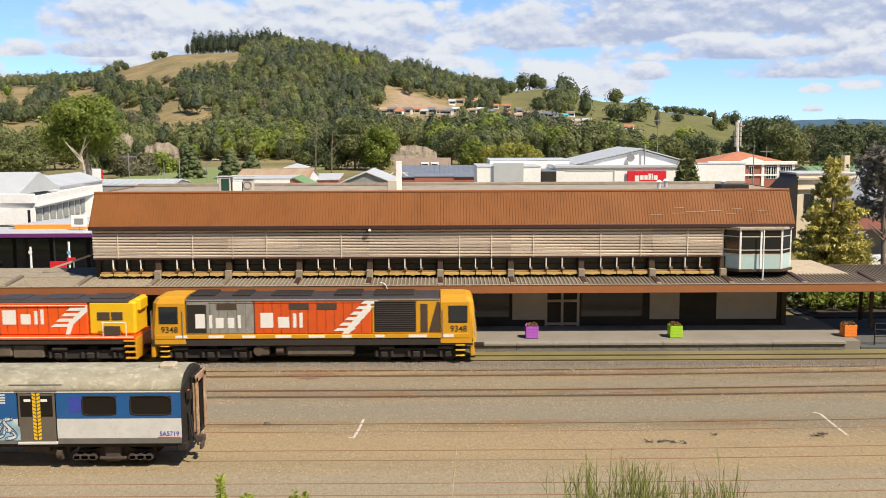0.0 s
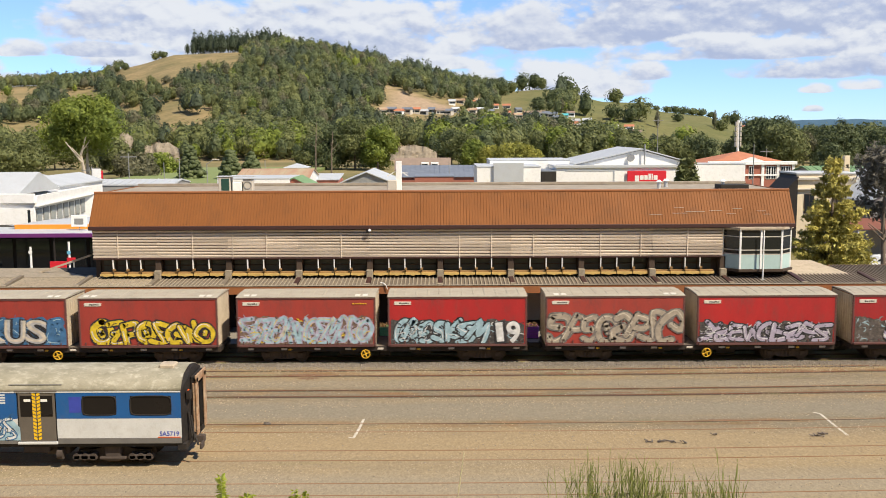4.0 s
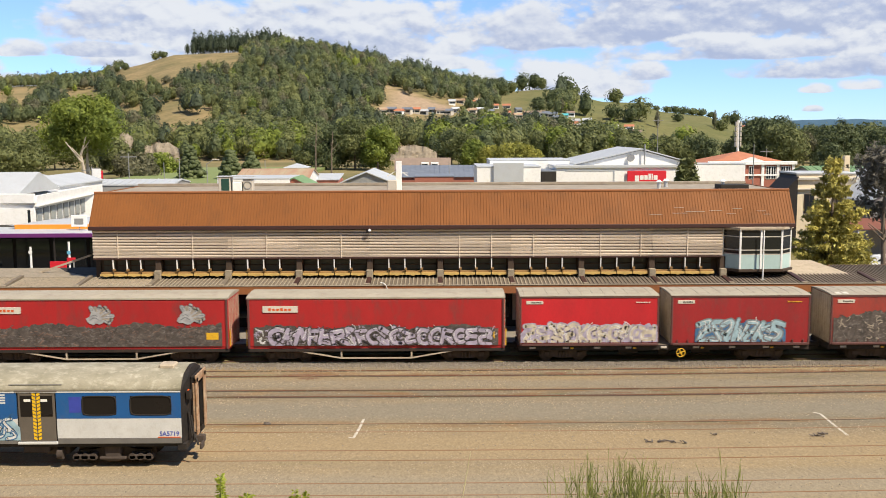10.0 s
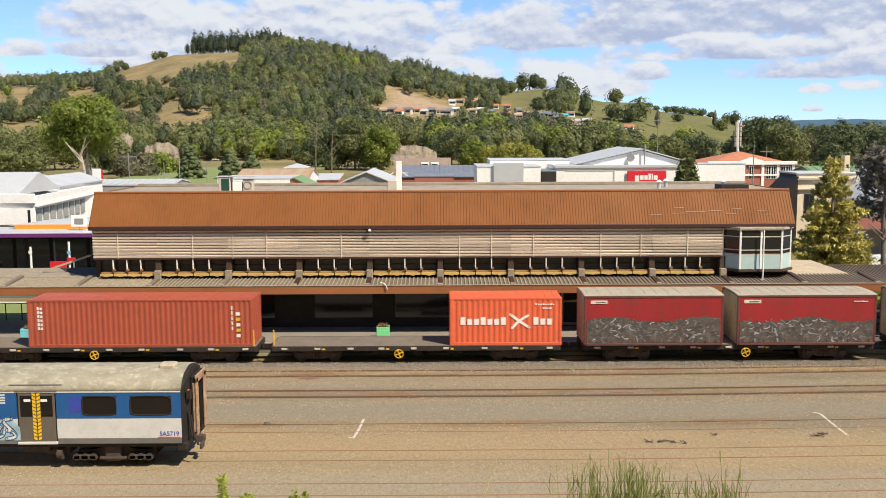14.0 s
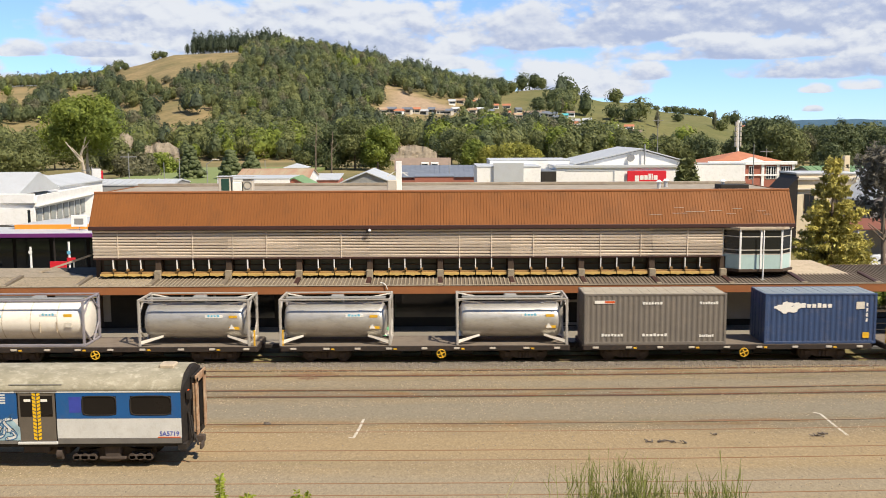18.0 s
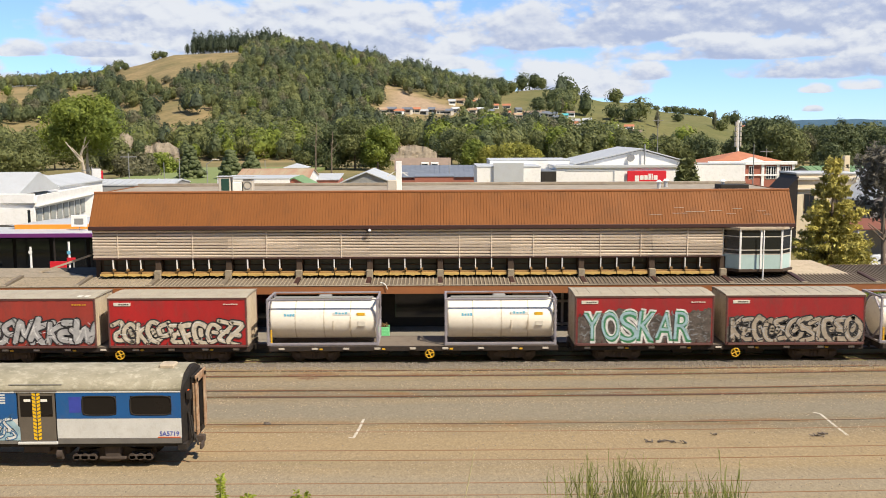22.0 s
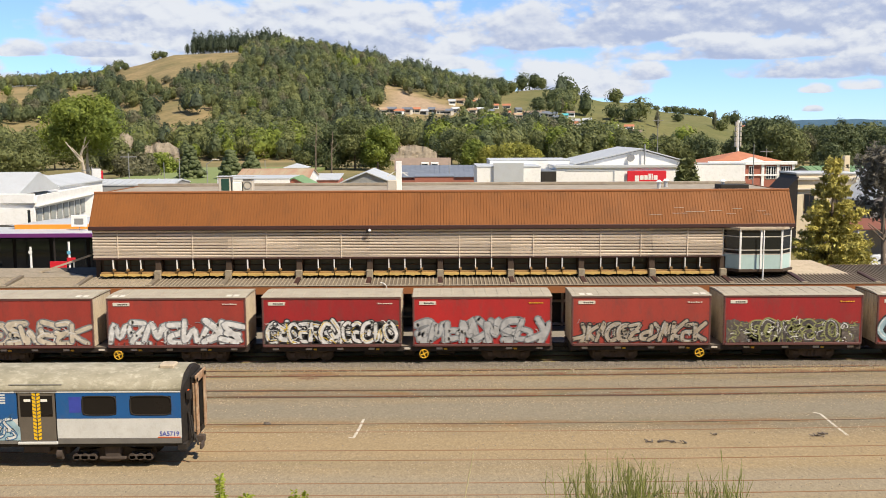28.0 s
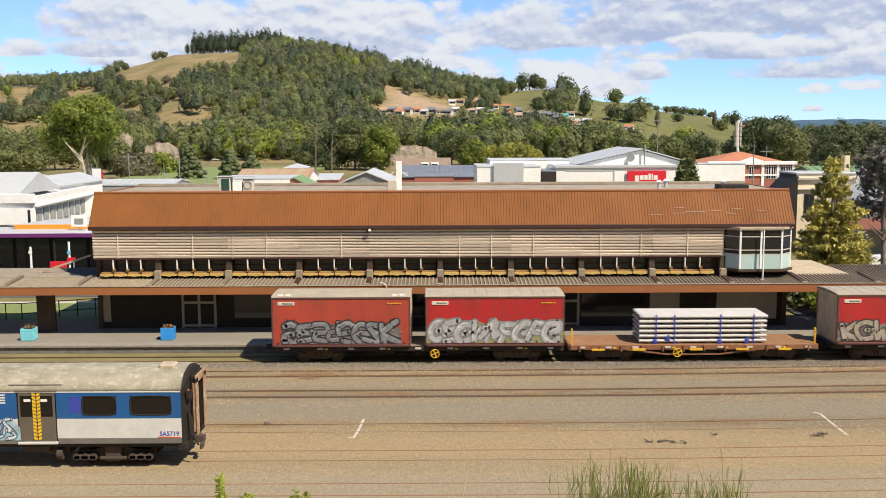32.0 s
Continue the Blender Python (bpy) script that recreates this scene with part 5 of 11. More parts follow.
def freight_box(p, shade, seed, length=7.5, sheen="pale", wide=1.44):
    """A high red curtain-sided freight box standing on a flat wagon; its origin is under its middle."""
    label = {"bright": "bright red curtain-sided freight box with graffiti", "red": "faded red freight box with sprayed graffiti",
             "dull": "dull brick-red freight box covered in graffiti", "dark": "dark red freight box with grimy graffiti",
             "orange": "sun-bleached orange-red freight box with graffiti"}[shade]
    b = thing("freight_box", label + " on a flat wagon", "freight box", "red freight boxes")
    h, w, top = length / 2, wide, 2.70
    if length not in BOX_FORMS:
        fr = Form()
        for s in (-1, 1):
            for t in (-1, 1):
                fr.cbox(s * h - (0.10 if s > 0 else 0), s * h + (0.10 if s < 0 else 0), t * w - (0.10 if t > 0 else 0), t * w + (0.10 if t < 0 else 0), 0, top, 0.015)
        for t in (-1, 1):
            fr.cbox(-h + 0.1, h - 0.1, t * w - 0.06, t * w + 0.06 * (t < 0), 0, 0.12, 0.01) if t < 0 else fr.cbox(-h + 0.1, h - 0.1, w - 0.1, w, 0, 0.12, 0.01)
            fr.cbox(-h + 0.1, h - 0.1, t * w - (0.1 if t > 0 else 0), t * w + (0.1 if t < 0 else 0), top - 0.10, top, 0.01)
        rf = Form()
        prof = [(-w - 0.01, top + 0.002), (-w - 0.01, top + 0.03), (-0.9, top + 0.085), (0, top + 0.11), (0.9, top + 0.085), (w + 0.01, top + 0.03), (w + 0.01, top + 0.002)]
        st = [(-h - 0.01, 0)]
        for k in range(int(length / 0.62)):
            x = -h + 0.3 + k * 0.62
            st += [(x - 0.06, 0), (x - 0.05, 1), (x + 0.05, 1), (x + 0.06, 0)]
        st.append((h + 0.01, 0))
        m = len(prof)
        rf.add([(x, y, z + (0.016 * up if 1 < j < m - 2 else 0)) for x, up in st for j, (y, z) in enumerate(prof)],
               [(i * m + j, i * m + (j + 1) % m, (i + 1) * m + (j + 1) % m, (i + 1) * m + j) for i in range(len(st) - 1) for j in range(m)] + [list(range(m)), [(len(st) - 1) * m + j for j in range(m)]])
        ends = []
        for s in (-1, 1):
            en = Form()
            pa = []
            for k in range(9):
                yy = -w + 0.1 + k * (2 * w - 0.2) / 9
                stp = (2 * w - 0.2) / 9
                pa += [(yy, 0.045), (yy + stp * 0.55, 0.045), (yy + stp * 0.62, 0.01), (yy + stp * 0.93, 0.01)]
            pa.append((w - 0.1, 0.045))
            m = len(pa)
            en.add([(s * (h - d), yy, z) for z in (0.05, top - 0.05) for yy, d in pa], [(k, k + 1, m + k + 1, m + k) for k in range(m - 1)])
            ends.append(en.mesh("end_wall", M_BOXEND))
        lt = Form().cbox(-0.03, 0.03, -w - 0.035, -w + 0.005, 0.05, 0.30, 0.008).cbox(-0.05, 0.05, -w - 0.045, -w - 0.02, 0.04, 0.10, 0.008)
        BOX_FORMS[length] = (fr.mesh("frame", M_EDGE), rf.mesh("roof", M_BOXROOF), ends, lt.mesh("latch", M_EDGE), {})
    fr, rf, en, lt, cur = BOX_FORMS[length]
    if shade not in cur:
        cf = Form()
        # curtain: slightly bellied between stays, with fine vertical folds
        n = int(length / 0.25)
        xs = [-h + 0.1 + (length - 0.2) * k / n for k in range(n + 1)]
        for s in (-1, 1):
            zs = [0.12, 0.5, 0.95, 1.5, 2.1, top - 0.1]
            vv = [(x, s * (w - 0.03 + 0.006 * math.sin(k * 1.9) + (0.012 if 0 < j < 5 else 0)), z) for j, z in enumerate(zs) for k, x in enumerate(xs)]
            cf.add(vv, [(j * (n + 1) + k, j * (n + 1) + k + 1, (j + 1) * (n + 1) + k + 1, (j + 1) * (n + 1) + k) for j in range(5) for k in range(n)], True)
        cur[shade] = cf.mesh("side_curtain", M_BOXREDS[shade])
    part("frame", fr, None, b)
    part("roof", rf, None, b, "dusty pale roof")
    for e in en:
        part("end_wall", e, None, b)
    n = int(length / 0.55)
    for k in range(n):
        part("latch", lt, None, b, "", Matrix.Translation((-h + 0.35 + k * (length - 0.7) / (n - 1), 0, 0)))
    part("side_curtain", cur[shade], None, b)
    rg = random.Random(seed)
    if shade in ("dull", "orange"):
        for e in (-1, 1):
            xm = e * (h - rg.uniform(0.5, 0.8))
            for dx in (-0.34, 0.06):
                part("roof_patch", Form().add([(xm + dx, -1.32, top + 0.060), (xm + dx + 0.28, -1.32, top + 0.060), (xm + dx + 0.28, -0.94, top + 0.102), (xm + dx, -0.94, top + 0.102)], [(0, 1, 2, 3)]), M_LABEL, b, "pale repair patch on the roof")
    part("label_plate", Form().cbox(-h + 0.35, -h + 1.25, -w - 0.008, -w + 0.03, 2.28, 2.46, 0.004), M_LABEL, b)
    word_bars(b, -h + 0.62, 2.33, 0.55, 0.08, 5, M_BLACK, -w - 0.009)
    if rg.random() < 0.7:
        word_bars(b, h - 1.25, 2.33, 0.8, 0.07, 6, M_LABEL if rg.random() < 0.6 else M_YELLOW, -w - 0.004)
    return moving(b, p, 0.98)


BOX_W = 1.44


def tag_box(b, seed, colours, top=1.45, length=7.5, glyphs=6, weight=0.2, haze=True, strokes=2, x0=None, x1=None, bottom=0.22, rim=None, word="", word_colours=None, word_x=None):
    h = length / 2
    if word:
        a, e = word_x or (-h + 0.5, h - 0.5)
        word_piece(b, word, a, e, bottom + 0.05, top, -BOX_W - 0.034, word_colours, seed)
    if colours[0][0] in ("dim_grey", "dark_haze", "brown_haze"):
        murk(b, seed, -h + 0.15, h - 0.15, 0.14, top + 0.2, -BOX_W - 0.004, colours)
        if weight < 0.12:
            return
    if rim:
        graffiti(b, seed, (-h + 0.3 if x0 is None else x0) - 0.06, (h - 0.3 if x1 is None else x1) + 0.06, bottom, top + 0.09, -BOX_W - 0.002, (rim, rim, rim, rim), glyphs, 0.05, True, 0)
    graffiti(b, seed, -h + 0.3 if x0 is None else x0, h - 0.3 if x1 is None else x1, bottom, top, -BOX_W - 0.004, colours, glyphs, weight, haze, strokes)


FLATS = {}


def flat_wagon(p, length=15.6, label="low black bogie flat wagon with worn steel deck", deck=None, hand=1):
    key = (length, label, hand)
    if key not in FLATS:
        w = wagon_base(length, deck or M_DECK, label, hand, length / 2 - 2.4)
        FLATS[key] = w
    else:
        before = len(WHEELS)
        w = copy_thing(FLATS[key], pose(0, 0, 0))
        for c in w.children:
            WHEELS.extend(g for g in c.children if g.name.startswith("wheelset"))
    return moving(w, p)


K_ = ("black", C_BLACK)
SIL, WHT = ("silver", C_SILVER), ("white", C_WHITE)
GREYH, DKH, BRH = ("grey_haze", (0.16, 0.14, 0.13)), ("dark_haze", (0.075, 0.065, 0.062)), ("brown_haze", (0.17, 0.11, 0.085))
BLU, CYAN, PALEB = ("blue", (0.06, 0.17, 0.34)), ("cyan", (0.04, 0.50, 0.72)), ("pale_blue", (0.36, 0.52, 0.60))
GRN, YEL, PNK, LIL = ("green", (0.05, 0.24, 0.11)), ("yellow", (0.72, 0.52, 0.03)), ("pink", (0.42, 0.20, 0.24)), ("lilac", (0.45, 0.40, 0.52))
BEI, OLV, CRM = ("beige", (0.40, 0.34, 0.27)), ("olive", (0.30, 0.31, 0.13)), ("cream", (0.62, 0.55, 0.44))
SLT = ("slate", (0.22, 0.23, 0.25))
DKGR = ("dim_grey", (0.10, 0.082, 0.072))

# wagons with two boxes each: leading box, following box
seed = 100


def pair(p1, shade1, col1, p2, shade2, col2, hand=1, len1=7.5, len2=7.5, kw1=None, kw2=None):
    global seed
    flat_wagon((p1 + p2) / 2, 15.6, hand=hand)
    for p, sh, col, ln, kw in ((p1, shade1, col1, len1, kw1), (p2, shade2, col2, len2, kw2)):
        seed += 1
        b = freight_box(p, sh, seed, ln)
        if col:
            tag_box(b, seed, col, length=ln, **(kw or {}))


pair(-34.45, "dull", (BRH, OLV, BEI, PALEB), -42.73, "dark", (DKGR, DKH, SLT, PALEB), -1, kw1={"top": 1.4, "haze": False, "weight": 0.24}, kw2={"top": 1.55, "weight": 0.07, "word": "SMOKE", "word_colours": (K_, LIL, WHT), "word_x": (-2.0, 3.1)})
pair(-51.10, "red", (DKH, K_, LIL, WHT), -59.27, "dull", (BEI, GREYH, BEI, CRM), 1, kw1={"top": 1.15, "haze": False, "weight": 0.24, "glyphs": 7}, kw2={"top": 1.75, "glyphs": 6, "weight": 0.22, "haze": False})
pair(-67.77, "red", (DKH, K_, PALEB, WHT), -75.93, "dull", (BRH, LIL, PALEB, YEL), -1, kw1={"glyphs": 5, "top": 1.35, "x0": -3.3, "x1": 1.5, "haze": False, "weight": 0.25, "word": "19", "word_colours": (K_, WHT, WHT), "word_x": (1.9, 3.4)}, kw2={"top": 1.6, "haze": False, "strokes": 3, "weight": 0.14, "glyphs": 9})
pair(-84.45, "dull", (K_, K_, YEL, WHT), -92.59, "dull", (BLU, BLU, BLU, PALEB), -1, kw1={"x0": -2.9, "top": 1.35, "glyphs": 6, "haze": False, "weight": 0.26}, kw2={"top": 1.62, "glyphs": 7, "weight": 0.2, "x0": -3.1, "word": "CKUS", "word_colours": (K_, SIL, CRM), "word_x": (-1.9, 2.7)})
pair(-121.40, "dull", (SLT, K_, SIL, SIL), -129.05, "orange", (BLU, BLU, WHT, WHT), 1, kw1={"top": 1.4, "glyphs": 8, "weight": 0.2}, kw2={"x1": 0.7, "top": 1.35, "glyphs": 5, "weight": 0.24, "rim": PALEB})
pair(-137.37, "dark", (DKGR, DKH, GREYH, SIL), -145.66, "dull", (DKGR, DKH, GREYH, BEI), 1, kw1={"strokes": 3, "glyphs": 9, "weight": 0.07}, kw2={"strokes": 3, "glyphs": 7, "weight": 0.1, "top": 1.75})
pair(-154.26, "dark", (BLU, SLT, PALEB, WHT), -162.42, "bright", (LIL, LIL, CRM, WHT), 1, kw1={"x0": -2.2, "x1": 2.2, "top": 1.3, "glyphs": 5}, kw2={"top": 1.1, "haze": True, "glyphs": 9, "strokes": 3, "weight": 0.22})
pair(-200.50, "red", (CYAN, K_, CYAN, PALEB), -208.69, "dark", (DKGR, DKH, PNK, LIL), -1, kw1={"top": 1.2, "weight": 0.24, "glyphs": 5, "strokes": 2, "rim": WHT, "x0": -3.0}, kw2={"top": 1.25, "strokes": 3, "glyphs": 9, "weight": 0.13})
pair(-217.69, "dark", (DKGR, DKH, SLT, SIL), -225.94, "dark", (DKGR, DKH, SLT, SIL), 1, kw1={"top": 1.4, "weight": 0.07, "glyphs": 10, "strokes": 3}, kw2={"top": 1.45, "weight": 0.07, "glyphs": 10, "strokes": 3})
pair(-350.61, "dark", (DKGR, K_, BEI, SIL), -358.76, "dark", (DKGR, DKH, SLT, SLT), 1, kw1={"top": 1.45, "glyphs": 8, "weight": 0.2}, kw2={"top": 1.9, "weight": 0.07, "word": "YOSKAR", "word_colours": (WHT, GRN, PALEB), "word_x": (-3.3, 2.6)})
pair(-383.94, "red", (GREYH, K_, CRM, WHT), -392.10, "dull", (GREYH, K_, SIL, WHT), 1, kw1={"top": 1.4, "weight": 0.25, "glyphs": 8, "haze": False}, kw2={"top": 1.5, "weight": 0.24, "glyphs": 7, "haze": False})
pair(-415.44, "dull", (BRH, DKH, BRH, OLV), -423.71, "dull", (BLU, BLU, SLT, BLU), -1, kw1={"top": 1.35, "strokes": 3, "weight": 0.14, "glyphs": 8}, kw2={"top": 1.55, "glyphs": 9, "weight": 0.1, "haze": False, "strokes": 1, "word": "TOGO**", "word_colours": (BRH, BEI, CRM), "word_x": (-2.3, 2.6)})
pair(-432.13, "red", (SIL, K_, SIL, WHT), -440.48, "dull", (SLT, K_, PALEB, WHT), 1, kw1={"top": 1.4, "weight": 0.26, "glyphs": 6, "haze": False}, kw2={"top": 1.45, "glyphs": 6, "weight": 0.22, "haze": False})
pair(-448.75, "dark", (DKGR, OLV, DKH, WHT), -456.94, "dull", (GREYH, K_, BEI, SIL), -1, kw1={"x0": -2.2, "x1": 2.4, "top": 1.3, "weight": 0.2}, kw2={"top": 1.2, "glyphs": 9, "haze": False})
pair(-465.51, "red", (GREYH, SLT, SIL, SIL), -473.63, "dark", (DKGR, K_, WHT, YEL), 1, kw1={"top": 1.4, "strokes": 2, "haze": False, "glyphs": 7}, kw2={"top": 1.35, "glyphs": 9, "strokes": 3, "weight": 0.2})
pair(-482.00, "dull", (OLV, SLT, WHT, WHT), -490.24, "dull", (OLV, SLT, CRM, WHT), 1, kw1={"top": 1.35, "weight": 0.26, "glyphs": 5, "haze": False}, kw2={"top": 1.35, "weight": 0.26, "haze": False})
pair(-498.89, "dark", (BRH, BRH, BRH, BRH), -507.00, "red", (GREYH, K_, BEI, SIL), -1, kw1={"top": 1.1, "strokes": 1, "weight": 0.07}, kw2={"top": 1.2})
pair(-529.20, "red", (OLV, SLT, SIL, WHT), -537.50, "orange", (GREYH, K_, SLT, SIL), 1, kw1={"top": 1.35, "glyphs": 7}, kw2={"top": 1.3, "x0": -3.0, "x1": 3.0})


def long_van(p, length, shade, label, doors=1):
    """A long sliding-wall van on bogies, body and underframe in one."""
    v = thing("covered_van", label, "van", "goods train")
    h, w = length / 2, 1.40
    part("body", Form().cbox(-h, h, -w + 0.04, w - 0.04, 0.86, 3.66, 0.02), M_BOXREDS[shade], v)
    f = Form()
    for k in range(doors):
        x0, x1 = -h + 0.08 + (length - 0.16) * k / doors, -h + 0.08 + (length - 0.16) * (k + 1) / doors
        for s in (-1, 1):
            q = Form().cbox(x0 + 0.05, x1 - 0.05, s * (w - 0.04) - 0.03, s * (w - 0.04) + 0.03, 1.0, 3.52, 0.012)
            part("side_door", q, M_BOXREDS[shade], v)
    for k in range(doors + 1):
        x = -h + 0.08 + (length - 0.16) * k / doors
        for s in (-1, 1):
            part("door_post", Form().cbox(x - 0.05, x + 0.05, s * w - 0.045, s * w + 0.03, 0.9, 3.6, 0.01), M_BOXEND if doors > 1 else M_EDGE, v)
    rf = Form().prism_x([(-w - 0.02, 3.60), (-w - 0.02, 3.68), (-0.8, 3.775), (0, 3.80), (0.8, 3.775), (w + 0.02, 3.68), (w + 0.02, 3.60)], -h - 0.02, h + 0.02)
    for k in range(int(length / 0.9)):
        x = -h + 0.4 + k * 0.9
        rf.prism_x([(-1.3, 3.70), (-0.8, 3.785), (0, 3.815), (0.8, 3.785), (1.3, 3.70)], x - 0.03, x + 0.03)
    part("roof", rf, M_BOXROOF, v, "dusty pale roof")
    for s in (-1, 1):
        for k in range(7):
            y = -1.15 + k * 2.3 / 6
            part("end_rib", Form().cbox(s * h - (0.0 if s > 0 else 0.03), s * h + (0.03 if s > 0 else 0.0), y - 0.05, y + 0.05, 0.95, 3.5, 0.01), M_BOXEND, v)
    part("side_sill", Form().cbox(-h, h, -1.36, -1.28, 0.70, 0.86, 0.01).cbox(-h, h, 1.28, 1.36, 0.70, 0.86, 0.01).cbox(-h + 0.2, h - 0.2, -0.4, 0.4, 0.5, 0.86, 0.02), M_SILL, v)
    tr = Form()
    if doors == 1:
        for s in (-1, 1):
            for a, b in (((-4.2, 0.72), (-1.9, 0.32)), ((-1.9, 0.32), (1.9, 0.32)), ((1.9, 0.32), (4.2, 0.72))):
                tr.beam((a[0], s * 1.30, a[1]), (b[0], s * 1.30, b[1]), 0.05, 0.07)
            for x in (-1.9, 1.9):
                tr.cbox(x - 0.04, x + 0.04, s * 1.30 - 0.03, s * 1.30 + 0.03, 0.32, 0.72, 0.01)
        part("truss_rod", tr, M_BOXEND, v)
    for s in (-1, 1):
        q = Form().cbox(s * (h + 0.3) - 0.3, s * (h + 0.3) + 0.3, -0.11, 0.11, 0.60, 0.84, 0.03)
        part("coupler", q, M_BLACK, v)
        b = part("bogie", bogie_frame_form(), M_BOGIE, v, "dusty cast bogie frame", Matrix.Translation((s * (h - 2.1), 0, 0)))
        for x in (-0.9, 0.9):
            WHEELS.append(wheelset(b, x, 0.41))
        part("grab_rail", Form().tube((s * (h + 0.06), -1.3, 1.0), (s * (h + 0.06), -1.3, 1.9), 0.03, seg=6), M_YELLOW, v)
    return moving(v, p)


v = long_van(-106.95, 18.4, "bright", "long bright red sliding-door van with three clean doors", 3)
for k in range(3):
    x = -9.1 + k * 6.15
    word_bars(v, x + 0.45, 3.20, 1.6, 0.14, 8, M_LETTER, -1.415)
    word_bars(v, x + 4.9, 3.22, 0.7, 0.09, 3, M_LETTER, -1.415)
    word_bars(v, x + 4.9, 3.05, 0.7, 0.09, 3, M_LETTER, -1.415)
    part("label_plate", Form().cbox(x + 0.6, x + 1.15, -1.425, -1.40, 1.32, 1.44, 0.004), M_LABEL, v)
f = Form()
rg = random.Random(44)
for k in range(8):
    ax = -1.9 + k * 0.58
    ribbon(f, spline([(ax, 1.55), (ax + 0.15, 1.95 + rg.uniform(0, 0.2)), (ax + 0.32, 1.5), (ax + 0.5, 1.8)]), 0.035, -1.425, 0)
part("graffiti", f.mesh("graffiti", spray(*PNK)), None, v, "thin scrawled pink graffiti line")
for p, sh, cols, kw in ((-173.93, "red", (DKGR, DKH, LIL, WHT), {"glyphs": 10, "top": 2.1, "weight": 0.2, "strokes": 2}),
                        (-188.85, "red", (DKGR, DKH, BRH, GREYH), {"glyphs": 12, "top": 2.25, "weight": 0.12, "strokes": 2}),
                        (-403.76, "bright", (DKGR, DKH, GREYH, PNK), {"glyphs": 9, "top": 2.1, "weight": 0.18, "strokes": 2})):
    v = long_van(p, 13.9, sh, "long red single-door van with truss rods and graffiti")
    murk(v, int(-p), -6.6, 6.6, 1.03, kw["top"] + 0.15, -1.416, cols, 300)
    if kw["weight"] > 0.15:
        graffiti(v, int(-p), 1.2 if p < -180 else -5.6, 6.2, 1.10, kw["top"] - 0.15, -1.456, cols, kw["glyphs"] // 2 + 1 if p < -180 else 13, kw["weight"], False, 3)
    part("label_plate", Form().cbox(-6.1, -4.2, -1.43, -1.40, 2.86, 3.22, 0.006), M_LABEL, v)
    word_bars(v, -5.8, 2.96, 1.3, 0.15, 6, M_LOCORED, -1.432)
    if p == -188.85:
        for x in (0.0, 4.9):
            r2 = random.Random(int(x) + 3)
            f = Form()
            # a fan of feathers over a dark under-shape
            for k in range(9):
                a = math.radians(-35 + 20 * k)
                tip = (x + 0.78 * math.cos(a) * r2.uniform(0.75, 1.05), 2.68 + 0.60 * math.sin(a) * r2.uniform(0.75, 1.05))
                mid = (x - 0.05 + 0.4 * math.cos(a), 2.68 + 0.3 * math.sin(a))
                ribbon(f, [(x - 0.2, 2.62), mid, tip], 0.26, -1.424, 2)
                ribbon(f, [(x - 0.2, 2.62), mid, tip], 0.19, -1.4245 - 0.0001 * k, k % 2)
                ribbon(f, [mid, tip], 0.035, -1.426 - 0.0001 * k, 2)
            blob(f, x - 0.22, 2.58, 0.42, 0.36, -1.4275, 0, r2, (-7, 7, 2, 3.4))
            ribbon(f, spline([(x - 0.5, 2.5), (x - 0.25, 2.62), (x - 0.02, 2.5)]), 0.05, -1.428, 2)
            ribbon(f, spline([(x - 0.4, 2.72), (x - 0.22, 2.78), (x - 0.1, 2.7)]), 0.04, -1.428, 2)
            part("crest", f.mesh("crest", [spray(*SIL), spray(*BEI), spray(*SLT)]), None, v, "pale grey sprayed crest with feathers")
    part("notice_plate", Form().cbox(5.75, 6.4, -1.432, -1.40, 1.4, 1.78, 0.006), M_YELLOW, v)


def corrugated_side(f, x0, x1, y, z0, z1, s, pitch=0.28, depth=0.026, mi=0):
    n = int((x1 - x0) / pitch)
    pa = []
    for k in range(n):
        for t, d in ((0.0, 0), (0.3, 0), (0.5, 1), (0.8, 1)):
            pa.append((x0 + (k + t) * (x1 - x0) / n, y + s * -depth * d))
    pa.append((x1, y))
    m = len(pa)
    f.add([(x, yy, z0) for x, yy in pa] + [(x, yy, z1) for x, yy in pa], [(k, k + 1, m + k + 1, m + k) for k in range(m - 1)], False, mi)


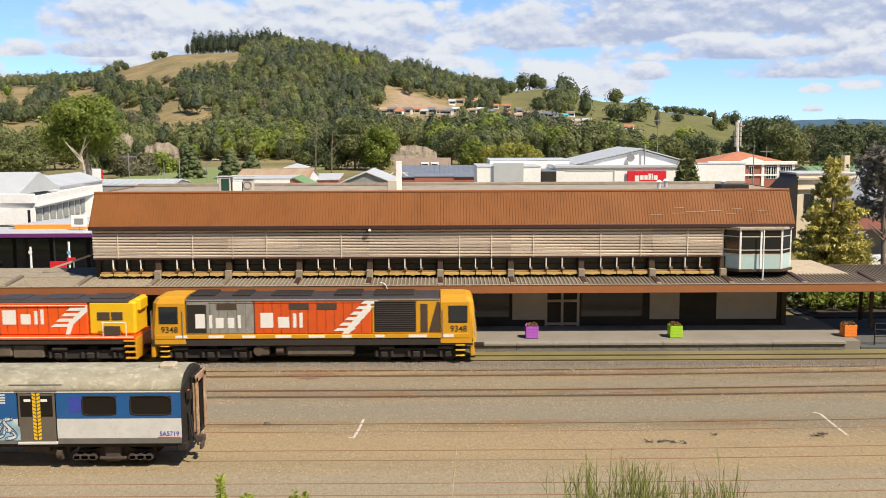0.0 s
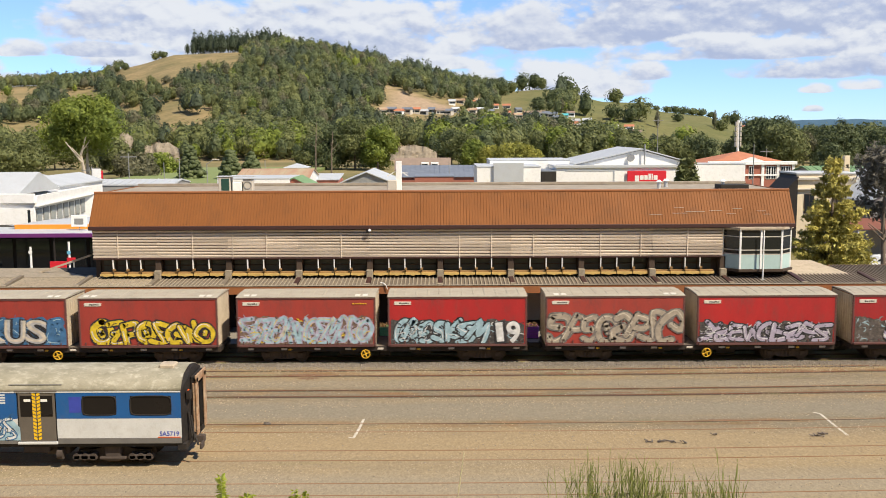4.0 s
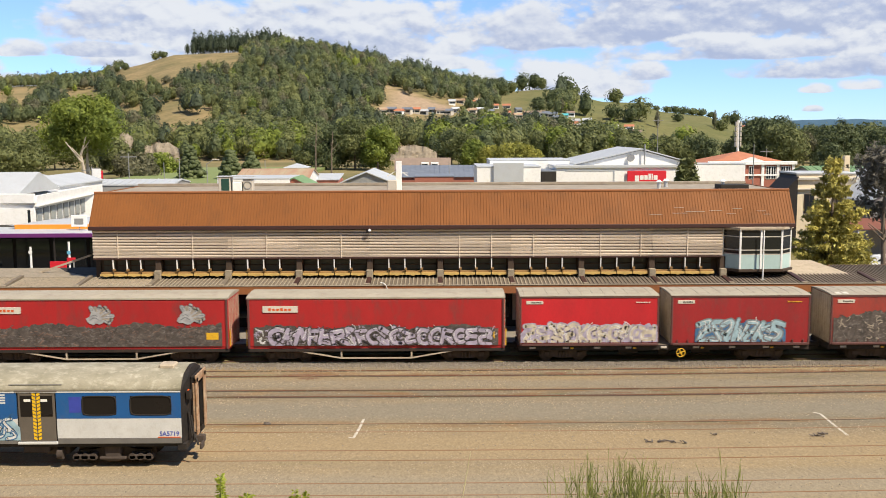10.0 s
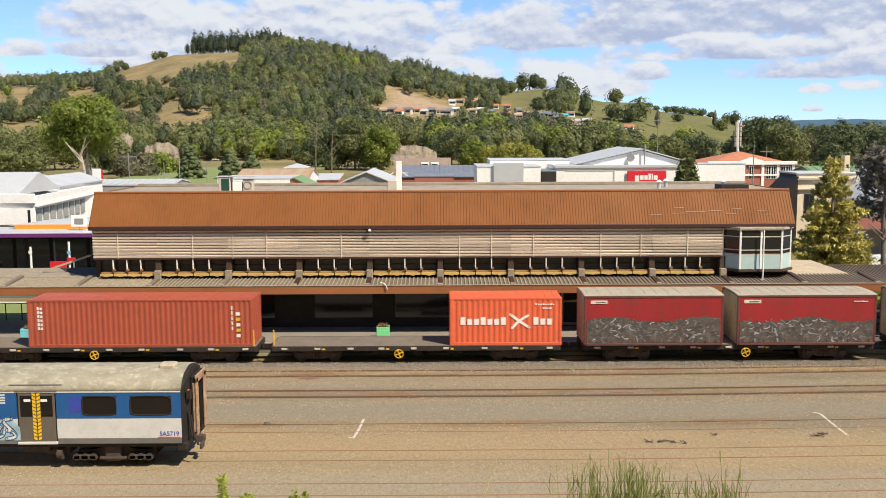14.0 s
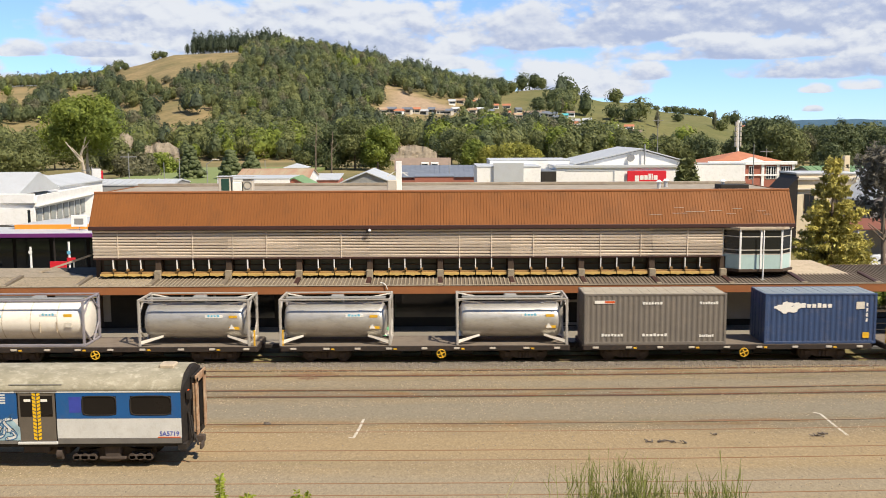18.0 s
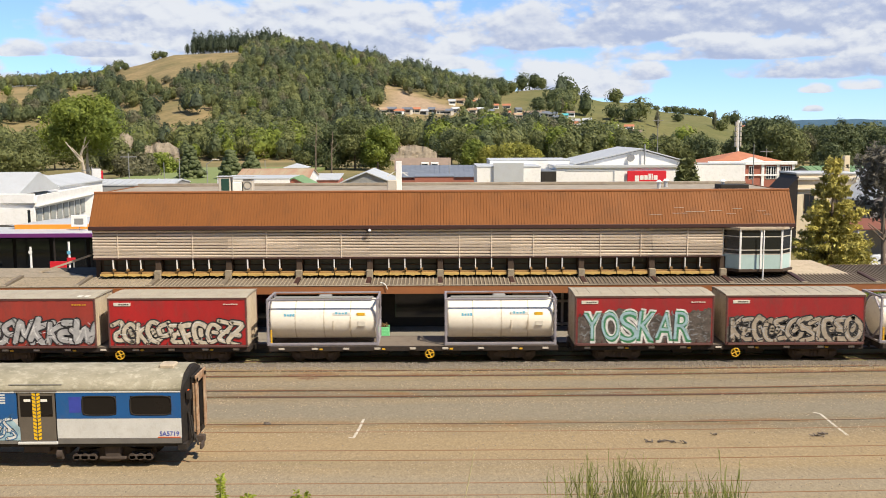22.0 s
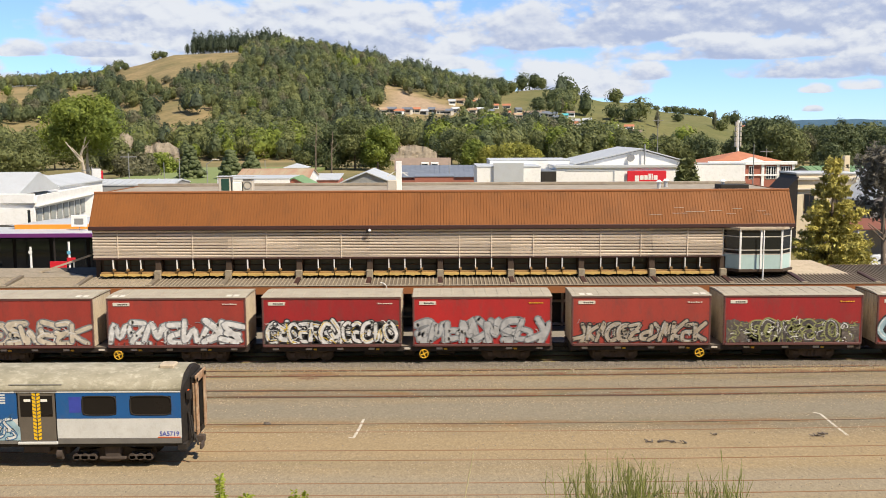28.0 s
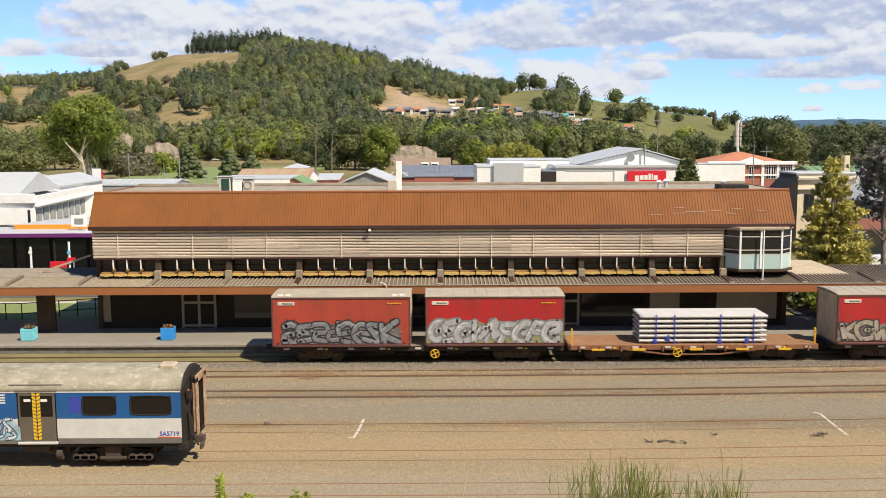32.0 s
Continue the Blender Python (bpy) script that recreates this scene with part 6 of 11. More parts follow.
def shipping_container(p, length, mat, label, height=2.59, roof_mat=None, end_mat=None):
    c = thing("shipping_container", label, "container", "goods train")
    h, w = length / 2, 1.22
    f = Form()
    corrugated_side(f, -h + 0.1, h - 0.1, -w + 0.01, 0.12, height - 0.08, -1)
    corrugated_side(f, -h + 0.1, h - 0.1, w - 0.01, 0.12, height - 0.08, 1)
    part("side_wall", f, mat, c)
    f = Form()
    for s in (-1, 1):
        for t in (-1, 1):
            f.cbox(s * h - 0.14 * (s > 0), s * h + 0.14 * (s < 0), t * w - 0.1 * (t > 0), t * w + 0.1 * (t < 0), 0, height, 0.015)
    for t in (-1, 1):
        for z0, z1 in ((0, 0.14), (height - 0.1, height)):
            f.cbox(-h + 0.12, h - 0.12, t * w - 0.08 * (t > 0), t * w + 0.08 * (t < 0), z0, z1, 0.01)
    part("frame", f, mat, c)
    f = Form()
    for s in (-1, 1):
        f.box(s * h - 0.07 * (s > 0) , s * h + 0.07 * (s < 0), -w + 0.1, w - 0.1, 0.03, height - 0.02)
        for y in (-0.75, -0.3, 0.3, 0.75):
            f.tube((s * (h + 0.01), y, 0.1), (s * (h + 0.01), y, height - 0.1), 0.02, seg=6)
    part("end_door", f, end_mat or mat, c)
    f = Form().box(-h + 0.05, h - 0.05, -w + 0.05, w - 0.05, height - 0.05, height - 0.012)
    for k in range(int(length / 0.5)):
        f.box(-h + 0.2 + k * 0.5, -h + 0.42 + k * 0.5, -w + 0.12, w - 0.12, height - 0.012, height + 0.004)
    part("roof_panel", f, roof_mat or mat, c)
    part("floor", Form().box(-h + 0.05, h - 0.05, -w + 0.05, w - 0.05, 0.03, 0.1), M_BLACK, c)
    f = Form()
    for s in (-1, 1):
        for t in (-1, 1):
            for z in (0.0, height - 0.118):
                f.cbox(s * h - 0.085 - 0.09 * s, s * h + 0.085 - 0.08 * s, t * w - 0.085 - 0.08 * t, t * w + 0.085 - 0.08 * t, z - 0.004, z + 0.122, 0.01)
    part("corner_casting", f, end_mat or mat, c)
    return moving(c, p, 0.98)


M_HAM = paint("orange_red_container_paint", (0.72, 0.13, 0.055), (0.6, 0.11, 0.05), 0.5, 0, 0.8, 20, 0.04, grime=(0.35, 0.12, 0.06), grime_amount=0.2)
M_TRI = paint("brown_red_container_paint", (0.40, 0.085, 0.045), (0.33, 0.07, 0.04), 0.55, 0, 0.8, 20, 0.04, grime=(0.2, 0.07, 0.05), grime_amount=0.2)
M_LINER = paint("pale_grey_container_paint", (0.56, 0.55, 0.50), (0.44, 0.42, 0.37), 0.5, 0, 0.8, 20, 0.05, (1, 1, 0.4), grime=(0.3, 0.2, 0.12), grime_amount=0.3)
M_TARP = paint("blue_roof_sheet", (0.07, 0.10, 0.30), (0.06, 0.08, 0.22), 0.6, 0, 1.2, 20, 0.1)
M_BLUEBOX = paint("blue_container_paint", (0.034, 0.066, 0.160), (0.027, 0.052, 0.125), 0.5, 0, 0.8, 20, 0.05, grime=(0.12, 0.12, 0.16), grime_amount=0.2)
M_BLUETOP = paint("faded_pale_blue_roof", (0.24, 0.285, 0.32), (0.17, 0.20, 0.24), 0.7, 0, 0.8, 20, 0.05)
M_GREYBOX = paint("grey_brown_container_paint", (0.17, 0.15, 0.13), (0.135, 0.12, 0.105), 0.6, 0, 0.8, 20, 0.05, grime=(0.24, 0.2, 0.16), grime_amount=0.2)
M_LOGOBLUE = paint("light_blue_logo_paint", (0.16, 0.50, 0.70), (0.14, 0.44, 0.62), 0.5, 0, 3, 20, 0.02)

FLAT_LABEL = "black bogie container flat wagon with worn deck"
flat_wagon(-238.80, 15.6, FLAT_LABEL, hand=-1)
flat_wagon(-255.30, 15.6, FLAT_LABEL, hand=-1)
flat_wagon(-271.90, 15.6, FLAT_LABEL, hand=-1)
flat_wagon(-288.30, 15.6, FLAT_LABEL, hand=1)
flat_wagon(-304.70, 15.6, FLAT_LABEL, hand=1)
flat_wagon(-321.65, 15.6, FLAT_LABEL, hand=-1)
flat_wagon(-338.00, 15.6, FLAT_LABEL, hand=1)
flat_wagon(-371.25, 15.6, FLAT_LABEL, hand=1)
c = shipping_container(-233.90, 6.058, M_HAM, "orange-red twenty-foot shipping container with white logo on a flat wagon")
word_bars(c, -2.45, 1.12, 2.55, 0.42, 7, M_LETTER, -1.225)
f = Form()
ribbon(f, spline([(0.35, 0.95), (0.75, 1.35), (1.2, 1.62)]), 0.14, -1.2275, 0)
ribbon(f, spline([(0.25, 1.68), (0.75, 1.32), (1.25, 0.98)]), 0.14, -1.2295, 0)
part("logo", f, M_LETTER, c, "white crossed-wings logo")
word_bars(c, 1.5, 1.12, 1.1, 0.42, 3, M_LETTER, -1.225)
word_bars(c, 1.6, 2.2, 1.05, 0.09, 8, M_LETTER, -1.225)
word_bars(c, 2.0, 1.98, 0.5, 0.09, 4, M_LETTER, -1.225)
c = shipping_container(-253.70, 12.19, M_TRI, "rust-red forty-foot shipping container on a flat wagon")
for k in range(6):
    word_bars(c, -5.55, 0.95 + k * 0.22, 0.32, 0.17, 2, M_LETTER, -1.225)
for k in range(5):
    part("warning_mark", Form().box(5.2, 5.42, -1.229, -1.225, 0.5 + k * 0.3, 0.68 + k * 0.3), M_YELLOW if k % 2 else M_LETTER, c)
    word_bars(c, 4.95, 0.9 + k * 0.28, 0.1, 0.2, 1, M_LETTER, -1.225)
c = shipping_container(-267.20, 6.058, M_LINER, "pale grey twenty-foot container with blue roof sheet", roof_mat=M_TARP, end_mat=M_LINER)
part("roof_sheet", Form().cbox(-3.04, 3.04, -1.235, 1.235, 2.36, 2.60, 0.03), M_TARP, c, "blue tarpaulin roof edge")
word_bars(c, -0.95, 1.15, 3.3, 0.48, 6, M_BLACK, -1.225)
part("logo", Form().box(-2.2, -1.35, -1.229, -1.225, 0.95, 1.8), M_LOGOBLUE, c, "square light blue logo panel")
part("logo_star", Form().add([(-1.775 + (0.3 if k % 2 == 0 else 0.13) * math.cos(k * math.pi / 7), -1.233, 1.375 + (0.3 if k % 2 == 0 else 0.13) * math.sin(k * math.pi / 7)) for k in range(14)], [list(range(14))]), M_LETTER, c)
c = shipping_container(-283.25, 6.058, M_BLUEBOX, "dark blue high-cube container with pale roof", 2.75, M_BLUETOP)
f = Form()
for k, (x, z) in enumerate(((-2.2, 2.0), (-1.8, 2.15), (-1.5, 1.9), (-1.9, 1.85), (-1.25, 2.1))):
    blob(f, x, z, 0.3, 0.17, -1.226 - 0.0006 * k, 0, random.Random(k), (-3, 3, 0, 2.7))
part("logo", f, M_LETTER, c, "white cloud-like logo")
word_bars(c, -1.05, 1.98, 1.7, 0.26, 6, M_LETTER, -1.225)
part("notice_plate", Form().box(1.9, 2.35, -1.229, -1.225, 1.9, 2.3), M_LABEL, c)
part("warning_mark", Form().box(2.3, 2.65, -1.229, -1.225, 0.3, 0.62), M_YELLOW, c)
for k in range(4):
    word_bars(c, 2.45, 1.2 + k * 0.28, 0.12, 0.2, 1, M_LETTER, -1.225)
c = shipping_container(-292.20, 7.7, M_GREYBOX, "grey-brown high container with small white markings", 2.78, M_BOXROOF)
part("label_plate", Form().box(-3.3, -2.2, -1.229, -1.225, 2.25, 2.42), M_LETTER, c)
part("label_flash", Form().box(-2.75, -2.2, -1.231, -1.227, 2.27, 2.40), M_LOCORED, c)
for x, z, w in ((-0.7, 2.2, 1.1), (2.4, 2.2, 1.0), (-2.9, 0.45, 1.2), (-0.7, 0.45, 1.4), (2.4, 0.4, 0.8)):
    word_bars(c, x, z, w, 0.15, 7, M_LETTER, -1.225)


def tank_container(p, mat, frame_mat, label, clad, mark):
    """A tank in a twenty-foot frame."""
    c = thing("tank_container", label, "tank container", "tank containers")
    h, w, H = 3.029, 1.22, 2.59
    f = Form()
    n = 28
    rad = 0.98 if not clad else 1.10
    zc = 1.32 if clad else 1.22
    xs = [(-2.86, 0.0), (-2.86, 0.35), (-2.82, 0.7), (-2.72, 0.9), (-2.6, 0.98), (-2.45, 1.0), (2.35, 1.0), (2.5, 0.98), (2.62, 0.9), (2.72, 0.7), (2.76, 0.35), (2.76, 0.0)] if not clad else \
         [(-2.90, 0.0), (-2.90, 0.9), (-2.85, 0.985), (-2.78, 1.0), (2.78, 1.0), (2.85, 0.985), (2.90, 0.9), (2.90, 0.0)]
    vv = [(x, rad * r * math.cos(2 * math.pi * k / n), zc + rad * r * math.sin(2 * math.pi * k / n)) for x, r in xs for k in range(n)]
    f.add(vv, [(j * n + k, j * n + (k + 1) % n, (j + 1) * n + (k + 1) % n, (j + 1) * n + k) for j in range(len(xs) - 1) for k in range(n)], True)
    part("tank", f, mat, c)
    f = Form()
    for x in ((-1.5, 0.05, 1.5) if clad else (-2.2, 2.2)):
        for k in range(n):
            a0, a1 = 2 * math.pi * k / n, 2 * math.pi * (k + 1) / n
            r = rad + 0.006
            f.add([(x - 0.02, r * math.cos(a0), zc + r * math.sin(a0)), (x + 0.02, r * math.cos(a0), zc + r * math.sin(a0)), (x + 0.02, r * math.cos(a1), zc + r * math.sin(a1)), (x - 0.02, r * math.cos(a1), zc + r * math.sin(a1))], [(0, 1, 2, 3)])
    part("tank_band", f, M_BOXEND if clad else mat, c)
    f = Form()
    for s in (-1, 1):
        for t in (-1, 1):
            f.cbox(s * h - 0.13 * (s > 0), s * h + 0.13 * (s < 0), t * w - 0.11 * (t > 0), t * w + 0.11 * (t < 0), 0, H, 0.015)
        for z in (0.06, H - 0.06):
            f.cbox(s * h - 0.1 * (s > 0), s * h + 0.1 * (s < 0), -w, w, z - 0.05, z + 0.05, 0.01)
        for t in (-1, 1):
            f.beam((s * (h - 0.06), t * 0.2, 0.1), (s * (h - 0.06), t * (w - 0.06), 1.0), 0.07, 0.07)
            f.beam((s * (h - 0.06), t * 0.2, H - 0.1), (s * (h - 0.06), t * (w - 0.06), H - 0.9), 0.07, 0.07)
    for t in (-1, 1):
        f.cbox(-h + 0.1, h - 0.1, t * w - 0.08 * (t > 0), t * w + 0.08 * (t < 0), H - 0.09, H - 0.01, 0.01)
        if clad:
            f.cbox(-h + 0.1, h - 0.1, t * w - 0.08 * (t > 0), t * w + 0.08 * (t < 0), 0.02, 0.16, 0.01)
    part("frame", f, frame_mat, c)
    f = Form()
    for s in (-1, 1):
        for t in (-1, 1):
            if not clad:
                f.add([(s * (h - 0.1), t * (w - 0.03), 0.10), (s * (h - 0.1), t * (w - 0.03), 0.30), (s * 1.75, t * 0.95, 0.58), (s * 1.75, t * 0.95, 0.46)], [(0, 1, 2, 3)])
                f.add([(s * (h - 0.1), t * (w - 0.03), 0.10), (s * 1.75, t * 0.95, 0.46), (s * 1.75, t * 0.7, 0.40), (s * (h - 0.1), t * 0.8, 0.05)], [(0, 1, 2, 3)])
                f.beam((s * (h - 0.1), t * (w - 0.05), H - 0.1), (s * 1.5, t * (w - 0.25), H - 0.35), 0.06, 0.06)
    if not clad:
        part("saddle_brace", f, M_TANKWHITE, c, "pale welded saddle brace")
    part("walkway", Form().cbox(-2.7, 2.7, -0.55, -0.05, H - 0.10, H - 0.05, 0.01).cbox(-0.35, 0.35, 0.05, 0.6, zc + rad - 0.05, H - 0.03, 0.05), M_GREY, c)
    part("manway", Form().tube((0, 0.3, zc + rad - 0.1), (0, 0.3, H - 0.08), 0.28, seg=14), M_GREY, c)
    y = -rad - 0.02
    part("name_plate", Form().box(0.55, 1.5, -rad * 0.95 - 0.012, -rad * 0.9, zc + rad * 0.30, zc + rad * 0.45), M_LETTER, c)
    word_bars(c, 0.68, zc + rad * 0.35, 0.7, 0.13, 4, M_LOGOBLUE, -rad * 0.94 - 0.021)
    part("warning_mark", Form().box(1.85, 2.3, -rad * 0.95 - 0.018, -rad * 0.95 + 0.02, zc + rad * 0.28, zc + rad * 0.42), M_YELLOW, c)
    if clad:
        word_bars(c, -2.1, zc + 0.28, 0.6, 0.16, 4, M_LOGOBLUE, -rad * 0.955 - 0.012)
        part("hatch_outline", Form().cbox(0.55, 0.58, -rad - 0.012, -rad + 0.1, zc - 0.55, zc + 0.05, 0.002).cbox(1.45, 1.48, -rad - 0.012, -rad + 0.1, zc - 0.55, zc + 0.05, 0.002), M_BOXEND, c)
        part("notice_plate", Form().box(1.9, 2.3, -rad - 0.012, -rad + 0.05, zc - 0.25, zc + 0.0), M_LABEL, c)
        if mark:
            for k in range(7):
                part("mark_bar", Form().box(-2.25, -1.85, -rad * 0.985 - 0.012 if abs(k - 3) < 3 else -rad * 0.93 - 0.02, -rad * 0.9 + 0.1, zc - 0.62 + k * 0.18, zc - 0.50 + k * 0.18), M_LOGOBLUE, c)
    else:
        part("notice_plate", Form().box(1.85, 2.4, -rad * 0.97 - 0.015, -rad * 0.9, zc - 0.35, zc - 0.2), M_YELLOW, c)
        part("hazard_diamond", Form().add([(2.0 + 0.17 * a, -rad - 0.02, zc - 0.22 + 0.17 * b) for a, b in ((-1, -0.6), (1, -0.6), (0, 1))], [(0, 1, 2)]), M_LETTER, c)
    return moving(c, p, 0.98)


T_STEEL, T_WHITE = "dusty stainless steel tank container in an open frame", "white clad tank container in a grey frame"
tank_container(-299.95, M_TANKSTEEL, M_TANKFRAME, T_STEEL, False, False)
tank_container(-309.55, M_TANKSTEEL, M_TANKFRAME, T_STEEL, False, False)
tank_container(-317.20, M_TANKSTEEL, M_TANKFRAME, T_STEEL, False, False)
tank_container(-326.15, M_TANKWHITE, M_PURPLEFRAME, T_WHITE + " with blue side mark", True, True)
for p in (-333.20, -342.90, -366.50, -376.15):
    tank_container(p, M_TANKWHITE, M_PURPLEFRAME, T_WHITE, True, False)

# rusty flat wagon with a stack of pale pipes
M_RUSTDECK = paint("rusty_brown_deck", (0.30, 0.155, 0.075), (0.22, 0.12, 0.065), 0.85, 0.1, 0.7, 18, 0.2, grime=(0.12, 0.07, 0.045))
M_RUSTSILL = paint("rusty_orange_sill", (0.28, 0.12, 0.055), (0.16, 0.075, 0.045), 0.8, 0.1, 2, 18, 0.2, grime=(0.08, 0.05, 0.04))
w = wagon_base(13.4, M_RUSTDECK, "rusty brown bogie flat wagon with pipe load", -1, 4.5, M_RUSTSILL)
f = Form()
for k in range(12):
    x = -6.2 + k * 1.127
    f.cbox(x - 0.04, x + 0.04, -1.40, -1.33, 0.62, 0.96, 0.01)
part("stake_pocket", f, M_RUSTSILL, w)
f = Form()
for a, b in (((-3.8, 0.74), (-1.4, 0.45)), ((-1.4, 0.45), (1.4, 0.45)), ((1.4, 0.45), (3.8, 0.74))):
    f.beam((a[0], -1.31, a[1]), (b[0], -1.31, b[1]), 0.05, 0.07)
part("truss_rod", f, M_RUSTSILL, w)
for x in (-5.2, -3.0, 0.1, 2.6, 4.9):
    part("reflector_plate", Form().cbox(x - 0.35, x + 0.35, -1.425, -1.405, 0.68, 0.80, 0.006), M_YELLOW, w)
moving(w, -518.40)
M_PIPE = paint("pale_lilac_plastic_pipe", (0.50, 0.485, 0.48), (0.40, 0.385, 0.385), 0.5, 0, 1.5, 20, 0.02)
M_BATTEN = paint("dark_timber_batten", (0.10, 0.075, 0.06), (0.06, 0.05, 0.04), 0.8, 0, 2, 20, 0.1)
load = thing("pipe_stack", "strapped stack of pale plastic pipes on a rusty flat wagon", "pipes", "goods train")
for j in range(6):
    z = 0.16 + j * 0.265
    off = 0.18 if j == 5 else 0.0
    for i in range(9):
        y = -1.0 + i * 0.25
        part("pipe", Form().tube((-3.46 + off, y, z), (3.46 + off * 0.3, y, z), 0.085, seg=12), M_PIPE, load) if i < 1 or j == 5 else None
    part("pipe_layer", Form().box(-3.40, 3.40, -0.86, 1.08, z - 0.06, z + 0.06), M_PIPE, load)
    for x in (-2.9, -1.3, 0.3, 1.6, 2.9):
        part("batten", Form().cbox(x - 0.05, x + 0.05, -1.05, 1.1, z - 0.16, z - 0.085, 0.005), M_BATTEN, load)
M_STRAP = paint("blue_strap", (0.04, 0.06, 0.38), (0.03, 0.05, 0.3), 0.6, 0, 4, 30, 0.05)
for x in (-2.55, -1.55, 0.95, 2.75):
    part("strap", Form().cbox(x - 0.035, x + 0.035, -1.10, -1.085, 0.0, 1.62, 0.004), M_STRAP, load)
for x, z in ((-2.6, 0.12), (2.4, 0.15), (0.9, 0.12), (-1.9, 0.3)):
    rg = random.Random(int(x * 10))
    f = Form()
    blob(f, x, z, 0.12, 0.2, -1.12, 0, rg, (-4, 4, -0.0, 2))
    f.cbox(x - 0.1, x + 0.1, -1.14, -1.10, z - 0.1, z + 0.14, 0.03)
    part("strap_tail", f, M_STRAP, load)
moving(load, -517.87, 0.976)
# ---- two locomotives at the head of the train ----
def big_bars(parent, x, z, sizes, height, mat, y):
    """The operator's name as plain white blocks."""
    for w, h in sizes:
        bw = w if w < 0.25 else w * 0.86
        x0 = x + (w - bw) / 2
        part("lettering_bar", Form().cbox(x0, x0 + bw, y - 0.006, y + 0.01, z, z + height * h, 0.05), mat, parent)
        x += w + 0.16


def stripes(parent, x, z, y, mat, n=5, w=0.75, h=0.17):
    for k in range(n):
        x0 = x + k * 0.30
        f = Form().add([(x0, y - 0.006, z + k * 0.30), (x0 + w - 0.05 * k, y - 0.006, z + k * 0.30), (x0 + w + 0.22 - 0.05 * k, y - 0.006, z + k * 0.30 + h), (x0 + 0.22, y - 0.006, z + k * 0.30 + h)], [(0, 1, 2, 3)])
        part("stripe", f, mat, parent)


def loco_bogie(parent, x, axles=3, r=0.46):
    f = Form()
    for s in (-1, 1):
        f.prism([(-2.3, 0.42), (-2.3, 0.72), (-1.2, 0.78), (1.2, 0.78), (2.3, 0.72), (2.3, 0.42), (1.4, 0.30), (-1.4, 0.30)], s * 0.95 - 0.07, s * 0.95 + 0.07)
        for k in range(axles):
            xx = (k - (axles - 1) / 2) * 1.75
            f.cbox(xx - 0.2, xx + 0.2, s * 1.05 - 0.1, s * 1.05 + 0.1, 0.30, 0.64, 0.05)
            for d in (-0.42, 0.42):
                f.tube((xx + d, s * 1.08, 0.35), (xx + d, s * 1.08, 0.68), 0.09, seg=8)
        f.tube((-2.0, s * 1.12, 0.86), (-1.2, s * 1.12, 0.86), 0.12, seg=10)
        f.tube((1.2, s * 1.12, 0.86), (2.0, s * 1.12, 0.86), 0.12, seg=10)
    b = part("bogie", f, M_LOCOFRAME, parent, "oily six-wheel bogie", Matrix.Translation((x, 0, 0)))
    for k in range(axles):
        WHEELS.append(wheelset(b, (k - (axles - 1) / 2) * 1.75, r, r))


def cab(parent, x0, x1, mat, z0, z1, nose):
    """A rounded cab block between x0 and x1; nose is +1 or -1 for the raked outer end."""
    f = Form()
    W = 1.36
    o, i = (x1, x0) if nose > 0 else (x0, x1)
    ring = []
    zs = [(z0, 0.0), (z0 + 0.7, 0.0), (z0 + 1.3, 0.06), (z1 - 0.35, 0.16), (z1 - 0.08, 0.32), (z1, 0.55)]
    for z, back in zs:
        ww = W if z < z1 - 0.3 else W - (0.10 if z < z1 - 0.02 else 0.45)
        xo = o - nose * back
        ring.append([(i, -ww, z), (xo - nose * 0.25, -ww, z), (xo, -ww + 0.3, z), (xo, ww - 0.3, z), (xo - nose * 0.25, ww, z), (i, ww, z)])
    vv = [p for r in ring for p in r]
    f.add(vv, [(j * 6 + k, j * 6 + (k + 1) % 6, (j + 1) * 6 + (k + 1) % 6, (j + 1) * 6 + k) for j in range(len(zs) - 1) for k in range(6)])
    f.add(ring[-1], [list(range(6))])
    f.add(ring[0], [list(range(6))[::-1]])
    c = part("cab", f, mat, parent)
    # windscreen
    zb, zt = z1 - 1.15, z1 - 0.45
    xb = o - nose * 0.085
    part("windscreen", Form().add([(xb + nose * 0.01, -0.95, zb), (xb + nose * 0.01, 0.95, zb), (xb - nose * 0.08, 0.95, zt), (xb - nose * 0.08, -0.95, zt)], [(0, 1, 2, 3)]), M_GLASS, c)
    return c


def side_window(parent, x0, x1, z0, z1, y, frame_mat, name="window"):
    w = part(name, Form().cbox(x0 - 0.06, x1 + 0.06, y - 0.02, y + 0.02, z0 - 0.06, z1 + 0.06, 0.02), frame_mat, parent)
    part("pane", Form().cbox(x0, x1, y - 0.03, y - 0.015, z0, z1, 0.004), M_GLASS, w)
    return w


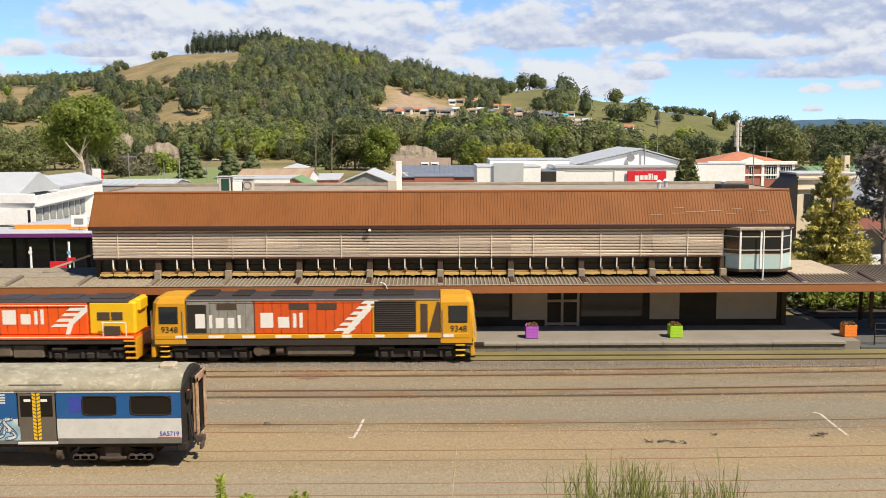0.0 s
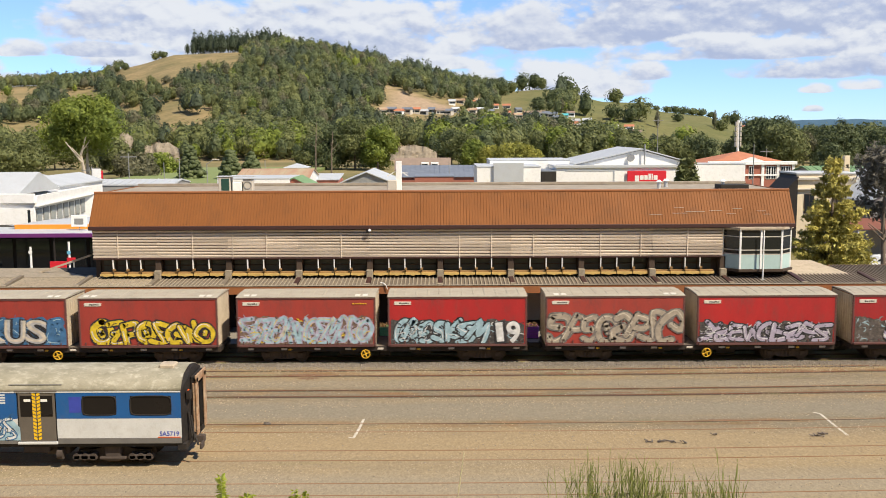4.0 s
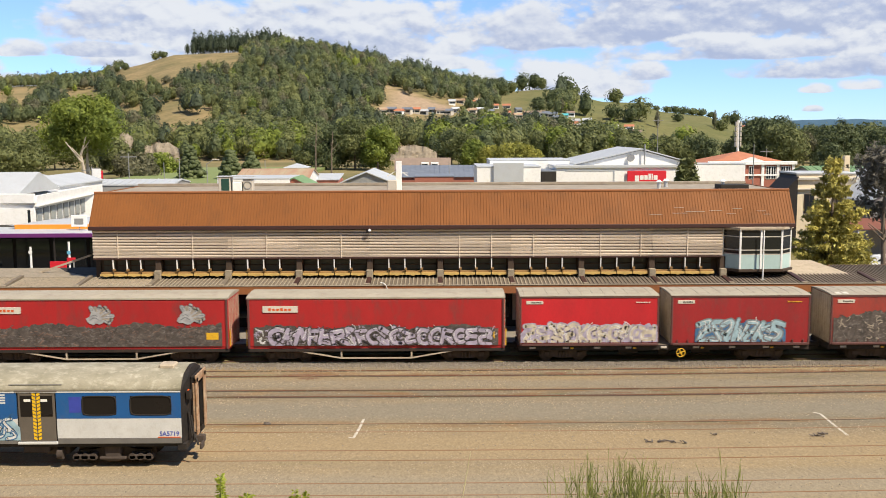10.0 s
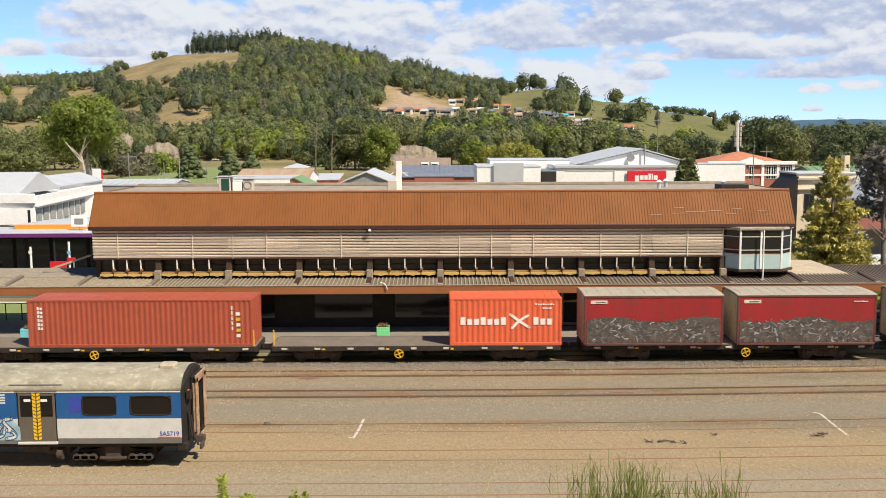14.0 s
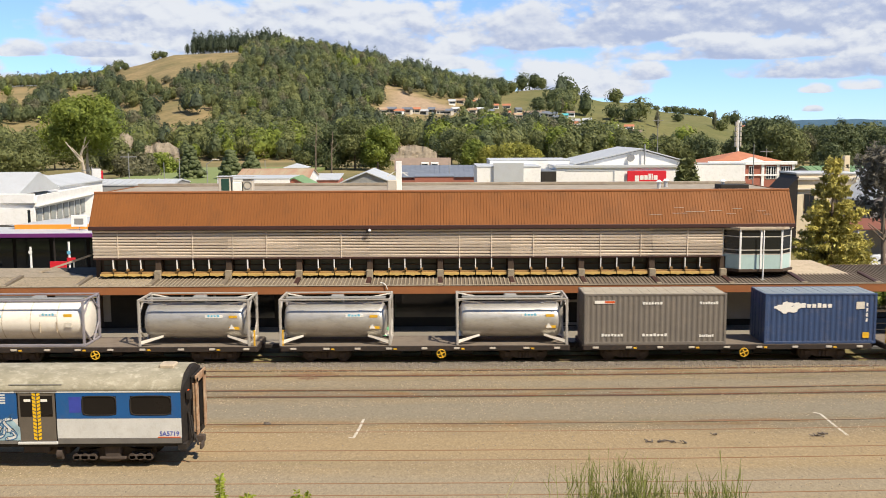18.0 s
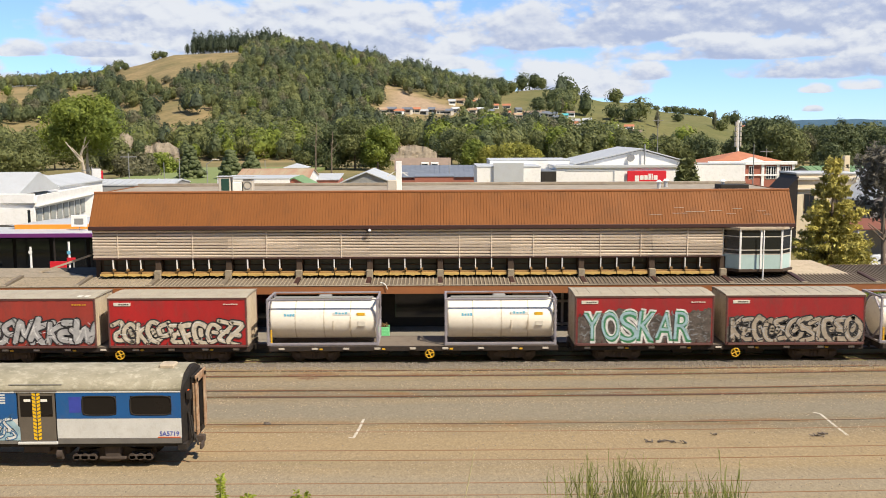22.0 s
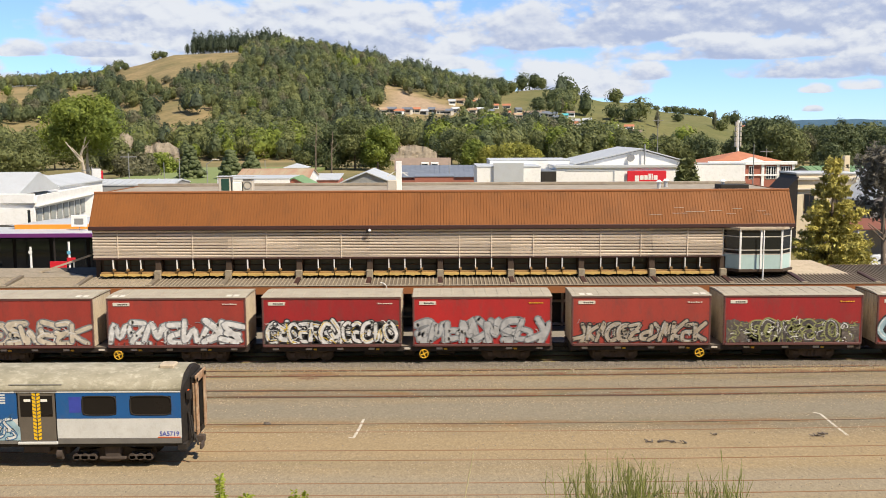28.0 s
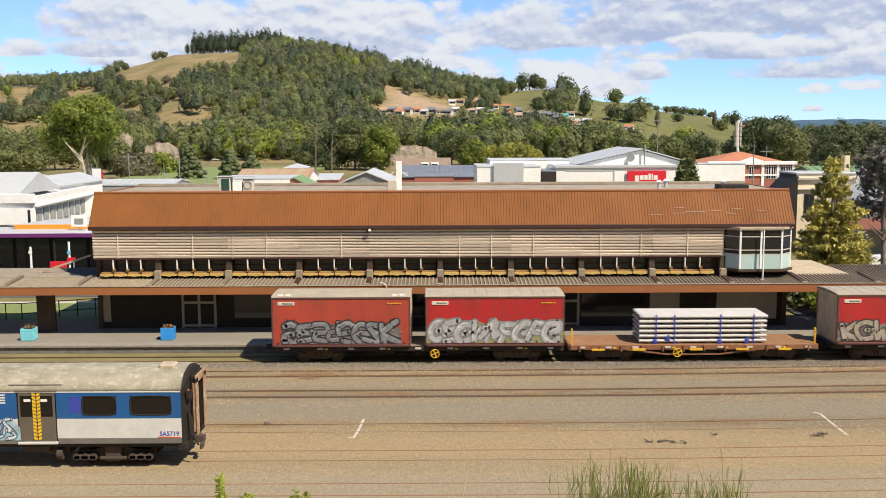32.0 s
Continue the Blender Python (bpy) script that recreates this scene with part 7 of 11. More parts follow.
def make_loco_front():
    L = thing("locomotive", "yellow, red and grey double-cab diesel locomotive", "locomotive", "goods train")
    part("underframe", Form().cbox(-8.7, 8.7, -1.34, 1.34, 1.02, 1.42, 0.03), M_LOCOFRAME, L)
    part("sill", Form().cbox(-8.5, 8.5, -1.385, 1.385, 1.43, 1.66, 0.015), M_LOCOYEL, L, "yellow sill stripe")
    f = Form()
    rg = random.Random(3)
    for k in range(9):
        x = -7.4 + k * 1.8
        f.cbox(x, x + rg.uniform(0.5, 1.1), -1.392, -1.38, 1.47, 1.62, 0.003)
    part("reflector_strip", f, M_LETTER, L)
    for x0, x1, nose in ((-8.78, -6.85, -1), (6.95, 8.88, 1)):
        c = cab(L, x0, x1, M_LOCOYEL, 1.14, 3.72, nose)
        xa = (x0 + x1) / 2 + 0.03 - nose * 0.05
        side_window(c, xa - 0.48, xa + 0.44, 2.32, 3.14, -1.365, M_BLACK)
        lettering("number", "9348", 0.46, M_BLACK, c, facing(xa + 0.02, -1.370, 1.78), 0.004)
        part("handrail", Form().tube((x0 + 0.12, -1.42, 1.5), (x0 + 0.12, -1.42, 3.0), 0.02, seg=6).tube((x1 - 0.12, -1.42, 1.5), (x1 - 0.12, -1.42, 3.0), 0.02, seg=6), M_GREY, c)
    # hood in coloured lengths
    part("engine_hood", Form().cbox(-6.82, -3.15, -1.33, 1.33, 1.66, 3.54, 0.06), M_LOCOGREY, L, "grimy grey hood section")
    part("engine_hood", Form().cbox(-3.14, 3.20, -1.33, 1.33, 1.66, 3.54, 0.06), M_LOCORED, L, "orange-red hood section")
    part("engine_hood", Form().cbox(3.21, 6.93, -1.33, 1.33, 1.66, 3.54, 0.06), M_LOCOYEL, L)
    part("hood_roof", Form().prism_x([(-1.33, 3.52), (-1.05, 3.64), (-0.5, 3.70), (0.5, 3.70), (1.05, 3.64), (1.33, 3.52)], -6.8, 6.9), M_LOCOROOF, L, "sooty dark roof")
    part("gutter_strip", Form().cbox(-6.8, 6.9, -1.36, -1.31, 3.50, 3.57, 0.01), M_GREY, L)
    f = Form()
    for x, w, h in ((-6.0, 1.3, 0.2), (-3.9, 1.0, 0.16), (-1.2, 2.2, 0.1), (1.9, 1.5, 0.2), (4.4, 2.2, 0.14)):
        f.cbox(x - w / 2, x + w / 2, -0.8, 0.8, 3.64, 3.70 + h * 0.5, 0.04)
    part("roof_fan_housing", f, M_BLACK, L)
    part("radiator_grille", Form().cbox(3.36, 5.62, -1.36, -1.32, 1.78, 3.46, 0.02), M_BLACK, L, "black radiator grille")
    f = Form()
    for k in range(14):
        f.cbox(3.42, 5.56, -1.385, -1.355, 1.84 + k * 0.12, 1.88 + k * 0.12, 0.008)
    part("grille_slat", f, M_LOCOROOF, L)
    for x0, x1, mt in ((-6.75, -5.7, M_BLACK), (5.85, 6.25, M_BROWNWALL)):
        part("side_door", Form().cbox(x0, x1, -1.35, -1.32, 1.75, 3.3, 0.02), mt, L)
    part("dark_recess", Form().add([(6.30, -1.345, 1.75), (6.9, -1.345, 1.75), (6.9, -1.345, 3.4), (6.75, -1.345, 3.4)], [(0, 1, 2, 3)]), M_BROWNWALL, L)
    f = Form()
    for k in range(18):
        x = -5.5 + k * 0.48
        f.cbox(x - 0.01, x + 0.01, -1.338, -1.33, 1.75, 3.5, 0.002)
    f.cbox(-5.6, 3.1, -1.338, -1.33, 3.35, 3.375, 0.003)
    part("hood_door_seam", f, M_DARK, L)
    for x in (-4.6, -0.7, 0.8):
        part("hood_vent", Form().cbox(x - 0.55, x + 0.55, -1.345, -1.32, 3.0, 3.34, 0.01), M_BROWNWALL, L)
    big_bars(L, -6.35, 2.0, ((0.62, 1.0), (0.17, 0.9), (0.50, 0.72), (0.40, 0.72), (0.17, 0.9)), 0.80, M_LETTER, -1.345)
    big_bars(L, -2.85, 2.02, ((0.80, 1.0), (0.70, 0.72), (0.18, 0.95), (0.18, 1.0)), 0.82, M_LETTER, -1.345)
    stripes(L, 1.15, 1.82, -1.346, M_LETTER, 6, 1.0)
    part("stripe", Form().add([(1.6, -1.347, 1.68), (2.0, -1.347, 1.68), (2.55, -1.347, 2.3), (3.2, -1.347, 3.0), (3.2, -1.347, 3.5), (2.3, -1.347, 2.5)], [(0, 1, 2, 3, 4, 5)]), M_LETTER, L)
    part("fuel_tank", Form().cbox(-1.5, 2.25, -1.15, 1.15, 0.38, 1.05, 0.12), M_TANKDUST, L, "dusty fuel tank")
    part("equipment_box", Form().cbox(-3.1, -2.4, -1.2, -0.7, 0.45, 1.0, 0.06).tube((-2.0, -1.0, 0.72), (-1.6, -1.0, 0.72), 0.26, seg=12).tube((-2.95, -1.25, 0.72), (-2.95, -0.9, 0.72), 0.28, seg=12), M_BOGIE, L)
    for x in (-5.6, 5.6):
        loco_bogie(L, x)
    for s in (-1, 1):
        f = Form()
        f.add([(s * 8.85, -1.25, 0.35), (s * 8.85, 1.25, 0.35), (s * 8.6, 1.3, 1.15), (s * 8.6, -1.3, 1.15)], [(0, 1, 2, 3)])
        f.cbox(min(s * 8.55, s * 8.75), max(s * 8.55, s * 8.75), -1.3, 1.3, 0.4, 1.16, 0.03)
        part("cow_catcher", f, M_LOCOYEL, L)
        part("coupler", Form().cbox(min(s * 8.7, s * 9.35), max(s * 8.7, s * 9.35), -0.12, 0.12, 0.62, 0.88, 0.04), M_BLACK, L)
        f = Form()
        for z in (0.42, 0.72, 1.0):
            f.cbox(s * 8.0 - 0.25, s * 8.0 + 0.25, -1.42, -1.15, z, z + 0.05, 0.01)
        part("step", f, M_YELLOW, L)
    return moving(L, -7.09)


def make_loco_second():
    L = thing("locomotive", "bright yellow and orange hood-type diesel locomotive", "locomotive", "goods train")
    part("underframe", Form().cbox(-6.4, 6.5, -1.34, 1.34, 1.14, 1.42, 0.03), M_LOCOFRAME, L)
    part("sill", Form().cbox(-6.45, 6.5, -1.385, 1.385, 1.43, 1.60, 0.015), M_LOCORED2, L, "orange-red sill stripe")
    part("sill_line", Form().cbox(-6.4, 6.4, -1.392, -1.38, 1.52, 1.58, 0.004), M_LETTER, L)
    c = cab(L, -6.05, -4.15, M_LOCOYEL2, 1.6, 3.62, -1)
    side_window(c, -5.80, -4.62, 2.36, 3.0, -1.365, M_BLACK)
    lettering("number", "4467", 0.46, M_BLACK, c, facing(-5.0, -1.370, 1.85), 0.004)
    part("short_nose", Form().cbox(-6.4, -6.06, -0.9, 0.9, 1.6, 3.0, 0.08), M_LOCOYEL2, L)
    W = 1.02
    part("engine_hood", Form().cbox(-4.13, -1.02, -W, W, 1.60, 3.44, 0.08), M_LOCOGREY, L, "grey hood section")
    part("engine_hood", Form().cbox(-1.01, 3.85, -W, W, 1.60, 3.44, 0.08), M_LOCORED2, L, "orange-red hood section")
    part("engine_hood", Form().cbox(3.86, 6.45, -W, W, 1.60, 3.44, 0.12), M_LOCOYEL2, L)
    part("engine_hood_end", Form().cbox(6.2, 6.62, -0.7, 0.7, 2.8, 3.56, 0.12), M_LOCOYEL2, L)
    part("hood_roof", Form().prism_x([(-W, 3.40), (-0.8, 3.53), (0.8, 3.53), (W, 3.40)], -4.1, 6.1), M_LOCOROOF, L)
    f = Form()
    for x, w, h in ((-2.9, 1.8, 0.16), (-0.4, 1.4, 0.12), (2.2, 1.9, 0.14), (4.9, 2.0, 0.2)):
        f.cbox(x - w / 2, x + w / 2, -0.7, 0.7, 3.48, 3.54 + h * 0.5, 0.04)
    part("roof_fan_housing", f, M_LOCOROOF, L)
    part("air_intake", Form().cbox(-3.5, -2.3, -W - 0.05, -W + 0.03, 2.85, 3.28, 0.02), M_BLACK, L)
    for x0, x1 in ((4.35, 5.05), (5.12, 5.75)):
        part("radiator_grille", Form().cbox(x0, x1, -W - 0.03, -W + 0.02, 2.42, 2.86, 0.02), M_BROWNWALL, L)
    f = Form()
    for k in range(15):
        x = -3.9 + k * 0.56
        f.cbox(x - 0.01, x + 0.01, -W - 0.008, -W, 1.7, 3.3, 0.002)
    part("hood_door_seam", f, M_DARK, L)
    big_bars(L, -4.05, 2.2, ((0.62, 1.0), (0.18, 0.85), (0.38, 0.68), (0.38, 0.68), (0.18, 0.85)), 0.78, M_LETTER, -W - 0.012)
    big_bars(L, -0.85, 2.2, ((0.85, 1.0), (0.62, 0.72), (0.18, 0.95), (0.18, 1.05)), 0.78, M_LETTER, -W - 0.012)
    stripes(L, 1.8, 2.05, -W - 0.012, M_LETTER, 4, 0.9)
    part("stripe", Form().add([(2.6, -W - 0.014, 1.64), (2.85, -W - 0.014, 1.64), (3.05, -W - 0.014, 2.2), (3.84, -W - 0.014, 2.9), (3.84, -W - 0.014, 3.3), (2.8, -W - 0.014, 2.3)], [(0, 1, 2, 3, 4, 5)]), M_LETTER, L)
    f = Form()
    f.tube((-2.2, -W - 0.06, 3.24), (3.8, -W - 0.06, 3.24), 0.022, seg=6)
    part("hood_handrail", f, M_LETTER, L)
    for x in (-4.05, -3.3, -2.6, -1.95):
        part("stanchion", Form().tube((x, -1.33, 1.6), (x, -1.33, 2.55), 0.025, seg=6), M_LETTER, L)
    part("walkway_rail", Form().tube((-4.05, -1.33, 2.5), (-1.95, -1.33, 2.5), 0.02, seg=6).tube((4.7, -1.33, 2.35), (6.0, -1.33, 2.35), 0.025, seg=6).tube((6.0, -1.33, 1.6), (6.0, -1.33, 2.35), 0.025, seg=6).tube((4.75, -1.33, 1.6), (4.75, -1.33, 2.35), 0.025, seg=6), M_LETTER, L)
    part("walkway_panel", Form().cbox(4.8, 5.7, -1.36, -1.32, 1.65, 2.15, 0.01), M_BROWNWALL, L)
    part("fuel_tank", Form().cbox(-1.5, -0.3, -1.2, 1.2, 0.42, 1.1, 0.1).cbox(-0.28, 1.4, -1.15, 1.15, 0.36, 1.1, 0.06), M_TANKDUST, L, "dusty fuel tank")
    for x in (-3.95, 3.9):
        loco_bogie(L, x)
    for s in (-1, 1):
        f = Form()
        for k, z in enumerate((0.35, 0.68, 1.0, 1.3)):
            f.cbox(s * (6.25 - 0.03 * k) - 0.3, s * (6.25 - 0.03 * k) + 0.3, -1.42, -1.1, z, z + 0.09, 0.01)
        f.cbox(s * 6.5 - 0.04, s * 6.5 + 0.04, -1.36, 1.36, 0.3, 1.5, 0.02)
        part("step", f, M_LOCOYEL, L)
        part("coupler", Form().cbox(min(s * 6.5, s * 7.0), max(s * 6.5, s * 7.0), -0.12, 0.12, 0.62, 0.88, 0.04), M_BLACK, L)
    return moving(L, -23.16)


make_loco_front()
make_loco_second()
# ---- stored passenger carriage in the yard ----
M_CARBLUE = paint("blue_carriage_paint", (0.012, 0.098, 0.30), (0.010, 0.080, 0.25), 0.4, 0, 0.9, 20, 0.03, grime=(0.10, 0.12, 0.2), grime_amount=0.15)
M_CARWHITE = paint("chalky_white_carriage_paint", (0.61, 0.61, 0.60), (0.52, 0.52, 0.51), 0.5, 0, 1.3, 20, 0.03, grime=(0.40, 0.37, 0.33), grime_amount=0.2)
M_CARGREY = paint("grey_carriage_skirt", (0.16, 0.15, 0.14), (0.11, 0.105, 0.1), 0.6, 0, 1.5, 20, 0.05)
M_CARROOF = paint("lichened_carriage_roof", (0.33, 0.30, 0.225), (0.20, 0.185, 0.13), 0.9, 0, 1.4, 15, 0.3, (0.7, 1, 1), amount=0.9, grime=(0.50, 0.46, 0.37), grime_amount=0.4)
M_CARDOOR = paint("brown_grey_door_paint", (0.13, 0.11, 0.09), (0.10, 0.085, 0.07), 0.5, 0, 2, 20, 0.05)
M_CAREND = paint("sooty_carriage_end", (0.022, 0.019, 0.018), (0.014, 0.013, 0.012), 0.8, 0, 2, 20, 0.1, grime=(0.06, 0.04, 0.03), spec=0.2)
M_RUST = paint("peeling_rust_and_primer", (0.30, 0.16, 0.08), (0.48, 0.36, 0.25), 0.85, 0, 3.0, 20, 0.2, amount=0.9, grime=(0.16, 0.08, 0.05), grime_amount=0.4)


M_CARBOGIE = paint("rusty_dark_carriage_bogie", (0.075, 0.055, 0.045), (0.04, 0.032, 0.028), 0.85, 0.1, 4, 25, 0.3)
M_CARPANE = paint("grimy_carriage_window", (0.016, 0.013, 0.012), (0.010, 0.009, 0.009), 0.3, 0, 2, 20, 0.02, spec=0.25)


def make_carriage():
    c = thing("passenger_carriage", "disused blue and white passenger carriage with lichened roof", "carriage", at=pose(-9.75, 35.66, 0))
    Lc = -19.8
    W = 1.40
    prof_roof = [(-W, 2.98), (-1.36, 3.13), (-1.2, 3.34), (-0.9, 3.52), (-0.45, 3.65), (0, 3.69), (0.45, 3.65), (0.9, 3.52), (1.2, 3.34), (1.36, 3.13), (W, 2.98)]
    part("roof", Form().prism_x(prof_roof, Lc, 0.0, 0, True), M_CARROOF, c, "weathered lichen-stained roof")
    f = Form()
    for k in range(10):
        x = -1.2 - k * 2.05
        f.prism_x([(a * 1.006, b + 0.012) for a, b in prof_roof[1:-1]], x - 0.025, x + 0.025)
    part("roof_seam", f, M_CARROOF, c)
    part("roof_vent", Form().cbox(-1.05, -0.45, -0.5, 0.1, 3.6, 3.78, 0.05).cbox(-9.3, -8.7, -0.3, 0.3, 3.62, 3.8, 0.05), M_BOXEND, c)
    part("cantrail", Form().cbox(Lc, 0, -W - 0.012, -W + 0.05, 2.955, 3.0, 0.006).cbox(Lc, 0, W - 0.05, W + 0.012, 2.955, 3.0, 0.006), M_CARWHITE, c)
    DX0, DX1 = -6.10, -4.62
    wins = [(-3.66, -2.40), (-1.88, -0.36)] + [(-8.2 - 1.75 * k, -6.95 - 1.75 * k) for k in range(6)]
    for s in (-1, 1):
        y0, y1 = (-W, -W + 0.06) if s < 0 else (W - 0.06, W)
        cuts = sorted([(DX0, DX1)] + wins) if s < 0 else sorted(wins)
        xs = [Lc] + [v for ab in cuts for v in ab] + [0.0]
        for k in range(0, len(xs), 2):
            part("blue_panel", Form().box(xs[k], xs[k + 1], y0, y1, 1.97, 2.96), M_CARBLUE, c, "blue upper side")
        for a, b in cuts:
            if s > 0 or (a, b) != (DX0, DX1):
                part("blue_panel", Form().box(a, b, y0, y1, 1.97, 2.10), M_CARBLUE, c)
                part("blue_panel", Form().box(a, b, y0, y1, 2.82, 2.96), M_CARBLUE, c)
        f = Form()
        if s < 0:
            f.box(Lc, DX0, y0, y1, 1.22, 1.965).box(DX1, 0, y0, y1, 1.22, 1.965)
        else:
            f.box(Lc, 0, y0, y1, 1.22, 1.965)
        part("white_band", f, M_CARWHITE, c, "chalky white lower side")
        f = Form()
        f.cbox(Lc, DX0, y0, y1, 1.0, 1.215, 0.01).cbox(DX1, 0, y0, y1, 1.0, 1.215, 0.01) if s < 0 else f.cbox(Lc, 0, y0, y1, 1.0, 1.215, 0.01)
        part("skirt", f, M_CARGREY, c)
        yy = s * (W - 0.035)
        for a, b in wins:
            w = part("window", Form().cbox(a - 0.05, b + 0.05, yy - 0.02, yy + 0.02, 2.05, 2.86, 0.02), M_BLACK, c)
            part("pane", Form().cbox(a + 0.05, b - 0.05, yy - 0.028 if s < 0 else yy + 0.015, yy - 0.015 if s < 0 else yy + 0.028, 2.10, 2.82, 0.004), M_CARPANE, w)
            g = Form()
            for q in range(32):
                t0, t1 = 2 * math.pi * q / 32, 2 * math.pi * (q + 1) / 32
                pt = lambda t: (((a + b) / 2 + (b - a) / 2 * math.copysign(abs(math.cos(t)) ** 0.35, math.cos(t))), s * (W + 0.004), 2.46 + 0.36 * math.copysign(abs(math.sin(t)) ** 0.35, math.sin(t)))
                g.tube(pt(t0), pt(t1), 0.022, seg=5, caps=False)
            part("window_gasket", g, M_BLACK, w)
    # bay of sliding doors with chevrons
    d = part("door_recess", Form().box(DX0, DX1, -W + 0.06, -W + 0.10, 1.0, 3.0), M_DARK, c)
    for k, (a, b) in enumerate(((DX0 + 0.06, (DX0 + DX1) / 2 - 0.01), ((DX0 + DX1) / 2 + 0.01, DX1 - 0.06))):
        dl = part("door_leaf", Form().cbox(a, b, -W + 0.01, -W + 0.05, 1.10, 2.98, 0.01), M_CARDOOR, c, "brown-grey sliding door with yellow chevrons")
        wa, wb = (a + 0.08, b - 0.14) if k == 0 else (a + 0.14, b - 0.08)
        part("pane", Form().cbox(wa, wb, -W - 0.002, -W + 0.012, 2.05, 2.85, 0.03), M_CARPANE, dl)
        part("notice", Form().box(wb - 0.3 if k == 0 else wa + 0.02, wb - 0.05 if k == 0 else wa + 0.27, -W - 0.008, -W - 0.003, 2.62, 2.72), M_LETTER, dl)
        f = Form()
        for j in range(13):
            z = 1.14 + j * 0.14
            sx = 1 if k == 0 else -1
            e = b if k == 0 else a
            f.add([(e - sx * 0.01, -W + 0.004, z + 0.10), (e - sx * 0.01, -W + 0.004, z), (e - sx * 0.14, -W + 0.004, z + 0.06), (e - sx * 0.14, -W + 0.004, z + 0.16)], [(0, 1, 2, 3)])
        part("chevron", f, M_LOCOYEL2, dl, "yellow chevron stripes")
    part("door_header", Form().cbox(DX0 - 0.05, DX1 + 0.05, -W - 0.02, -W + 0.06, 2.97, 3.06, 0.02), M_CARDOOR, c)
    part("door_step", Form().cbox(DX0, DX1, -W - 0.05, -W + 0.08, 1.0, 1.09, 0.01), M_CARWHITE, c)
    part("roof_conduit", Form().tube((DX0 - 0.3, -1.30, 3.24), (DX1 + 0.2, -1.30, 3.24), 0.018, seg=6), M_CARGREY, c)
    for k in range(4):
        part("label_plate", Form().box(-6.95 + 0.03, -6.5, -W - 0.006, -W, 2.55 + 0.1 * k, 2.61 + 0.1 * k), M_CARWHITE, c)
    part("blue_panel", Form().box(-4.15, -3.95 + 0.25, -W - 0.004, -W, 2.2, 2.8), M_STRAP, c)
    lettering("number", "SA5719", 0.235, M_STRAP, c, facing(-0.46, -W - 0.004, 1.30), 0.004)
    part("red_line", Form().box(-0.9, -0.05, -W - 0.005, -W, 1.225, 1.26), M_LOCORED, c)
    f = Form()
    for k, (x, z) in enumerate(((-2.9, 1.45), (-2.3, 1.5), (-1.7, 1.42), (-3.1, 1.75), (-1.35, 1.6))):
        f = Form()
        blob(f, x, z, 0.16, 0.07, -W - 0.003 - 0.0004 * k, 0, random.Random(k + 9), (-4, 0, 1.22, 1.97))
        part("paint_patch", f, M_CARWHITE, c)
    graffiti(c, 77, -7.9, -6.25, 1.2, 1.95, -W - 0.004, (PALEB, BLU, WHT, PALEB), 4, 0.12, True, 2)
    # end wall with gangway
    f = Form().add([(0.0, -W, 1.0), (0.0, -W, 3.0), (0.17, -0.9, 3.4), (0.17, -0.9, 1.0), (0.17, 0.9, 1.0), (0.17, 0.9, 3.4), (0, W, 3.0), (0, W, 1.0), (0.12, -0.4, 3.62), (0.12, 0.4, 3.62), (-0.05, -0.9, 3.52), (-0.05, 0.9, 3.52), (-0.05, 0, 3.69)],
                   [(0, 1, 2, 3), (4, 5, 6, 7), (3, 2, 5, 4), (2, 8, 9, 5), (1, 10, 2), (2, 10, 8), (8, 10, 12), (8, 12, 9), (9, 12, 11), (9, 11, 5), (5, 11, 6)])
    part("end_wall", f, M_CAREND, c, "sooty black carriage end")
    g = Form()
    for y in (-0.55, 0.55):
        g.cbox(0.17, 0.36, y - 0.10, y + 0.10, 1.15, 3.25, 0.03)
    g.cbox(0.17, 0.36, -0.65, 0.65, 3.15, 3.38, 0.05)
    part("gangway", g, M_CAREND, c)
    g = Form()
    g.cbox(0.36, 0.43, -0.72, -0.42, 1.1, 3.3, 0.02).cbox(0.36, 0.43, 0.42, 0.72, 1.1, 3.3, 0.02).cbox(0.36, 0.43, -0.72, 0.72, 3.1, 3.4, 0.02).cbox(0.26, 0.355, -0.68, -0.651, 1.2, 3.1, 0.01)
    part("gangway_frame", g, M_RUST, c, "rusty peeling gangway frame")
    g = Form()
    for (a, b) in (((0.18, -1.05, 2.1), (0.30, -1.12, 1.2)), ((0.2, -0.8, 1.9), (0.35, -0.95, 1.0)), ((0.24, -0.85, 1.4), (0.5, -1.0, 0.8))):
        g.tube(a, b, 0.04, seg=7)
    g.cbox(0.15, 0.30, -1.2, -0.95, 2.62, 2.95, 0.01)
    part("end_hose", g, M_BLACK, c)
    part("tail_lamp_plate", Form().cbox(0.19, 0.24, -1.16, -1.0, 2.75, 2.98, 0.01), M_LOCORED, c)
    part("coupler", Form().cbox(0.1, 0.5, -0.13, 0.13, 0.6, 0.9, 0.04).cbox(0.4, 0.5, -0.5, -0.1, 0.45, 0.7, 0.03), M_CARBOGIE, c)
    part("bogie_beam", Form().cbox(Lc + 0.3, -0.2, -0.5, 0.5, 0.68, 1.0, 0.03), M_BLACK, c)
    part("end_beam", Form().cbox(-0.2, 0.15, -1.36, 1.36, 0.72, 1.0, 0.03), M_BLACK, c)
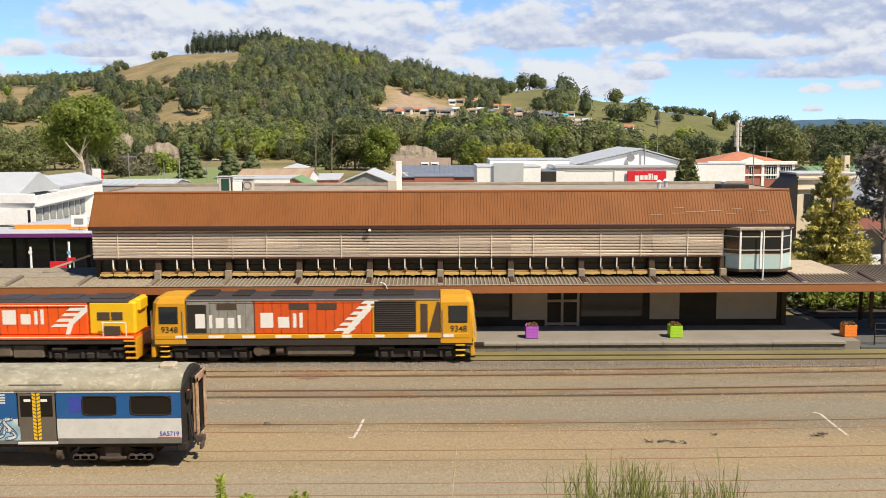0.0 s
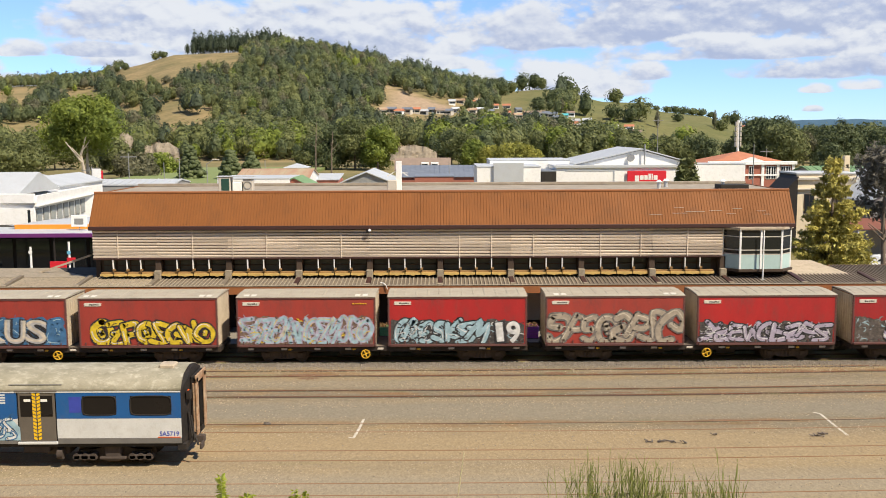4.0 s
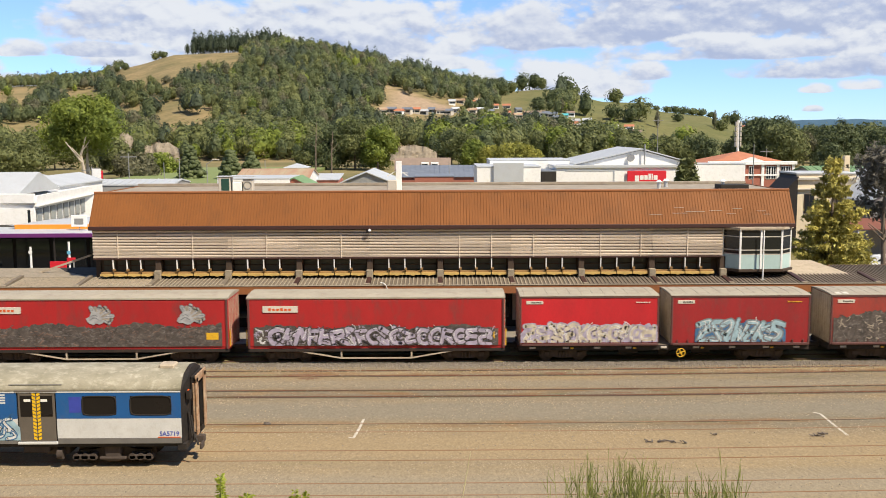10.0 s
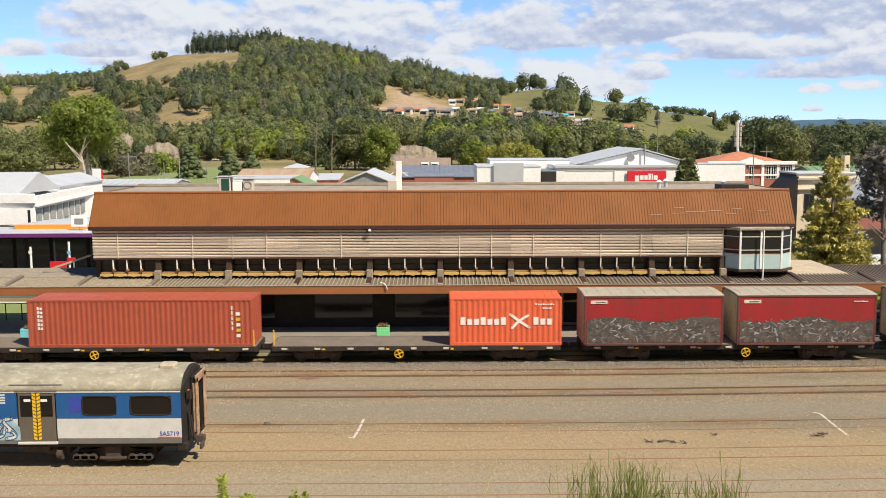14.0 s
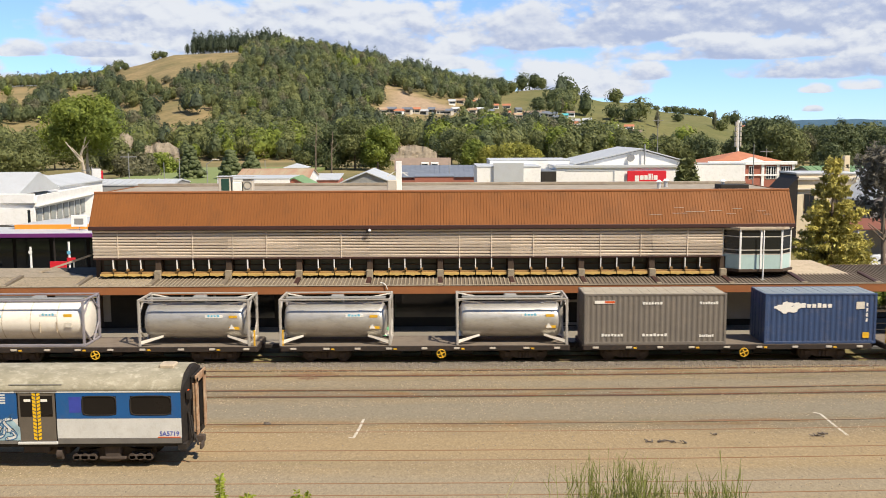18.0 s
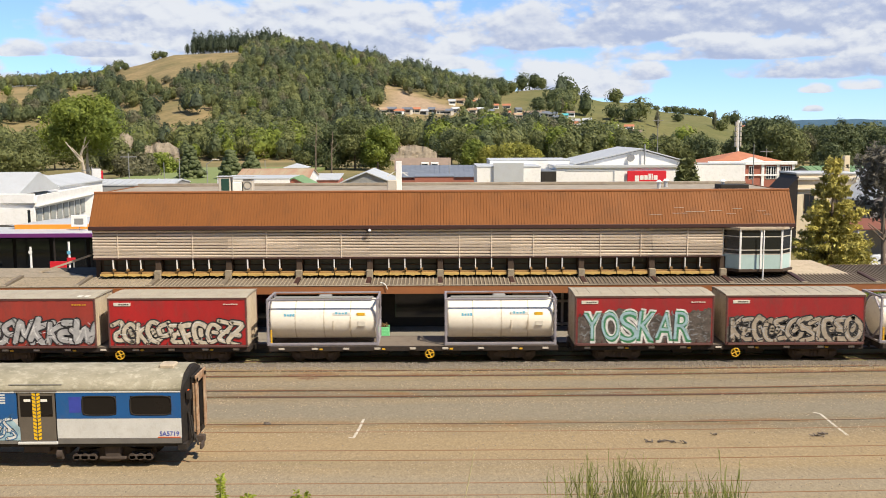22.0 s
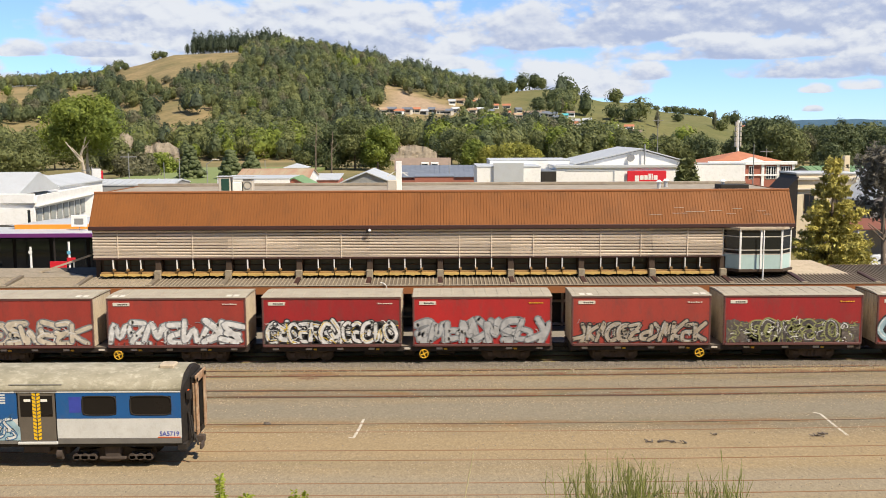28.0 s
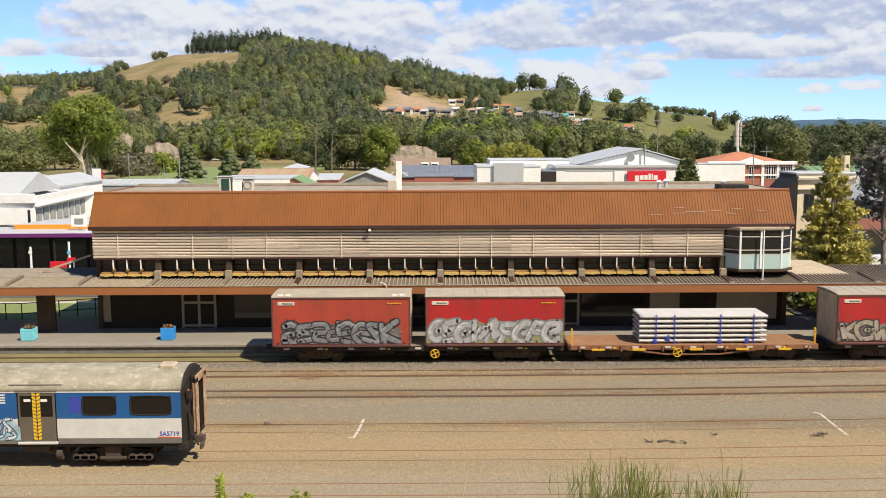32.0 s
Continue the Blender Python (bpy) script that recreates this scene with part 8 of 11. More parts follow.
    for xb in (-2.7, -17.1):
        b = part("bogie", bogie_frame_form(1.05, 0.42), M_CARBOGIE, c, "dusty carriage bogie", Matrix.Translation((xb, 0, 0)))
        for x in (-1.05, 1.05):
            for sd in (-1, 1):
                part("wheel", Form().prism([(0.42 * math.cos(q * 0.3142), 0.42 * math.sin(q * 0.3142)) for q in range(20)], sd * 0.585 - 0.06, sd * 0.585 + 0.06), M_CARBOGIE, b, "", Matrix.Translation((x, 0, 0.42)))
            part("axle", Form().tube((x, -0.52, 0.42), (x, 0.52, 0.42), 0.07, seg=8), M_CARBOGIE, b)
        f = Form()
        for x in (-1.05, 1.05):
            f.cbox(x - 0.45, x + 0.45, -1.18, -0.92, 0.28, 0.50, 0.05)
            for d in (-0.32, 0.0, 0.32):
                f.tube((x + d, -1.18, 0.42), (x + d, -0.9, 0.42), 0.13, seg=10)
        f.cbox(-0.32, 0.32, -1.15, -0.85, 0.22, 0.85, 0.06).cbox(-0.5, 0.5, -1.18, -1.0, 0.30, 0.42, 0.03)
        part("axlebox", f, M_CARBOGIE, b)
    part("equipment_box", Form().cbox(-6.0, -5.0, -1.25, -0.4, 0.62, 0.95, 0.04).tube((-4.75, -1.1, 0.55), (-4.55, -1.1, 0.55), 0.22, seg=12).cbox(-5.3, -4.4, -0.9, 0.2, 0.42, 0.92, 0.05).cbox(-9.0, -7.4, -1.25, -0.5, 0.5, 0.95, 0.05), M_CARBOGIE, c)
    part("solebar", Form().cbox(Lc + 0.1, -0.1, -1.32, -1.24, 0.86, 1.0, 0.01), M_BLACK, c)
    return c


make_carriage()
# ---- trees ----
ICO_V, ICO_F = None, None


def ico_base():
    global ICO_V, ICO_F
    if ICO_V is None:
        bm = bmesh.new()
        bmesh.ops.create_icosphere(bm, subdivisions=1, radius=1.0)
        ICO_V = np.array([v.co[:] for v in bm.verts])
        ICO_F = np.array([[v.index for v in f.verts] for f in bm.faces])
        bm.free()
    return ICO_V, ICO_F


def tri_mesh(name, verts, tris, mat, smooth=False):
    me = bpy.data.meshes.new(name)
    nv, nt = len(verts), len(tris)
    me.vertices.add(nv)
    me.vertices.foreach_set("co", np.asarray(verts, dtype=np.float32).ravel())
    me.loops.add(nt * 3)
    me.loops.foreach_set("vertex_index", np.asarray(tris, dtype=np.int32).ravel())
    me.polygons.add(nt)
    me.polygons.foreach_set("loop_start", np.arange(0, nt * 3, 3, dtype=np.int32))
    me.polygons.foreach_set("loop_total", np.full(nt, 3, dtype=np.int32))
    me.polygons.foreach_set("use_smooth", np.full(nt, smooth))
    me.update(calc_edges=True)
    me.validate()
    me.materials.append(mat)
    return me


def clump_mesh(name, pts, sizes, mat, rng, squash=0.8, smooth=True, rough=(0.62, 1.32)):
    """Leafy clumps: a jittered little ball at each point."""
    bv, bf = ico_base()
    n = len(pts)
    jit = rng.uniform(*rough, (n, len(bv), 1))
    sc = np.asarray(sizes).reshape(n, 1, 1) * np.array([1, 1, squash]).reshape(1, 1, 3)
    v = bv[None] * jit * sc + np.asarray(pts)[:, None, :]
    f = bf[None] + (np.arange(n) * len(bv)).reshape(n, 1, 1)
    return tri_mesh(name, v.reshape(-1, 3), f.reshape(-1, 3), mat, smooth)


def tuft_mesh(name, pts, sizes, mat, rng, blades=5, droop=0.0):
    """Tufts of leaves: a few loose triangles at each point."""
    n = len(pts)
    c = np.asarray(pts)[:, None, None, :]
    s = np.asarray(sizes).reshape(n, 1, 1, 1)
    o = rng.normal(0, 0.45, (n, blades, 1, 3))
    t = rng.normal(0, 0.62, (n, blades, 3, 3))
    t[..., 2] -= droop
    v = c + s * (o + t)
    f = np.arange(n * blades * 3).reshape(-1, 3)
    return tri_mesh(name, v.reshape(-1, 3), f, mat)


L_DARK = leafage("dark_bush_foliage", (0.056, 0.076, 0.034), (0.172, 0.198, 0.086))
L_MID = leafage("mixed_green_foliage", (0.080, 0.098, 0.036), (0.230, 0.245, 0.092))
L_PINE = leafage("dark_pine_foliage", (0.045, 0.062, 0.038), (0.112, 0.138, 0.082))
L_YELLOW = leafage("yellow_green_foliage", (0.13, 0.14, 0.024), (0.40, 0.38, 0.08))
L_LIGHT = leafage("fresh_green_foliage", (0.078, 0.110, 0.020), (0.275, 0.325, 0.058))
L_GOLD = leafage("golden_cypress_foliage", (0.10, 0.105, 0.03), (0.80, 0.70, 0.19))
L_GREY = leafage("grey_green_foliage", (0.085, 0.086, 0.050), (0.205, 0.195, 0.115))
L_DUSK = leafage("dark_grey_brown_foliage", (0.085, 0.08, 0.066), (0.26, 0.24, 0.19))
M_BARK = paint("grey_brown_bark", (0.20, 0.155, 0.115), (0.12, 0.09, 0.07), 0.9, 0, 3, 20, 0.5)
M_PALEBARK = paint("pale_dead_wood", (0.50, 0.43, 0.35), (0.36, 0.30, 0.24), 0.85, 0, 3, 20, 0.4)


def lobe_mesh(name, lobes, leaf, mat, rng):
    """A crown of round lobes: each a skin of outward leaf sprays over a dim core."""
    bv, bf = ico_base()
    V, F, k0 = [], [], 0
    for c, r in lobes:
        m = int(min(900, max(70, 10 * (r / leaf) ** 2)))
        q = rng.normal(0, 1, (m, 3))
        q /= np.linalg.norm(q, axis=1)[:, None]
        p = q * np.array([r, r, r * 0.8]) * rng.uniform(0.72, 1.15, (m, 1)) + c
        nrm = q + rng.normal(0, 0.28, (m, 3))
        nrm /= np.linalg.norm(nrm, axis=1)[:, None]
        t = rng.normal(0, 1, (m, 3, 3))
        t -= nrm[:, None, :] * (t * nrm[:, None, :]).sum(2, keepdims=True) * 0.75
        t /= np.linalg.norm(t, axis=2)[:, :, None]
        core = bv * np.array([r, r, r * 0.8]) * rng.uniform(0.42, 0.60, (len(bv), 1)) + c
        V += [(p[:, None, :] + t * leaf * rng.uniform(0.6, 1.4, (m, 1, 1))).reshape(-1, 3), core]
        F += [np.arange(m * 3).reshape(-1, 3) + k0, bf + k0 + m * 3]
        k0 += m * 3 + len(bv)
    return tri_mesh(name, np.concatenate(V), np.concatenate(F), mat)


def limbs(f, base, top, r, rng, n=6, spread=0.5):
    base, top = Vector(base), Vector(top)
    mid = base.lerp(top, 0.5) + Vector((rng.uniform(-0.3, 0.3), rng.uniform(-0.3, 0.3), 0))
    f.tube(base, mid, r, r * 0.7, 8)
    f.tube(mid, top, r * 0.7, r * 0.2, 8)
    H = (top - base).length
    for k in range(n):
        t = rng.uniform(0.3, 0.85)
        a = base.lerp(top, t)
        ang = rng.uniform(0, 6.28)
        ln = H * spread * rng.uniform(0.35, 0.7) * (1.1 - t)
        b = a + Vector((math.cos(ang) * ln, math.sin(ang) * ln, ln * rng.uniform(0.5, 1.0)))
        f.tube(a, b, r * 0.45 * (1.1 - t), r * 0.1, 6)


def broadleaf(x, y, z, height, width, mat, label, seed, lobes=14, clumps=500, leaf=0.5, trunk_mat=None, clear=0.18, tuft=False, name="tree"):
    """A tree with a lobed, open crown."""
    rng = np.random.default_rng(seed)
    t = thing(name, label, "tree", "", pose(x, y, z))
    f = Form()
    limbs(f, (0, 0, -0.3), (rng.uniform(-0.4, 0.4), 0, height * 0.85), max(0.12, height * 0.022), rng, 8)
    part("trunk", f, trunk_mat or M_BARK, t)
    cz0 = height * clear
    pts, sz, mids = [], [], []
    for k in range(lobes):
        h = rng.uniform(0.0, 1.0) ** 0.8
        rad = width / 2 * math.sin(math.pi * min(0.95, 0.18 + 0.78 * h)) ** 0.7
        a = rng.uniform(0, 6.28)
        d = rad * rng.uniform(0.35, 0.85)
        c = np.array([d * math.cos(a), d * math.sin(a), cz0 + (height - cz0) * (0.12 + 0.78 * h)])
        r = width * rng.uniform(0.14, 0.25)
        mids.append((c, r))
        m = clumps // lobes
        q = rng.normal(0, 1, (m, 3))
        q /= np.linalg.norm(q, axis=1)[:, None]
        q *= (r * rng.uniform(0.55, 1.08, (m, 1)))
        q[:, 2] *= 0.75
        pts.append(c + q)
        sz.append(leaf * rng.uniform(0.6, 1.3, m))
    pts, sz = np.concatenate(pts), np.concatenate(sz)
    me = tuft_mesh("crown", pts, sz, mat, rng) if tuft else lobe_mesh("crown", mids, leaf * 0.70, mat, rng)
    part("crown", me, None, t)
    return t


def conifer(x, y, z, height, width, mat, label, seed, tiers=16, per=26, leaf=0.4, tuft=False, clear=0.06, droop=0.25, name="conifer", power=0.75):
    """A tapering tree of tiered, drooping boughs."""
    rng = np.random.default_rng(seed)
    t = thing(name, label, "tree", "", pose(x, y, z))
    f = Form().tube((0, 0, -0.3), (0, 0, height * 0.97), height * 0.02, 0.03, 8)
    pts, sz = [], []
    for k in range(tiers):
        h = clear + (1 - clear) * (k + rng.uniform(-0.2, 0.2)) / tiers
        rad = width / 2 * (1 - h) ** power * rng.uniform(0.72, 1.15) + 0.12
        nb = max(4, int(9 * (1 - h) + 3))
        for b in range(nb):
            a = 6.283 * (b + rng.uniform(-0.3, 0.3)) / nb + k
            ln = rad * rng.uniform(0.75, 1.12)
            z0 = height * h
            if k % 2 == 0 and b % 2 == 0:
                f.tube((0, 0, z0), (ln * 0.8 * math.cos(a), ln * 0.8 * math.sin(a), z0 - droop * ln * 0.4), 0.05, 0.015, 5)
            m = max(3, int(per * (0.3 + ln / width)))
            s = rng.uniform(0.25, 1.0, m) ** 0.7
            q = np.stack([s * ln * np.cos(a + rng.normal(0, 0.16, m)), s * ln * np.sin(a + rng.normal(0, 0.16, m)), z0 - droop * s * ln * s + rng.normal(0, 0.05 * height / tiers + 0.05, m)], 1)
            pts.append(q)
            sz.append(leaf * rng.uniform(0.6, 1.25, m))
    part("trunk", f, M_BARK, t)
    pts, sz = np.concatenate(pts), np.concatenate(sz)
    me = tuft_mesh("crown", pts, sz, mat, rng, 5, 0.15) if tuft else clump_mesh("crown", pts, sz, mat, rng, 0.7)
    part("crown", me, None, t)
    return t


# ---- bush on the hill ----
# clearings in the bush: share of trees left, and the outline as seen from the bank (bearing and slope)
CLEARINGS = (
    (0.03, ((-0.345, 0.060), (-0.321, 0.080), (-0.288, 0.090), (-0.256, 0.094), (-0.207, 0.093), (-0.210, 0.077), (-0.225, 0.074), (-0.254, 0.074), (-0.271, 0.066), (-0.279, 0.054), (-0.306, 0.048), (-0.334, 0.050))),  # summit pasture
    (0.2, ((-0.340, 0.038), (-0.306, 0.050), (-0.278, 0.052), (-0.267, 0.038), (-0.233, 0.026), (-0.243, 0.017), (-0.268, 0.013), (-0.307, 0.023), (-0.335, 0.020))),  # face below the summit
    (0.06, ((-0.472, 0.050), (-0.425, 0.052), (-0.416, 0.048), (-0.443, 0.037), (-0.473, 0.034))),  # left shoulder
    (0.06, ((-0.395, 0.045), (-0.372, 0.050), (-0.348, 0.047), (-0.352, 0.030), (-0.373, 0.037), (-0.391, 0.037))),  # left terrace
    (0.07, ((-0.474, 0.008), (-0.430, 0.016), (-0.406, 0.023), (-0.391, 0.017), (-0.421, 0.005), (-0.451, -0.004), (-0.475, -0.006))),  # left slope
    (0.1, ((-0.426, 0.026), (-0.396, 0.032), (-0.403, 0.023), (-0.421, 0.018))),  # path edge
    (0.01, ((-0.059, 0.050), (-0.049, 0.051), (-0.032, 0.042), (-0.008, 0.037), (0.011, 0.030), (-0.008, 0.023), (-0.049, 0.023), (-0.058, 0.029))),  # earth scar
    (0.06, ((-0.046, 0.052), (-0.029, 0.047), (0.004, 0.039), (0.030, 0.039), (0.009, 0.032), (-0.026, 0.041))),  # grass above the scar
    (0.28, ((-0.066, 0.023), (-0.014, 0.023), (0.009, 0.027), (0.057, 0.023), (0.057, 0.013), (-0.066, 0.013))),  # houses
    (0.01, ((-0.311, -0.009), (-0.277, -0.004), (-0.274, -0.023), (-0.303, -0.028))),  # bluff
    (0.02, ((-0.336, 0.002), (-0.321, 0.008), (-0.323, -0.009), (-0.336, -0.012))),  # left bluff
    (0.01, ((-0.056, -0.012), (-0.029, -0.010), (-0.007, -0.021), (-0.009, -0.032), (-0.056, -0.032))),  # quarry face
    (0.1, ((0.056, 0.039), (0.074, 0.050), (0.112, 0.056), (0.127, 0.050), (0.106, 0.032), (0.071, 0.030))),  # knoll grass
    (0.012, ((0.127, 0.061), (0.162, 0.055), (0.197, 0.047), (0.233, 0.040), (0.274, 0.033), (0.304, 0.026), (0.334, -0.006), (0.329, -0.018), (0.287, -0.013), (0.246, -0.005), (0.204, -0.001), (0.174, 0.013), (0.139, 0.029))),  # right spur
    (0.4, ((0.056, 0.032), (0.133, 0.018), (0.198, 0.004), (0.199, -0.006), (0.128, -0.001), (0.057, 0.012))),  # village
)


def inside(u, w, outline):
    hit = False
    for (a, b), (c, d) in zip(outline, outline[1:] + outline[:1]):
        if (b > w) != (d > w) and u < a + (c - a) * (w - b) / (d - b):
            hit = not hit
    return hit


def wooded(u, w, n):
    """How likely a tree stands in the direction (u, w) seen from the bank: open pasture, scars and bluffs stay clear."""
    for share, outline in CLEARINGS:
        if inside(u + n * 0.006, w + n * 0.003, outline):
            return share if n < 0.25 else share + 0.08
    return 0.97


def crown_mesh(name, crowns, mat, rng):
    """Many crowns in one mesh: each a dim core and a skin of outward leaf sprays, domed or pointed."""
    bv, bf = ico_base()
    V, F, k0 = [], [], 0
    for x, y, z, h, wd, lean, m in crowns:
        lobes = rng.normal(0, 1, (4, 3))
        lobes /= np.linalg.norm(lobes, axis=1)[:, None]
        q = rng.normal(0, 1, (m, 3))
        q[:, 1] -= 0.35
        q[:, 2] += 0.25
        q /= np.linalg.norm(q, axis=1)[:, None]
        near = (q @ lobes.T).max(1)
        r = (0.74 + 0.34 * np.clip(near, 0, 1) ** 3) * rng.uniform(0.86, 1.10, m)
        taper = 1.0 - lean * 0.55 * (q[:, 2] + 0.2)
        c = np.stack([q[:, 0] * r * taper * wd / 2, q[:, 1] * r * taper * wd / 2, q[:, 2] * r * h * (0.5 + 0.08 * lean)], 1)
        t = rng.normal(0, 1, (m, 3, 3))
        nrm = q + rng.normal(0, 0.24, (m, 3))
        nrm /= np.linalg.norm(nrm, axis=1)[:, None]
        t -= nrm[:, None, :] * (t * nrm[:, None, :]).sum(2, keepdims=True) * 0.8
        t /= np.linalg.norm(t, axis=2)[:, :, None]
        size = (0.075 * wd + 0.22) * rng.uniform(0.6, 1.25, (m, 1, 1))
        skin = c[:, None, :] + t * size
        core = bv * np.array([wd * 0.36, wd * 0.36, h * 0.38]) * rng.uniform(0.85, 1.1, (len(bv), 1))
        core[:, :2] *= 1.0 - lean * 0.6 * (core[:, 2:3] / (h * 0.38))
        at = np.array([x, y, z + h * 0.47])
        V += [skin.reshape(-1, 3) + at, core + at]
        F += [np.arange(m * 3).reshape(-1, 3) + k0, bf + k0 + m * 3]
        k0 += m * 3 + len(bv)
    return tri_mesh(name, np.concatenate(V), np.concatenate(F), mat)


def on_slope(u, w):
    """The spot on the hill that shows in the direction (u, w)."""
    y = 445.0
    while y < 985 and (hill_height(u * y, y) - EYE_Z) / y < w:
        y += 3.0
    return u * y, y


HOUSE_SPOTS = [(-0.062 + 0.0085 * k, 0.0195 + 0.0012 * math.sin(k * 2.3)) for k in range(14)]
HOUSE_SPOTS += [(0.010, 0.029), (0.019, 0.030), (0.030, 0.028), (0.037, 0.030), (0.046, 0.026), (0.068, 0.0165), (0.078, 0.014), (0.088, 0.016), (0.098, 0.014), (0.108, 0.0155), (0.119, 0.012), (0.128, 0.0135), (0.134, 0.016)]
HOUSE_SPOTS += [(0.137, 0.005), (0.145, 0.003), (0.152, 0.0045), (0.165, 0.000), (0.172, 0.0025), (0.179, 0.001), (0.187, -0.002), (0.195, 0.001), (0.203, -0.004), (0.316, 0.014), (0.326, 0.012)]
HOUSE_SPOTS += [(0.055 + 0.012 * k, 0.0245 - 0.0022 * k + 0.002 * math.sin(k * 1.7)) for k in range(9)]
HOUSE_SITES = [on_slope(u, w) for u, w in HOUSE_SPOTS]


def before_house(x, y):
    """True where a tree would hide one of the hillside houses."""
    for hx, hy in HOUSE_SITES:
        if -55 < y - hy < 7 and abs(x / y - hx / hy) < 5.5 / hy:
            return True
    return False


def hill_bush():
    rng = np.random.default_rng(11)
    kinds = {"dark": ([], L_DARK), "mid": ([], L_MID), "pine": ([], L_PINE), "light": ([], L_LIGHT), "grey": ([], L_GREY)}
    y = 436.0
    while y < 1025:
        step = 6.6 + (y - 430) * 0.0052
        x = -0.50 * y
        while x < 0.47 * y:
            xx, yy = x + rng.uniform(-0.45, 0.45) * step, y + rng.uniform(-0.45, 0.45) * step
            x += step * rng.uniform(0.8, 1.2)
            z = hill_height(xx, yy)
            n = noise.noise(Vector((xx * 0.012, yy * 0.012, 7.7)))
            stand = noise.noise(Vector((xx * 0.022, yy * 0.022, 3.1)))
            if xx / yy > 0.27 and yy > 620:
                continue
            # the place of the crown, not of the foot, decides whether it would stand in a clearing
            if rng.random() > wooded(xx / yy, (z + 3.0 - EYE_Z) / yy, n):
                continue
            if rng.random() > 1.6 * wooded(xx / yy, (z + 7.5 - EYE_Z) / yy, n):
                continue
            if yy > 470 and before_house(xx, yy):
                continue
            near = yy < 480
            h = rng.uniform(6.5, 14.0) * (1.2 if near else 1.0) * (1.0 + 0.5 * max(0.0, stand))
            if xx / yy < -0.20 and z > 70:
                h *= 0.8
            wd = h * rng.uniform(0.58, 0.88)
            r = rng.random()
            kind = "dark"
            if near:
                kind = "mid" if r < 0.6 else "light" if r < 0.78 else "dark"
            elif stand > 0.22:
                kind = "pine" if r < 0.55 else "dark"
            elif stand < -0.22:
                kind = "mid" if r < 0.65 else "grey" if r < 0.85 else "light"
            elif r < 0.22:
                kind = "mid"
            elif r < 0.36:
                kind = "grey"
            elif r < 0.44:
                kind = "pine"
            lean = 0.85 if kind == "pine" else 0.3 if rng.random() < 0.4 else 0.0
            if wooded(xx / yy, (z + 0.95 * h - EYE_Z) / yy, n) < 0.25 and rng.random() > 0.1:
                continue
            kinds[kind][0].append((xx, yy, z, h * (1.12 if kind == "pine" else 1.0), wd, lean, 250 if yy < 560 else 190 if yy < 800 else 140))
        y += step * 0.88
    for k, (crowns, mat) in kinds.items():
        ob = part("hill_bush", crown_mesh("hill_bush", crowns, mat, rng), None)
        tagged(ob, {"dark": "dense dark green native bush covering the hillside", "mid": "mid-green bush and scrub on the hillside", "pine": "dark pines scattered in the hillside bush",
                    "light": "fresh green trees along the foot of the hill", "grey": "grey-green scrub trees on the hillside"}[k], "bush", "", "stuff")


hill_bush()
# pines on the summit, and lone trees on the open spurs
rg = random.Random(21)
def hill_tree(x, y, h, wd, mat, label, seed, lean=0.0, name="tree", sprays=320):
    """A far tree: a trunk and one full crown down to the grass."""
    rng = np.random.default_rng(seed)
    t = thing(name, label, "tree", "", pose(x, y, hill_height(x, y) - 0.4))
    part("trunk", Form().tube((0, 0, -0.3), (0, 0, h * 0.7), h * 0.025, 0.05, 7), M_BARK, t)
    part("crown", crown_mesh("crown", [(0, 0, h * -0.05, h, wd, lean, sprays)], mat, rng), None, t)
    return t


for k in range(36):
    u = -0.262 + 0.0027 * k + rg.uniform(-0.0015, 0.0015)
    y = 975 + rg.uniform(-16, 18)
    h = rg.uniform(17, 25) * (0.6 if k < 3 else 0.85 if k > 31 else 1.0)
    hill_tree(u * y, y, h, h * rg.uniform(0.40, 0.58), L_PINE, "tall dark pine in the row on the hilltop", 300 + k, rg.choice((0.35, 0.6, 0.8)), "pine_tree")
# lone trees and hedges on the grassy spur: bearing, slope of the foot, height, width, taper
for k, (u, w, h, wd, lean) in enumerate((
        (-0.296, 0.079, 10, 11, 0), (-0.289, 0.080, 8, 11, 0), (-0.328, 0.066, 8, 9, 0.2), (0.036, 0.044, 15, 16, 0), (0.050, 0.040, 16, 17, 0), (0.062, 0.038, 17, 18, 0.2), (0.072, 0.040, 14, 16, 0),
        (0.083, 0.044, 20, 20, 0.1), (0.096, 0.046, 20, 19, 0.2), (0.103, 0.044, 15, 15, 0), (0.130, 0.039, 18, 20, 0.1), (0.137, 0.036, 12, 14, 0), (0.180, 0.031, 16, 21, 0.1), (0.214, 0.026, 6, 10, 0),
        (0.222, 0.024, 6, 10, 0), (0.234, 0.021, 8, 12, 0), (0.243, 0.020, 9, 13, 0), (0.252, 0.019, 9, 13, 0), (0.261, 0.018, 9, 14, 0), (0.270, 0.017, 8, 13, 0), (0.280, 0.015, 7, 11, 0),
        (0.297, 0.010, 12, 15, 0), (0.305, 0.006, 15, 14, 0.3), (0.149, 0.016, 22, 13, 0.4), (0.205, 0.012, 18, 19, 0.1), (0.196, 0.010, 14, 15, 0), (0.178, 0.012, 13, 14, 0), (0.224, 0.004, 15, 5, 0.5),
        (0.284, 0.004, 16, 5, 0.5), (0.246, 0.010, 9, 10, 0), (0.291, 0.000, 11, 12, 0), (0.115, 0.026, 17, 17, 0.1), (0.100, 0.020, 14, 14, 0), (0.124, 0.020, 12, 7, 0.5))):
    x, y = on_slope(u, w)
    hill_tree(x, y, h, wd, L_GREY if wd < 8 else L_DARK if k % 3 else L_MID, "slim brownish poplar on the hillside" if wd < 8 else "lone dark tree on the grassy hill spur", 400 + k, lean)

